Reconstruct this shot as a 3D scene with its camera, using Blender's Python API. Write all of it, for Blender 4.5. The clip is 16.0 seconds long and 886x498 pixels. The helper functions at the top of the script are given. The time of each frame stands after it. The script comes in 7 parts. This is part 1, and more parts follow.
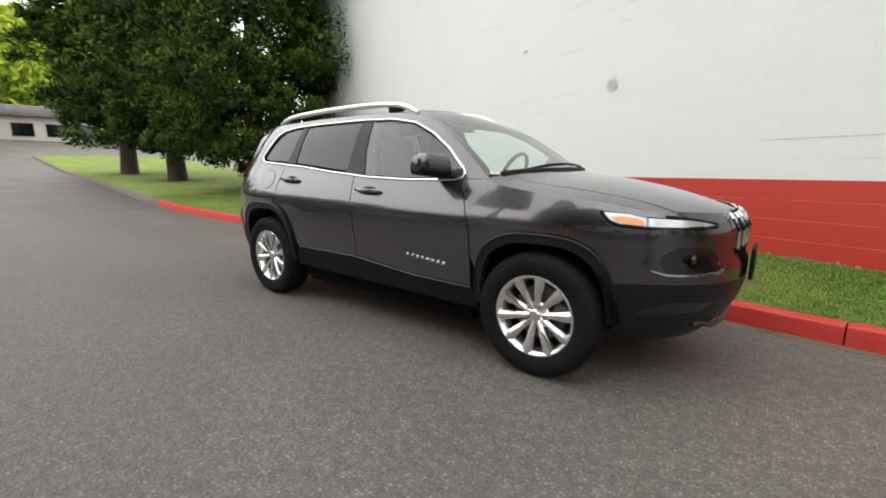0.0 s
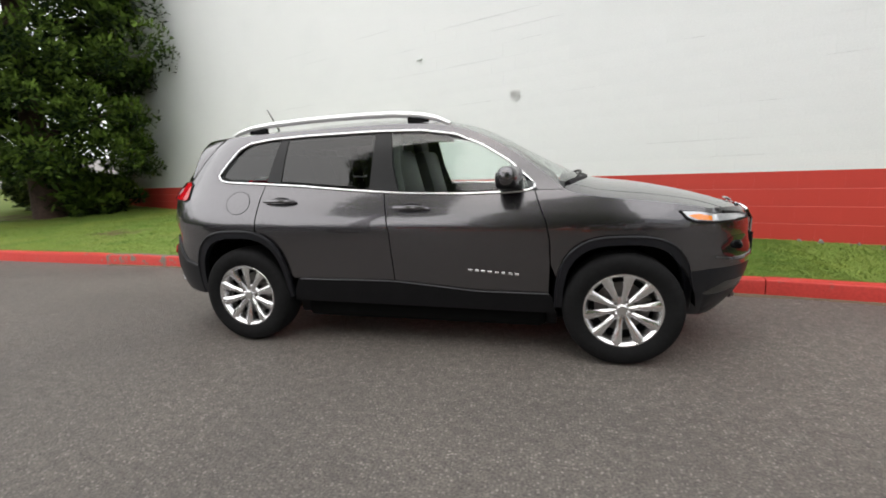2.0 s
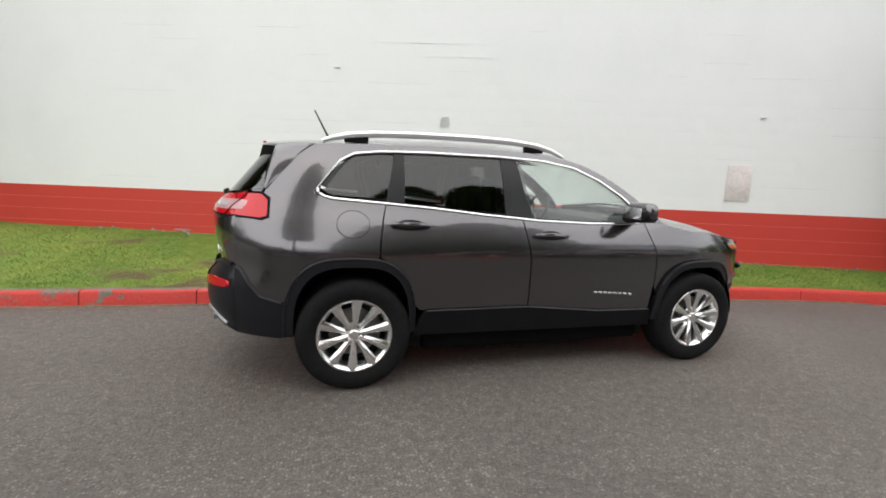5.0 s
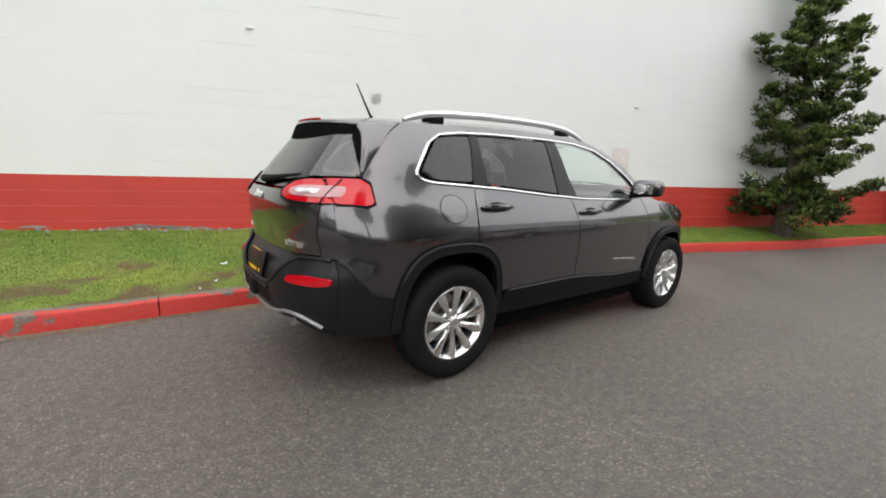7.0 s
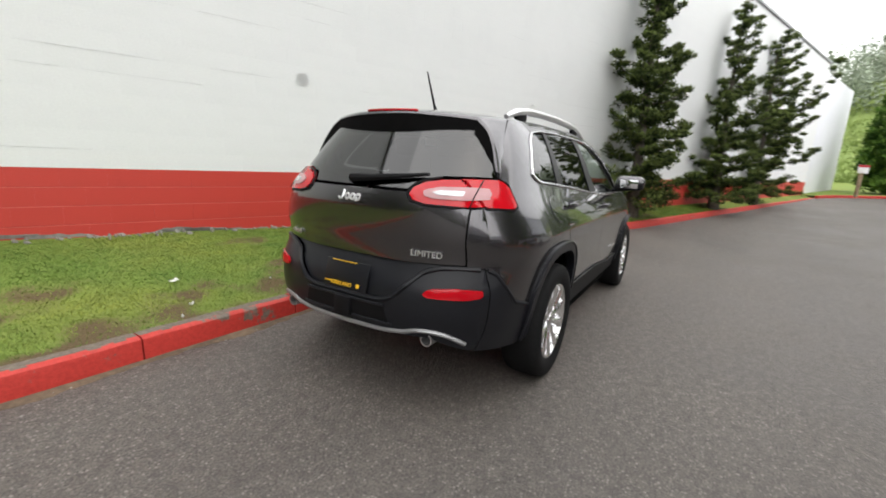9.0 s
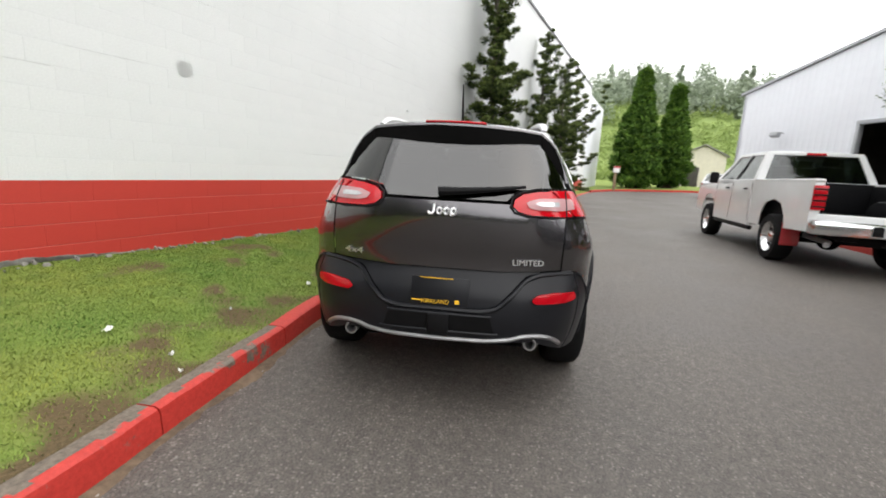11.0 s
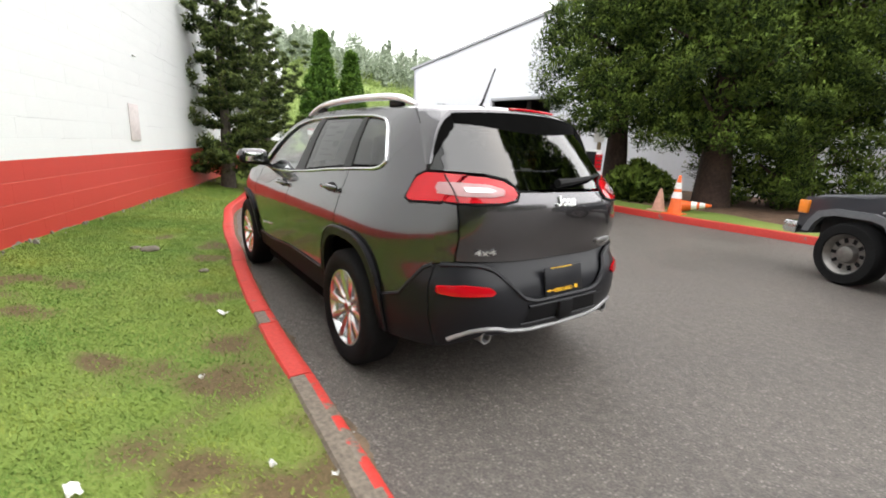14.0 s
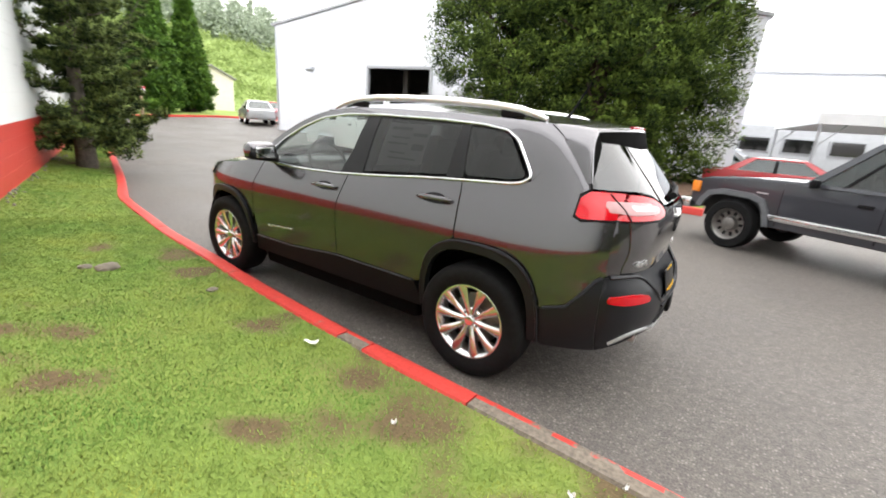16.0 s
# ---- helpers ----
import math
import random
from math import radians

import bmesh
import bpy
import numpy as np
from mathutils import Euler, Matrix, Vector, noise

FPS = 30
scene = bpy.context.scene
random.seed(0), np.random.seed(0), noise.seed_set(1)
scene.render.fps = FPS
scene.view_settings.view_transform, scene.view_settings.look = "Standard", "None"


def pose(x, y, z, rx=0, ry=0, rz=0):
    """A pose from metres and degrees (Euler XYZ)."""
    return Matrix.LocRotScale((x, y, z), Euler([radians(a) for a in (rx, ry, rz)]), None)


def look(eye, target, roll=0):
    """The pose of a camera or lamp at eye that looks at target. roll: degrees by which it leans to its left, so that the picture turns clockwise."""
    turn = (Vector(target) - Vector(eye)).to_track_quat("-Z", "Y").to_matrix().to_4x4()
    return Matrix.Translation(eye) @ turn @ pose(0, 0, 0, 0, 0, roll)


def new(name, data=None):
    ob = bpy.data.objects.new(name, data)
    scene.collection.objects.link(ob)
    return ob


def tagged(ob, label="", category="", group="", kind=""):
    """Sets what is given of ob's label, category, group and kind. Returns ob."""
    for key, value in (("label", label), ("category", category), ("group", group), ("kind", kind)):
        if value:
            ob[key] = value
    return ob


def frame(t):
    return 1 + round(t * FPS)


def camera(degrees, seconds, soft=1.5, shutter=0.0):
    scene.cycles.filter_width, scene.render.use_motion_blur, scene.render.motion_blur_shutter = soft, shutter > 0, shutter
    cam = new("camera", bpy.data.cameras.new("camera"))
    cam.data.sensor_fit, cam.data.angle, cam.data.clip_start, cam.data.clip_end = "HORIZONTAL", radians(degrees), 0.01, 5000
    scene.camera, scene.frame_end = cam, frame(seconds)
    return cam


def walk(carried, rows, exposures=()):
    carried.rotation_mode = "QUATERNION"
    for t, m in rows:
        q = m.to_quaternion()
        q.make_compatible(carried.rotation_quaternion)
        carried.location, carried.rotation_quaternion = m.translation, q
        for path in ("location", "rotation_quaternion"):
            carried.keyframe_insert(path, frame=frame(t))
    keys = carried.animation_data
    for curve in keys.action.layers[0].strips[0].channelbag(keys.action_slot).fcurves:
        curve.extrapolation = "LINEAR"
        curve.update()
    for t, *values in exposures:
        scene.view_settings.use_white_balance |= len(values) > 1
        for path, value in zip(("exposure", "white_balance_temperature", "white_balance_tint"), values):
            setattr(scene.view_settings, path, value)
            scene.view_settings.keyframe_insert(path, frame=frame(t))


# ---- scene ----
cam = camera(91.6, 16.0, 1.8, 0.35)
PATH = [
    (0, (2.363, -3.016, 1.203), (1.163, -1.463, 0.818), 0.1),
    (0.5, (1.999, -3.218, 1.231), (0.969, -1.559, 0.799), -1.0),
    (1, (1.654, -3.374, 1.245), (0.864, -1.587, 0.82), -2.0),
    (1.5, (1.306, -3.489, 1.271), (0.657, -1.646, 0.843), -1.8),
    (2, (0.904, -3.601, 1.295), (0.425, -1.698, 0.91), -2.2),
    (2.5, (0.524, -3.749, 1.236), (0.304, -1.791, 0.89), -2.1),
    (3, (0.102, -3.778, 1.259), (0.083, -1.806, 0.932), -1.0),
    (3.5, (-0.33, -3.793, 1.334), (-0.199, -1.834, 0.953), 0.5),
    (4, (-0.769, -3.756, 1.354), (-0.45, -1.819, 0.974), 0.7),
    (4.5, (-1.201, -3.62, 1.36), (-0.777, -1.698, 1.003), -0.0),
    (4.7, (-1.353, -3.576, 1.364), (-0.883, -1.661, 1.029), 1.1),
    (6.8, (-2.875, -2.945, 1.312), (-1.701, -1.365, 0.953), 3.2),
    (7, (-2.991, -2.821, 1.32), (-1.785, -1.271, 0.94), 2.5),
    (7.5, (-3.276, -2.537, 1.319), (-1.944, -1.082, 0.992), 2.5),
    (8, (-3.538, -2.239, 1.335), (-2.09, -0.893, 1.029), 2.6),
    (8.5, (-3.747, -1.875, 1.327), (-2.218, -0.635, 0.974), 2.8),
    (9, (-3.946, -1.558, 1.306), (-2.254, -0.568, 0.908), 3.4),
    (9.2, (-4.005, -1.436, 1.303), (-2.267, -0.537, 0.891), 3.8),
    (11.3, (-4.436, -0.019, 1.284), (-2.466, 0.035, 0.944), 3.1),
    (11.5, (-4.434, 0.128, 1.275), (-2.465, 0.06, 0.933), 3.2),
    (12, (-4.409, 0.492, 1.271), (-2.48, 0.136, 0.883), 3.9),
    (12.5, (-4.273, 0.886, 1.27), (-2.386, 0.346, 0.886), 2.5),
    (13, (-4.15, 1.217, 1.266), (-2.374, 0.374, 0.895), 5.3),
    (13.5, (-3.998, 1.538, 1.306), (-2.393, 0.44, 0.84), 2.7),
    (14, (-3.733, 1.863, 1.336), (-2.151, 0.724, 0.891), 2.8),
    (14.5, (-3.503, 2.18, 1.35), (-2.01, 0.926, 0.903), 4.0),
    (15, (-3.228, 2.468, 1.393), (-1.856, 1.081, 0.954), 4.5),
    (15.5, (-2.871, 2.737, 1.428), (-1.592, 1.3, 0.881), 2.6),
    (16, (-2.563, 2.974, 1.507), (-1.479, 1.386, 0.955), 4.3),
]
EXPOSURES = [(0, 0.12), (9.0, 0.12), (11.5, 0.24), (12.5, 0.30), (13.5, 0.46), (14.5, 0.82), (16, 0.99)]
walk(cam, [(t, look(a, b, r)) for t, a, b, r in PATH], EXPOSURES)

# ---------------------------------------------------------------- world and light
world = bpy.data.worlds.new("overcast_sky")
scene.world = world
world.use_nodes = True
wn, wl = world.node_tree.nodes, world.node_tree.links
wn.clear()
sky = wn.new("ShaderNodeTexSky")
sky.sky_type, sky.sun_disc = "NISHITA", False
sky.sun_elevation, sky.sun_rotation = radians(58), radians(200)
sky.air_density, sky.dust_density, sky.ozone_density = 1.0, 4.0, 1.0
cloud = wn.new("ShaderNodeMix")
cloud.data_type = "RGBA"
cloud.inputs["Factor"].default_value = 0.88
cloud.inputs["B"].default_value = (9.85, 9.8, 9.7, 1)
wl.new(sky.outputs[0], cloud.inputs["A"])
bg = wn.new("ShaderNodeBackground")
bg.inputs["Strength"].default_value = 0.20
wl.new(cloud.outputs["Result"], bg.inputs["Color"])
wo = wn.new("ShaderNodeOutputWorld")
wl.new(bg.outputs[0], wo.inputs["Surface"])

sun_data = bpy.data.lights.new("sun", "SUN")
sun_data.energy, sun_data.angle, sun_data.color = 1.45, radians(110), (1.0, 0.98, 0.95)
sun = new("sun", sun_data)
sun.matrix_world = look((-12, -30, 55), (0, 0, 0))
scene.view_settings.exposure = 0.0


# ---------------------------------------------------------------- materials
def nodes_of(name):
    m = bpy.data.materials.new(name)
    m.use_nodes = True
    nt = m.node_tree
    return m, nt, nt.nodes["Principled BSDF"]


def set_in(b, **kw):
    names = {"rough": "Roughness", "metal": "Metallic", "coat": "Coat Weight", "coat_rough": "Coat Roughness",
             "spec": "Specular IOR Level", "ior": "IOR", "trans": "Transmission Weight", "alpha": "Alpha"}
    for k, v in kw.items():
        b.inputs[names[k]].default_value = v


def noise_node(nt, scale, detail=4.0, rough=0.55, coord="Object", stretch=None):
    tc = nt.nodes.new("ShaderNodeTexCoord")
    n = nt.nodes.new("ShaderNodeTexNoise")
    n.inputs["Scale"].default_value = scale
    n.inputs["Detail"].default_value = detail
    n.inputs["Roughness"].default_value = rough
    src = tc.outputs[coord]
    if stretch:
        mp = nt.nodes.new("ShaderNodeMapping")
        mp.inputs["Scale"].default_value = stretch
        nt.links.new(src, mp.inputs["Vector"])
        src = mp.outputs[0]
    nt.links.new(src, n.inputs["Vector"])
    return n


def ramp_node(nt, fac, stops):
    r = nt.nodes.new("ShaderNodeValToRGB")
    el = r.color_ramp.elements
    while len(el) < len(stops):
        el.new(0.5)
    for e, (p, c) in zip(el, stops):
        e.position, e.color = p, (*c, 1) if len(c) == 3 else c
    nt.links.new(fac, r.inputs["Fac"])
    return r.outputs["Color"]


def mix_node(nt, fac, a, b, blend="MIX"):
    m = nt.nodes.new("ShaderNodeMix")
    m.data_type, m.blend_type = "RGBA", blend
    for sock, v in (("Factor", fac), ("A", a), ("B", b)):
        if isinstance(v, (int, float)):
            m.inputs[sock].default_value = v
        elif isinstance(v, tuple):
            m.inputs[sock].default_value = (*v, 1) if len(v) == 3 else v
        else:
            nt.links.new(v, m.inputs[sock])
    return m.outputs["Result"]


def bump_node(nt, bsdf, height, strength, distance):
    b = nt.nodes.new("ShaderNodeBump")
    b.inputs["Strength"].default_value, b.inputs["Distance"].default_value = strength, distance
    nt.links.new(height, b.inputs["Height"])
    nt.links.new(b.outputs[0], bsdf.inputs["Normal"])
    return b


def plain(name, color, rough=0.5, metal=0.0, vary=0.12, scale=18.0, bump=0.0, **kw):
    """A surface of one colour with a two-scale variation of its own."""
    m, nt, b = nodes_of(name)
    set_in(b, rough=rough, metal=metal, **kw)
    n1, n2 = noise_node(nt, scale), noise_node(nt, scale * 0.13, 3)
    both = mix_node(nt, 0.5, n1.outputs["Fac"], n2.outputs["Fac"])
    lo, hi = tuple(c * (1 - vary) for c in color), tuple(min(1, c * (1 + vary)) for c in color)
    nt.links.new(ramp_node(nt, both, [(0.35, lo), (0.65, hi)]), b.inputs["Base Color"])
    if bump:
        bump_node(nt, b, n1.outputs["Fac"], 0.5, bump)
    return m


def make_asphalt():
    m, nt, b = nodes_of("asphalt")
    fine = noise_node(nt, 80, 4, 0.8)
    grit = nt.nodes.new("ShaderNodeTexVoronoi")
    grit.inputs["Scale"].default_value = 62
    tc = nt.nodes.new("ShaderNodeTexCoord")
    nt.links.new(tc.outputs["Object"], grit.inputs["Vector"])
    broad = noise_node(nt, 0.55, 5, 0.6)
    lanes = noise_node(nt, 0.9, 3, 0.5, stretch=(0.12, 1.0, 1.0))
    base = ramp_node(nt, fine.outputs["Fac"], [(0.34, (0.040, 0.035, 0.031)), (0.66, (0.160, 0.143, 0.127))])
    # Pale stones in the binder, one in a few lighter than the rest.
    sep = nt.nodes.new("ShaderNodeSeparateColor")
    nt.links.new(grit.outputs["Color"], sep.inputs[0])
    chosen = ramp_node(nt, sep.outputs[0], [(0.52, (0, 0, 0)), (0.96, (1, 1, 1))])
    core = ramp_node(nt, grit.outputs["Distance"], [(0.28, (1, 1, 1)), (0.46, (0, 0, 0))])
    stones = mix_node(nt, 1.0, chosen, core, "MULTIPLY")
    base = mix_node(nt, stones, base, (0.235, 0.215, 0.197))
    mottle = noise_node(nt, 17, 3, 0.6)
    base = mix_node(nt, 1.0, base, ramp_node(nt, mottle.outputs["Fac"], [(0.35, (0.78, 0.78, 0.78)), (0.65, (1.16, 1.16, 1.15))]), "MULTIPLY")
    tone = ramp_node(nt, broad.outputs["Fac"], [(0.3, (0.90, 0.90, 0.91)), (0.7, (1.20, 1.20, 1.19))])
    base = mix_node(nt, 1.0, base, tone, "MULTIPLY")
    tone2 = ramp_node(nt, lanes.outputs["Fac"], [(0.35, (0.93, 0.93, 0.93)), (0.65, (1.04, 1.04, 1.04))])
    nt.links.new(mix_node(nt, 1.0, base, tone2, "MULTIPLY"), b.inputs["Base Color"])
    nt.links.new(ramp_node(nt, broad.outputs["Fac"], [(0.3, (0.48, 0.48, 0.48)), (0.7, (0.68, 0.68, 0.68))]), b.inputs["Roughness"])
    hgt = mix_node(nt, 0.5, grit.outputs["Distance"], fine.outputs["Fac"])
    bump_node(nt, b, hgt, 0.8, 0.012)
    return m


def make_lawn(name="lawn", lift=1.0):
    m, nt, b = nodes_of(name)
    fine, mid, big = noise_node(nt, 60, 4, 0.7), noise_node(nt, 2.4, 5, 0.62), noise_node(nt, 0.7, 3, 0.5)
    g = ramp_node(nt, fine.outputs["Fac"], [(0.3, (0.125, 0.180, 0.037)), (0.7, (0.185, 0.258, 0.055))])
    y = mix_node(nt, ramp_node(nt, big.outputs["Fac"], [(0.45, (0, 0, 0)), (0.68, (0.7, 0.7, 0.7))]), g, (0.25, 0.27, 0.07))
    soil = ramp_node(nt, fine.outputs["Fac"], [(0.3, (0.060, 0.038, 0.023)), (0.7, (0.150, 0.096, 0.058))])
    at = nt.nodes.new("ShaderNodeAttribute")
    at.attribute_name = "soil"
    soft = nt.nodes.new("ShaderNodeMath")
    soft.operation = "MULTIPLY_ADD"
    soft.inputs[1].default_value, soft.inputs[2].default_value = 0.5, -0.25
    nt.links.new(fine.outputs["Fac"], soft.inputs[0])
    total = nt.nodes.new("ShaderNodeMath")
    nt.links.new(at.outputs["Fac"], total.inputs[0])
    nt.links.new(soft.outputs[0], total.inputs[1])
    bare = ramp_node(nt, total.outputs[0], [(0.14, (0, 0, 0)), (0.46, (0.92, 0.92, 0.92))])
    nt.links.new(mix_node(nt, bare, y, soil), b.inputs["Base Color"])
    set_in(b, rough=0.9, spec=0.2)
    bump_node(nt, b, fine.outputs["Fac"], 0.5, 0.012)
    return m


def make_blade(name, dark, light):
    m, nt, b = nodes_of(name)
    geo = nt.nodes.new("ShaderNodeNewGeometry")
    c = ramp_node(nt, geo.outputs["Random Per Island"], [(0.0, dark), (1.0, light)])
    patch, tuft = noise_node(nt, 0.9, 4, 0.6), noise_node(nt, 5.0, 3, 0.6)
    c = mix_node(nt, 1.0, c, ramp_node(nt, patch.outputs["Fac"], [(0.33, (0.62, 0.80, 0.66)), (0.5, (0.97, 0.98, 0.95)), (0.68, (1.30, 1.06, 0.95))]), "MULTIPLY")
    c = mix_node(nt, 1.0, c, ramp_node(nt, tuft.outputs["Fac"], [(0.35, (0.74, 0.80, 0.74)), (0.65, (1.12, 1.12, 1.06))]), "MULTIPLY")
    nt.links.new(c, b.inputs["Base Color"])
    set_in(b, rough=0.6, spec=0.2)
    return m


def make_leaf(name, dark, light, scale=1.1):
    m, nt, b = nodes_of(name)
    geo = nt.nodes.new("ShaderNodeNewGeometry")
    n = noise_node(nt, scale, 3)
    f = mix_node(nt, 0.45, geo.outputs["Random Per Island"], n.outputs["Fac"])
    # Paler young growth at the ends, with lit tops and shaded hearts painted in.
    tip_tone = nt.nodes.new("ShaderNodeAttribute")
    tip_tone.attribute_name = "lit_young_tips"
    f = mix_node(nt, 0.55, f, tip_tone.outputs["Fac"])
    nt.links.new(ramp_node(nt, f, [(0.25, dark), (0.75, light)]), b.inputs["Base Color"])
    set_in(b, rough=0.75, spec=0.12)
    return m


def make_block(name, color, stain, rough):
    m, nt, b = nodes_of(name)
    oi = nt.nodes.new("ShaderNodeObjectInfo")
    grain, cloudy = noise_node(nt, 70, 4, 0.7), noise_node(nt, 0.8, 5, 0.6)
    lo, hi = tuple(c * 0.93 for c in color), tuple(min(0.9, c * 1.04) for c in color)
    c = ramp_node(nt, grain.outputs["Fac"], [(0.3, lo), (0.7, hi)])
    c = mix_node(nt, ramp_node(nt, cloudy.outputs["Fac"], [(0.5, (0, 0, 0)), (0.85, (0.45, 0.45, 0.45))]), c, stain)
    c = mix_node(nt, 1.0, c, ramp_node(nt, oi.outputs["Random"], [(0.0, (0.99, 0.99, 0.99)), (1.0, (1.005, 1.005, 1.005))]), "MULTIPLY")
    nt.links.new(c, b.inputs["Base Color"])
    set_in(b, rough=rough, spec=0.4)
    bump_node(nt, b, grain.outputs["Fac"], 0.18, 0.004)
    return m


def make_kerb(name, paint):
    m, nt, b = nodes_of(name)
    fine, mid = noise_node(nt, 45, 4, 0.7), noise_node(nt, 4.5, 6, 0.68)
    conc = ramp_node(nt, fine.outputs["Fac"], [(0.3, (0.090, 0.073, 0.057)), (0.7, (0.215, 0.180, 0.142))])
    if paint:
        red = ramp_node(nt, fine.outputs["Fac"], [(0.3, (0.40, 0.022, 0.016)), (0.7, (0.56, 0.045, 0.032))])
        worn = ramp_node(nt, mid.outputs["Fac"], [(paint, (0, 0, 0)), (paint + 0.05, (1, 1, 1))])
        conc = mix_node(nt, worn, red, conc)
    nt.links.new(conc, b.inputs["Base Color"])
    set_in(b, rough=0.55 if paint else 0.85)
    bump_node(nt, b, mid.outputs["Fac"], 0.5, 0.012)
    return m


def make_paint(name, color, metal=0.0, rough=0.35, flake=0.0, coat_rough=0.03, coat_ior=1.5):
    m, nt, b = nodes_of(name)
    set_in(b, rough=rough, metal=metal, coat=1.0, coat_rough=coat_rough)
    b.inputs["Coat IOR"].default_value = coat_ior
    n = noise_node(nt, 900 if flake else 3, 2)
    k = flake or 0.03
    nt.links.new(ramp_node(nt, n.outputs["Fac"], [(0.3, tuple(c * (1 - k) for c in color)), (0.7, tuple(c * (1 + k) for c in color))]), b.inputs["Base Color"])
    return m


def make_glass(name, tint, rough=0.0, gloss=0.08, power=3.0):
    m, nt, b = nodes_of(name)
    out = nt.nodes["Material Output"]
    g = nt.nodes.new("ShaderNodeBsdfTransparent")
    g.inputs["Color"].default_value = (*tint, 1)
    s = nt.nodes.new("ShaderNodeBsdfGlossy")
    s.inputs["Roughness"].default_value = rough
    s.inputs["Color"].default_value = (1, 1, 1, 1)
    lw = nt.nodes.new("ShaderNodeLayerWeight")
    lw.inputs["Blend"].default_value = 0.5
    steep = nt.nodes.new("ShaderNodeMath")
    steep.operation, steep.inputs[1].default_value = "POWER", power
    nt.links.new(lw.outputs["Facing"], steep.inputs[0])
    f = nt.nodes.new("ShaderNodeMath")
    f.operation, f.inputs[1].default_value, f.inputs[2].default_value = "MULTIPLY_ADD", 0.75, gloss
    nt.links.new(steep.outputs[0], f.inputs[0])
    mx = nt.nodes.new("ShaderNodeMixShader")
    nt.links.new(f.outputs[0], mx.inputs[0])
    nt.links.new(g.outputs[0], mx.inputs[1])
    nt.links.new(s.outputs[0], mx.inputs[2])
    nt.links.new(mx.outputs[0], out.inputs["Surface"])
    return m


def make_rear_glass():
    """Privacy glass beaded with fine rain drops."""
    m = make_glass("rain_beaded_rear_glass", (0.07, 0.072, 0.075), 0.02, 0.088, 4.0)
    nt = m.node_tree
    tc = nt.nodes.new("ShaderNodeTexCoord")
    mp = nt.nodes.new("ShaderNodeMapping")
    mp.inputs["Scale"].default_value = (1.0, 1.0, 0.6)
    vo = nt.nodes.new("ShaderNodeTexVoronoi")
    vo.inputs["Scale"].default_value = 95
    nt.links.new(tc.outputs["Object"], mp.inputs["Vector"])
    nt.links.new(mp.outputs[0], vo.inputs["Vector"])
    drop = ramp_node(nt, vo.outputs["Distance"], [(0.10, (1, 1, 1)), (0.34, (0, 0, 0))])
    sep = nt.nodes.new("ShaderNodeSeparateColor")
    nt.links.new(vo.outputs["Color"], sep.inputs[0])
    some = ramp_node(nt, sep.outputs[0], [(0.55, (0, 0, 0)), (0.62, (1, 1, 1))])
    b = nt.nodes.new("ShaderNodeBump")
    b.inputs["Strength"].default_value, b.inputs["Distance"].default_value = 0.5, 0.004
    nt.links.new(mix_node(nt, 1.0, drop, some, "MULTIPLY"), b.inputs["Height"])
    for n in nt.nodes:
        if n.bl_idname == "ShaderNodeBsdfGlossy":
            nt.links.new(b.outputs[0], n.inputs["Normal"])
    return m


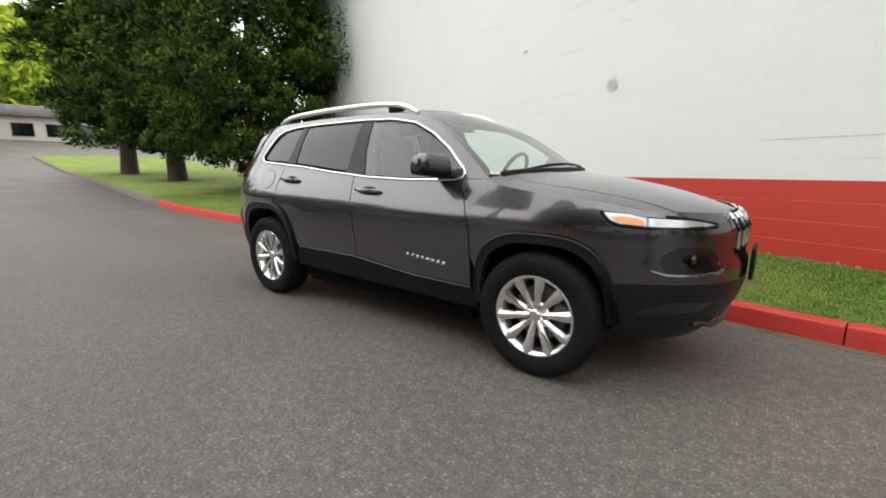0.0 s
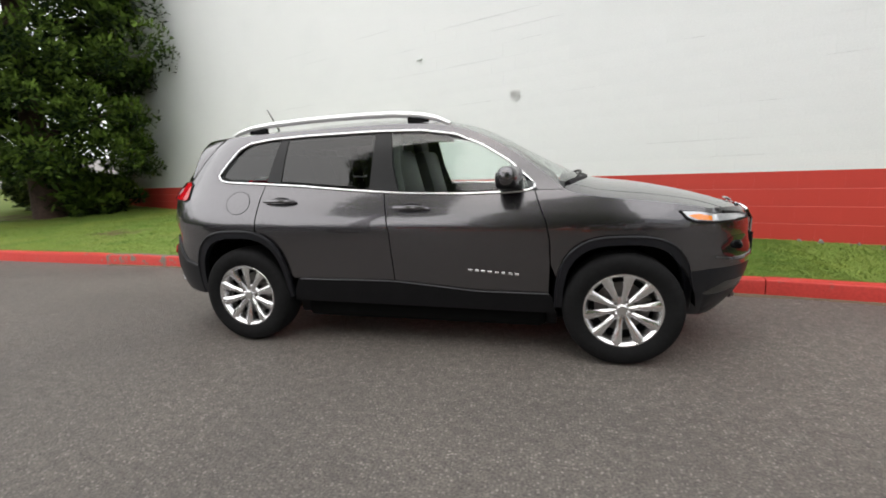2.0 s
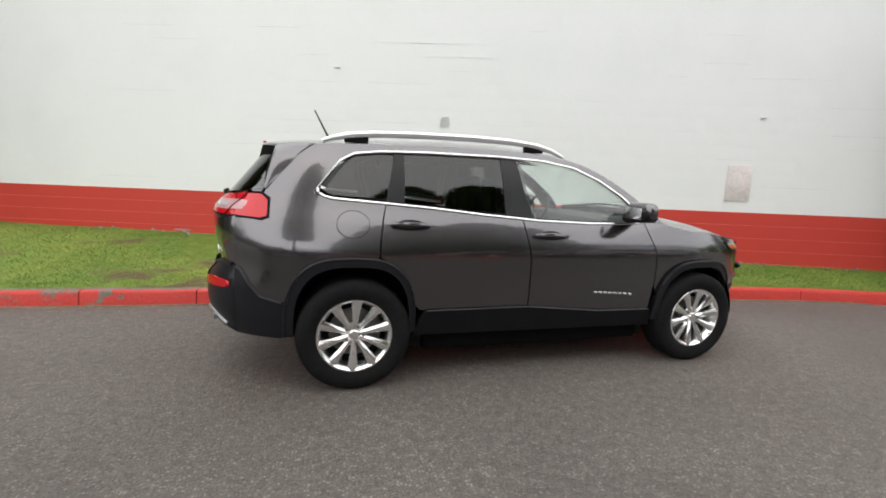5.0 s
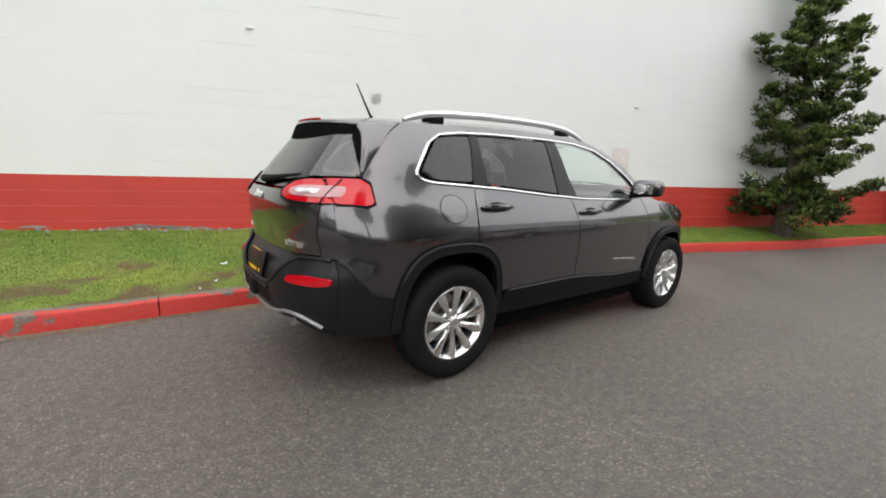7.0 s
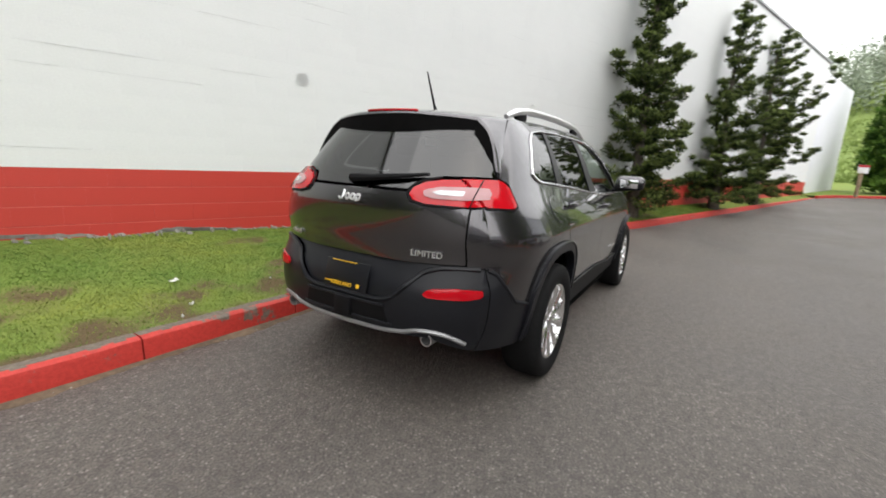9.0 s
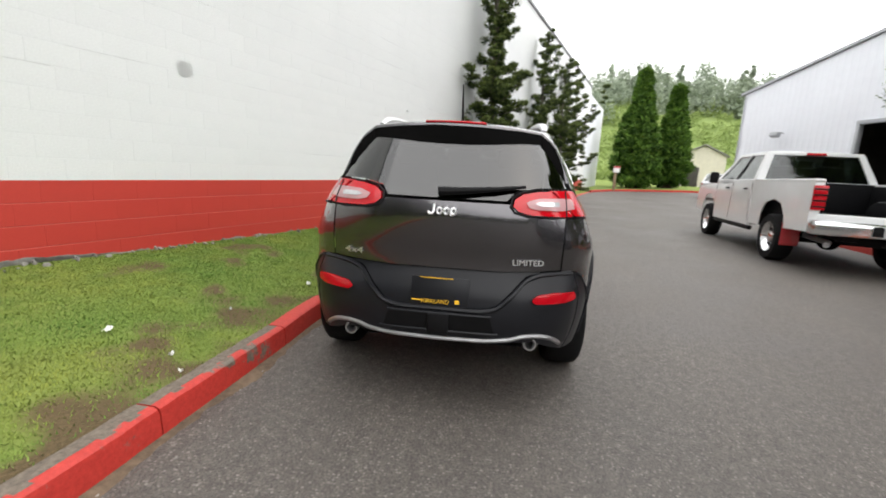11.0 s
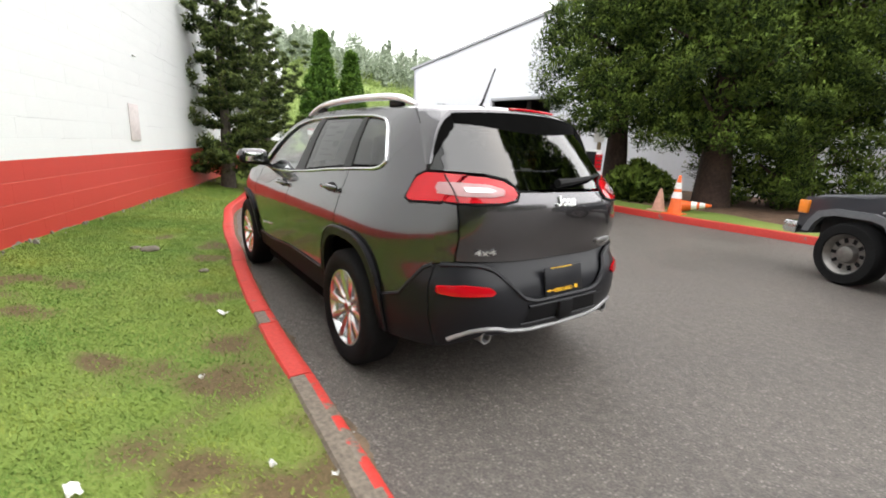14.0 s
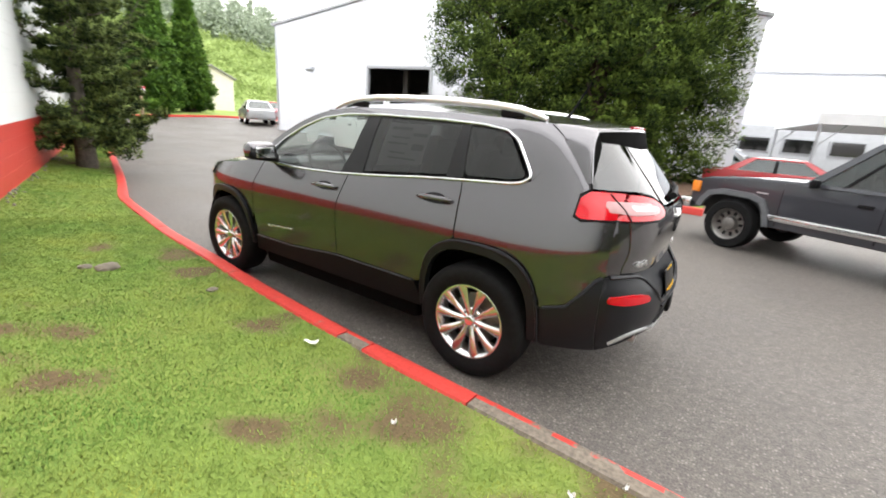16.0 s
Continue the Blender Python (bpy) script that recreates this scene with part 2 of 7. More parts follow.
M = {
    "asphalt": make_asphalt(),
    "lawn": make_lawn(),
    "grass": make_blade("grass_blade", (0.158, 0.232, 0.048), (0.222, 0.302, 0.066)),
    "white_block": make_block("white_painted_block", (0.78, 0.80, 0.80), (0.66, 0.69, 0.69), 0.6),
    "red_block": make_block("red_painted_block", (0.54, 0.052, 0.038), (0.40, 0.05, 0.04), 0.5),
    "joint_white": plain("white_painted_joint", (0.77, 0.79, 0.79), 0.7, vary=0.05),
    # Paler than the red blocks: the joints' catch of light is coloured in.
    "joint_red": plain("red_joint_highlight", (0.64, 0.15, 0.12), 0.6, vary=0.25, scale=3.0),
    "bare_concrete": plain("bare_concrete", (0.25, 0.24, 0.22), 0.9, vary=0.3, scale=25, bump=0.01),
    "kerb_red": make_kerb("red_kerb_paint", 0.64),
    "kerb_worn": make_kerb("worn_red_kerb_paint", 0.545),
    "kerb_grey": make_kerb("kerb_concrete", 0),
    "soil": plain("bare_soil", (0.13, 0.095, 0.062), 0.95, vary=0.4, scale=30, bump=0.02),
    "bark_mulch": plain("bark_mulch", (0.13, 0.075, 0.045), 0.95, vary=0.5, scale=40, bump=0.03),
    "trunk": plain("reddish_bark", (0.048, 0.029, 0.022), 0.95, vary=0.45, scale=14, bump=0.04),
    "trunk_grey": plain("grey_bark", (0.10, 0.085, 0.07), 0.95, vary=0.4, scale=14, bump=0.04),
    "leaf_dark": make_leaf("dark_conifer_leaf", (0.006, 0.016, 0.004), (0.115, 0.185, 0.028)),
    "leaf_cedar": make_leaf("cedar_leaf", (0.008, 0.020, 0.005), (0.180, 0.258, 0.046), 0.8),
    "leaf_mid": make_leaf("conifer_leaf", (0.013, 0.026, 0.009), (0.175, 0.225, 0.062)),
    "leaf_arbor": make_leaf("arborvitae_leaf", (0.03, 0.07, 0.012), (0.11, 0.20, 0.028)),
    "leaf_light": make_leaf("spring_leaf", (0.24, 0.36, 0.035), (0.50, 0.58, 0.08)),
    # Distance haze is mixed into the hill's and the far woods' leaf colours.
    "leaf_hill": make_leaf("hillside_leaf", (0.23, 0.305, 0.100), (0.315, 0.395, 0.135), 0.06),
    "leaf_far": make_leaf("hazed_woods_leaf", (0.27, 0.32, 0.24), (0.36, 0.41, 0.31), 0.05),
    "car_paint": make_paint("granite_grey_metallic_paint", (0.088, 0.084, 0.091), 0.92, 0.27, 0.25, 0.02, 1.62),
    "pillar": plain("satin_black_pillar", (0.010, 0.010, 0.011), 0.35, vary=0.1, spec=0.25),
    "dull_strip": plain("dull_grey_strip", (0.07, 0.07, 0.075), 0.35, 0.6, vary=0.1),
    # Near-black, so that wheel arches and undersides read as deep shade.
    "liner": plain("underside_black", (0.004, 0.004, 0.004), 0.95, vary=0.2, spec=0.04),
    "rail": plain("bright_rail_metal", (0.86, 0.86, 0.87), 0.32, 0.85, vary=0.02),
    "dull_alloy": plain("dull_alloy", (0.42, 0.42, 0.43), 0.42, 0.8, vary=0.15),
    "alloy": plain("polished_alloy", (0.86, 0.86, 0.87), 0.24, 1.0, vary=0.03),
    "cladding": plain("dark_grey_plastic", (0.0095, 0.010, 0.013), 0.38, vary=0.1, scale=60, spec=0.30),
    "black": plain("black_plastic", (0.007, 0.007, 0.008), 0.55, vary=0.2, scale=60, spec=0.14),
    "gloss_black": plain("gloss_black", (0.008, 0.008, 0.009), 0.06, vary=0.1, coat=0.5),
    "chrome": plain("chrome", (0.78, 0.78, 0.79), 0.07, 1.0, vary=0.02),
    "satin": plain("satin_silver", (0.72, 0.73, 0.74), 0.22, 1.0, vary=0.03),
    "rubber": plain("tyre_rubber", (0.0095, 0.0095, 0.010), 0.75, vary=0.25, scale=40, spec=0.12),
    "disc": plain("brake_metal", (0.22, 0.21, 0.20), 0.45, 0.9, vary=0.2),
    "tail_red": plain("red_lens", (0.46, 0.003, 0.010), 0.10, vary=0.12, scale=9, spec=0.5),
    "tail_clear": plain("clear_lens", (0.46, 0.26, 0.27), 0.15, vary=0.12, spec=0.4),
    "amber": plain("amber_lens", (0.85, 0.25, 0.02), 0.15, vary=0.08, coat=1.0),
    "lamp_clear": plain("headlamp_lens", (0.55, 0.56, 0.58), 0.1, 0.3, vary=0.2, scale=30, coat=1.0),
    "glass": make_glass("clear_window_glass", (0.86, 0.93, 0.90), 0.0, 0.055, 3.0),
    "privacy": make_glass("privacy_window_glass", (0.085, 0.088, 0.09), 0.0, 0.045, 4.0),
    "rear_glass": make_rear_glass(),
    "car_window": make_glass("grey_car_window_glass", (0.42, 0.46, 0.46), 0.0, 0.06, 3.5),
    "interior": plain("dark_interior", (0.03, 0.03, 0.032), 0.75, vary=0.2),
    "headliner": plain("headliner_cloth", (0.045, 0.047, 0.045), 0.9, vary=0.08),
    "sheet": plain("paper_sheet", (0.80, 0.80, 0.76), 0.8, vary=0.1),
    "print": plain("grey_print", (0.30, 0.30, 0.29), 0.8, vary=0.1),
    "seat": plain("black_leather", (0.028, 0.027, 0.027), 0.5, vary=0.2),
    "yellow": plain("yellow_print", (0.80, 0.47, 0.02), 0.5, vary=0.08),
    "white_paint": make_paint("white_car_paint", (0.74, 0.75, 0.75)),
    "flare_grey": plain("weathered_grey_plastic", (0.115, 0.12, 0.13), 0.5, vary=0.15, scale=20),
    "patch_grey": plain("grey_filler", (0.80, 0.81, 0.81), 0.7, vary=0.05, scale=14),
    "crack": plain("mortar_crack", (0.56, 0.57, 0.57), 0.8, vary=0.25, scale=9),
    "old_grey": make_paint("faded_charcoal_paint", (0.040, 0.042, 0.052), 0.35, 0.36, 0.1, 0.06),
    "silver_paint": make_paint("silver_car_paint", (0.46, 0.47, 0.48), 0.5, 0.35),
    "red_paint": make_paint("red_car_paint", (0.45, 0.012, 0.02)),
    "orange": plain("orange_cone_plastic", (0.80, 0.13, 0.018), 0.45, vary=0.12),
    "faded_orange": plain("faded_cone_plastic", (0.50, 0.27, 0.20), 0.7, vary=0.2),
    "reflect": plain("white_reflective_band", (0.78, 0.78, 0.77), 0.4, vary=0.08),
    "metal_wall": plain("pale_corrugated_steel", (0.77, 0.79, 0.84), 0.55, vary=0.03, scale=4),
    "metal_trim": plain("grey_steel_trim", (0.36, 0.37, 0.39), 0.5, vary=0.1),
    # Dark tone that stands for the unlit bay and shed doorway.
    "dark_room": plain("unlit_interior", (0.05, 0.045, 0.04), 0.8, vary=0.4, scale=2),
    "beige": plain("beige_wall", (0.62, 0.58, 0.48), 0.8, vary=0.08, scale=3),
    "roof_grey": plain("grey_roof", (0.22, 0.21, 0.20), 0.85, vary=0.2, scale=6),
    "canvas": plain("white_tent_canvas", (0.80, 0.81, 0.82), 0.7, vary=0.04, scale=3),
    "pale_grey": plain("pale_grey_wall", (0.42, 0.43, 0.45), 0.7, vary=0.08, scale=3),
    "wood_post": plain("weathered_post", (0.26, 0.19, 0.12), 0.85, vary=0.3, scale=20, bump=0.01),
    "paper": plain("white_litter", (0.75, 0.75, 0.73), 0.7, vary=0.06),
    "plaque": plain("rusty_plaque", (0.66, 0.61, 0.60), 0.7, vary=0.14, scale=25),
    "rock": plain("grey_stone", (0.15, 0.13, 0.10), 0.9, vary=0.3, scale=20, bump=0.02),
}


# ---------------------------------------------------------------- mesh helpers
def smooth_curve(xs, ys):
    """A monotone cubic through the knots."""
    xs, ys = np.array(xs, float), np.array(ys, float)
    h, d = np.diff(xs), np.diff(ys) / np.diff(xs)
    m = np.zeros(len(xs))
    m[0], m[-1] = d[0], d[-1]
    for i in range(1, len(xs) - 1):
        if d[i - 1] * d[i] > 0:
            w1, w2 = 2 * h[i] + h[i - 1], h[i] + 2 * h[i - 1]
            m[i] = (w1 + w2) / (w1 / d[i - 1] + w2 / d[i])

    def at(x):
        if x <= xs[0]:
            return float(ys[0] + m[0] * (x - xs[0]))
        if x >= xs[-1]:
            return float(ys[-1] + m[-1] * (x - xs[-1]))
        i = int(np.searchsorted(xs, x)) - 1
        i = max(0, min(i, len(xs) - 2))
        t = (x - xs[i]) / h[i]
        return float(ys[i] * (2 * t**3 - 3 * t**2 + 1) + h[i] * m[i] * (t**3 - 2 * t**2 + t)
                     + ys[i + 1] * (-2 * t**3 + 3 * t**2) + h[i] * m[i + 1] * (t**3 - t**2))
    return at


def finish(name, bm, material, smooth=40):
    me = bpy.data.meshes.new(name)
    bm.to_mesh(me)
    bm.free()
    me.materials.append(material)
    if smooth:
        me.polygons.foreach_set("use_smooth", [True] * len(me.polygons))
        me.set_sharp_from_angle(angle=radians(smooth))
    return me


def part(name, bm, material, parent, label="", smooth=40):
    """Links a bmesh as one mesh object under a thing or under a part."""
    ob = new(name, finish(name, bm, material, smooth) if isinstance(bm, bmesh.types.BMesh) else bm)
    ob.parent = parent
    if label:
        ob["label"] = label
    return ob


def thing(name, m, label, category, group="", kind=""):
    ob = new(name)
    ob.empty_display_size = 0.2
    ob.matrix_world = m
    return tagged(ob, label, category, group, kind)


def solo(name, bm, material, label, category, m=None, group="", kind="", smooth=40):
    ob = new(name, finish(name, bm, material, smooth) if isinstance(bm, bmesh.types.BMesh) else bm)
    if m is not None:
        ob.matrix_world = m
    return tagged(ob, label, category, group, kind)


def quad_mesh(name, verts, faces, material, smooth=0):
    me = bpy.data.meshes.new(name)
    me.from_pydata(verts, [], faces)
    me.materials.append(material)
    if smooth:
        me.polygons.foreach_set("use_smooth", [True] * len(me.polygons))
        me.set_sharp_from_angle(angle=radians(smooth))
    return me


def box(size, at=(0, 0, 0), bevel=0.0, bm=None, rot=(0, 0, 0), seg=2):
    bm = bm or bmesh.new()
    made = bmesh.ops.create_cube(bm, size=1.0, matrix=pose(*at, *rot) @ Matrix.Diagonal((*size, 1)))
    if bevel:
        edges = {e for v in made["verts"] for e in v.link_edges}
        bmesh.ops.bevel(bm, geom=list(edges), offset=bevel, segments=seg, affect="EDGES", profile=0.5)
    return bm


def tube(points, radius, bm=None, sides=8, flat=1.0, closed=False):
    """A round bar along the points; flat squeezes it upright."""
    bm = bm or bmesh.new()
    pts = [Vector(p) for p in points]
    n, rings = len(pts), []
    for i, p in enumerate(pts):
        a = pts[(i - 1) % n] if closed or i else pts[0]
        b = pts[(i + 1) % n] if closed or i < n - 1 else pts[-1]
        d = (b - a).normalized()
        up = Vector((0, 0, 1)) if abs(d.z) < 0.95 else Vector((0, 1, 0))
        r = d.cross(up).normalized()
        u = r.cross(d)
        rad = radius[i] if isinstance(radius, (list, tuple)) else radius
        rings.append([bm.verts.new(p + rad * (math.cos(k * 2 * math.pi / sides) * r + flat * math.sin(k * 2 * math.pi / sides) * u)) for k in range(sides)])
    for i in range(n if closed else n - 1):
        a, b = rings[i], rings[(i + 1) % n]
        for k in range(sides):
            bm.faces.new((a[k], a[(k + 1) % sides], b[(k + 1) % sides], b[k]))
    if not closed:
        bm.faces.new(rings[0][::-1])
        bm.faces.new(rings[-1])
    return bm


def lathe(profile, n=48, bm=None, axis="Y"):
    """Turns (radius, height) pairs round an axis."""
    bm = bm or bmesh.new()
    rings = []
    for r, h in profile:
        ring = []
        for k in range(n):
            a = 2 * math.pi * k / n
            c, s = r * math.cos(a), r * math.sin(a)
            ring.append(bm.verts.new((c, h, s) if axis == "Y" else (c, s, h)))
        rings.append(ring)
    for a, b in zip(rings, rings[1:]):
        for k in range(n):
            bm.faces.new((a[k], a[(k + 1) % n], b[(k + 1) % n], b[k]))
    bmesh.ops.remove_doubles(bm, verts=bm.verts, dist=1e-5)
    bmesh.ops.recalc_face_normals(bm, faces=bm.faces)
    return bm


def clip(poly, axis, value, above):
    out = []
    for i, p in enumerate(poly):
        q = poly[i - 1]
        pi, qi = (p[axis] >= value) if above else (p[axis] <= value), (q[axis] >= value) if above else (q[axis] <= value)
        if pi != qi:
            f = (value - q[axis]) / (p[axis] - q[axis])
            w = [q[0] + f * (p[0] - q[0]), q[1] + f * (p[1] - q[1])]
            w[axis] = value
            out.append(tuple(w))
        if pi:
            out.append(p)
    return out


def panel(poly, place, cell=0.05, rim=0.012, hole=None, outward=None):
    """A skin over the 2D outline poly: place(u, v, d) gives the point d metres proud of the surface. Its rim turns inwards."""
    if hole:
        # The hole joins the outline by a seam between their nearest corners.
        area = lambda p: sum(a[0] * b[1] - b[0] * a[1] for a, b in zip(p, p[1:] + p[:1]))
        if area(poly) * area(hole) > 0:
            hole = hole[::-1]
        i, j = min(((i, j) for i in range(len(poly)) for j in range(len(hole))), key=lambda ij: (poly[ij[0]][0] - hole[ij[1]][0]) ** 2 + (poly[ij[0]][1] - hole[ij[1]][1]) ** 2)
        poly = poly[: i + 1] + hole[j:] + hole[: j + 1] + poly[i:]
    bm, seen, at = bmesh.new(), {}, {}
    us, vs = [p[0] for p in poly], [p[1] for p in poly]

    def vert(u, v):
        key = (round(u, 4), round(v, 4))
        if key not in seen:
            seen[key] = bm.verts.new(place(u, v, 0.0))
            at[seen[key]] = (u, v)
        return seen[key]
    nu, nv = max(1, math.ceil((max(us) - min(us)) / cell)), max(1, math.ceil((max(vs) - min(vs)) / cell))
    du, dv = (max(us) - min(us)) / nu, (max(vs) - min(vs)) / nv
    for i in range(nu):
        u0, u1 = min(us) + i * du, min(us) + (i + 1) * du
        strip = clip(clip(poly, 0, u0, True), 0, u1, False)
        if len(strip) < 3:
            continue
        for j in range(nv):
            v0, v1 = min(vs) + j * dv, min(vs) + (j + 1) * dv
            piece = clip(clip(strip, 1, v0, True), 1, v1, False)
            loop = []
            for p in piece:
                w = vert(*p)
                if not loop or (w is not loop[-1] and w is not loop[0]):
                    loop.append(w)
            if len(loop) >= 3 and len(set(loop)) == len(loop):
                try:
                    bm.faces.new(loop)
                except ValueError:
                    pass
    thin = [f for f in bm.faces if f.calc_area() < 1e-7]
    bmesh.ops.delete(bm, geom=thin, context="FACES_ONLY")
    loose = [v for v in bm.verts if not v.link_faces]
    for v in loose:
        at.pop(v, None)
        bm.verts.remove(v)
    bm.normal_update()
    skin = list(bm.faces)
    for f in skin:
        uv = at[f.verts[0]]
        total_dir = Vector(place(*uv, 0.01)) - Vector(place(*uv, 0.0))
        f.normal_update()
        if f.normal.dot(total_dir) < 0:
            f.normal_flip()
    if rim:
        inner = {}
        for e in [e for e in bm.edges if len(e.link_faces) == 1]:
            a, b = e.verts
            for v in (a, b):
                if v not in inner:
                    inner[v] = bm.verts.new(place(*at[v], -rim))
            loop = e.link_faces[0].loops
            order = next(((l.vert, l.link_loop_next.vert) for l in loop if l.edge == e))
            try:
                bm.faces.new((order[1], order[0], inner[order[0]], inner[order[1]]))
            except ValueError:
                pass
    bm.normal_update()
    return bm


def rounded(poly, r=0.03, n=4):
    """Rounds the corners of a 2D outline."""
    out = []
    for i, p in enumerate(poly):
        a, b, c = Vector(poly[i - 1]), Vector(p), Vector(poly[(i + 1) % len(poly)])
        da, dc = (a - b).length, (c - b).length
        k = min(r, da * 0.45, dc * 0.45)
        s, e = b + (a - b).normalized() * k, b + (c - b).normalized() * k
        for t in range(n + 1):
            f = t / n
            q = s * (1 - f) ** 2 + b * 2 * f * (1 - f) + e * f * f
            out.append((q.x, q.y))
    return out


def words(text, size, depth, material, parent, m, name="lettering"):
    cu = bpy.data.curves.new(name, "FONT")
    cu.body, cu.size, cu.extrude, cu.align_x = text, size, depth, "CENTER"
    ob = bpy.data.objects.new(name, cu)
    me = bpy.data.meshes.new_from_object(ob)
    bpy.data.objects.remove(ob)
    me.materials.append(material)
    o = new(name, me)
    o.parent = parent
    o.matrix_basis = m
    return o


# ---------------------------------------------------------------- ground, kerbs, lawn
KERB_X = [-46, -30, -20.5, -14, -11.5, -9, -6.7, -4.9, -3.4, -2.0, -0.85, 0.8, 1.35, 2.66, 3.4, 4.9, 6.0, 7.5, 10.6, 15, 22, 30, 34]
KERB_Y = [4.9, 3.6, 2.75, 2.0, 1.72, 1.50, 1.40, 1.33, 1.24, 1.17, 1.13, 1.00, 0.93, 0.80, 0.68, 0.42, 0.06, -0.42, -1.34, -2.75, -5.1, -7.9, -9.4]
kerb_y = smooth_curve(KERB_X, KERB_Y)
FAR_X = [-60, -12, -6, -1.5, 0.3, 3.3, 8, 14, 24]
FAR_Y = [-7.0, -7.4, -7.7, -7.95, -8.0, -8.35, -9.1, -10.6, -13.5]
far_kerb_y = smooth_curve(FAR_X, FAR_Y)


def rise(x):
    """The road climbs away from the car both ways, fitting the camera's view."""
    x = max(-95.0, min(75.0, x))
    a, b, c = max(0.0, -9.0 - x), max(0.0, x - 7.0), max(0.0, -30.0 - x)
    return 0.034 * a * a / (a + 3.0) + 0.020 * b * b / (b + 3.0) + 0.045 * c * c / (c + 5.0)


def road_z(x, y):
    """The yard beyond also climbs from the long wall, to fit the camera's view."""
    f = min(1.0, max(0.0, (x - 7.0) / 13.0))
    return rise(x) + 0.035 * min(12.0, max(0.0, -y - 3.0)) * f * f * (3 - 2 * f)


# The wall's foot line: s metres along from this point.
WALL_AT, WALL_DIR = Vector((0.41, 3.36, 0)), Vector((0.942, -0.3355, 0))
WALL_OUT = Vector((-0.3355, -0.942, 0))


def wall_y(x):
    return 3.36 - (x - 0.41) * 0.3562


def lawn_z(x, y):
    """The lawn: level with the kerb's top, rising to the wall's foot."""
    k, w = kerb_y(x), wall_y(x) if x < 30 else -9
    f = min(1.0, max(0.0, (y - k - 0.15) / max(0.6, w - k - 0.15)))
    return rise(x) + 0.135 + 0.13 * f + 0.012 * noise.noise((x * 1.3, y * 1.3, 0)) * min(1, f * 6)


def grid_sheet(name, xs, rows, zf, material):
    """A sheet over stations xs; rows(x) gives its y values."""
    verts, faces, n = [], [], None
    for x in xs:
        ys = rows(x)
        n = len(ys)
        verts += [(x, y, zf(x, y)) for y in ys]
    for i in range(len(xs) - 1):
        for j in range(n - 1):
            a = i * n + j
            faces.append((a, a + n, a + n + 1, a + 1))
    return quad_mesh(name, verts, faces, material, 60)


def spread(a, b, n):
    return [a + (b - a) * i / (n - 1) for i in range(n)]


xs = sorted(set([-900, -400, -200, -120, -95, -80, -70] + spread(-60, 60, 161) + [80, 120, 200, 400, 900]))
ys = sorted(set([-900, -400, -200, -100, -60, -40] + spread(-30, 16, 47) + [30, 60, 120, 300, 900]))
ground = tagged(new("ground", grid_sheet("ground", xs, lambda x: ys, road_z, M["asphalt"])),
                "worn grey asphalt drive, damp and speckled with pale stones", "road", kind="structure")

SOIL_SPOTS = [(-1.55, 1.66, 0.42), (-2.62, 1.56, 0.34), (-2.18, 1.83, 0.20), (-1.05, 1.50, 0.28), (-1.95, 1.90, 0.24), (-3.0, 1.36, 0.32), (0.60, 2.72, 0.42), (0.40, 2.33, 0.18), (-0.07, 2.54, 0.22), (1.70, 1.22, 0.28), (-1.15, 2.10, 0.22),
              (-2.9, 2.45, 0.3), (-0.7, 3.1, 0.3), (1.1, 1.35, 0.25), (-0.2, 1.45, 0.22), (-3.6, 2.0, 0.45), (2.2, 1.6, 0.2), (-5.5, 3.0, 0.5), (-4.3, 4.0, 0.5), (-7.5, 3.2, 0.6), (8.6, -0.1, 0.9), (13.7, -1.9, 0.9), (18.5, -3.2, 1.0), (-13.2, 5.4, 1.5), (-19.5, 5.4, 1.5), (-26, 5.6, 1.6)]


def bare_soil(x, y):
    """0 in full grass to 1 on bare soil."""
    v = 0.40 * noise.noise((x * 1.1, y * 1.1, 7.0)) + 0.35 * noise.noise((x * 3.1, y * 3.1, 2.0)) - 0.20
    for a, b, r in SOIL_SPOTS:
        d = math.hypot((x - a) * 0.75, y - b) / r
        v = max(v, 0.58 - 0.55 * d + 0.5 * noise.noise((x * 4.0, y * 4.0, 1.0)))
    k = y - kerb_y(x) - 0.15
    return v + 0.28 * math.exp(-k / 0.10) if k > 0 else v + 0.28


lawn_x = spread(-46, -5.2, 120) + spread(-5.1, 4.0, 150) + spread(4.2, 30.2, 90)
lawn_rows = lambda x: [kerb_y(x) + 0.14 + (max(wall_y(x) if x > -13.5 else 14.0, kerb_y(x) + 0.9) - kerb_y(x) - 0.10) * f for f in spread(0, 1, 44)]
lawn_me = grid_sheet("lawn", lawn_x, lawn_rows, lawn_z, M["lawn"])
soil_mask = lawn_me.attributes.new("soil", "FLOAT", "POINT")
soil_mask.data.foreach_set("value", [bare_soil(v.co.x, v.co.y) for v in lawn_me.vertices])
lawn = tagged(new("lawn", lawn_me), "patchy green lawn with bare soil between kerb and wall", "lawn", kind="structure")


def far_z(x, y):
    d = far_kerb_y(x) - y
    return road_z(x, y) + 0.13 + 0.10 * min(1, d / 4) + 0.02 * noise.noise((x, y, 3))


far_bed = tagged(new("planting_bed", grid_sheet("planting_bed", spread(-1.9, 10.5, 50), lambda x: [far_kerb_y(x) - 0.13 - 8.5 * f * f for f in spread(0, 1, 18)], far_z, M["bark_mulch"])),
                 "brown bark mulch bed under the dark trees", "planting bed", kind="structure")
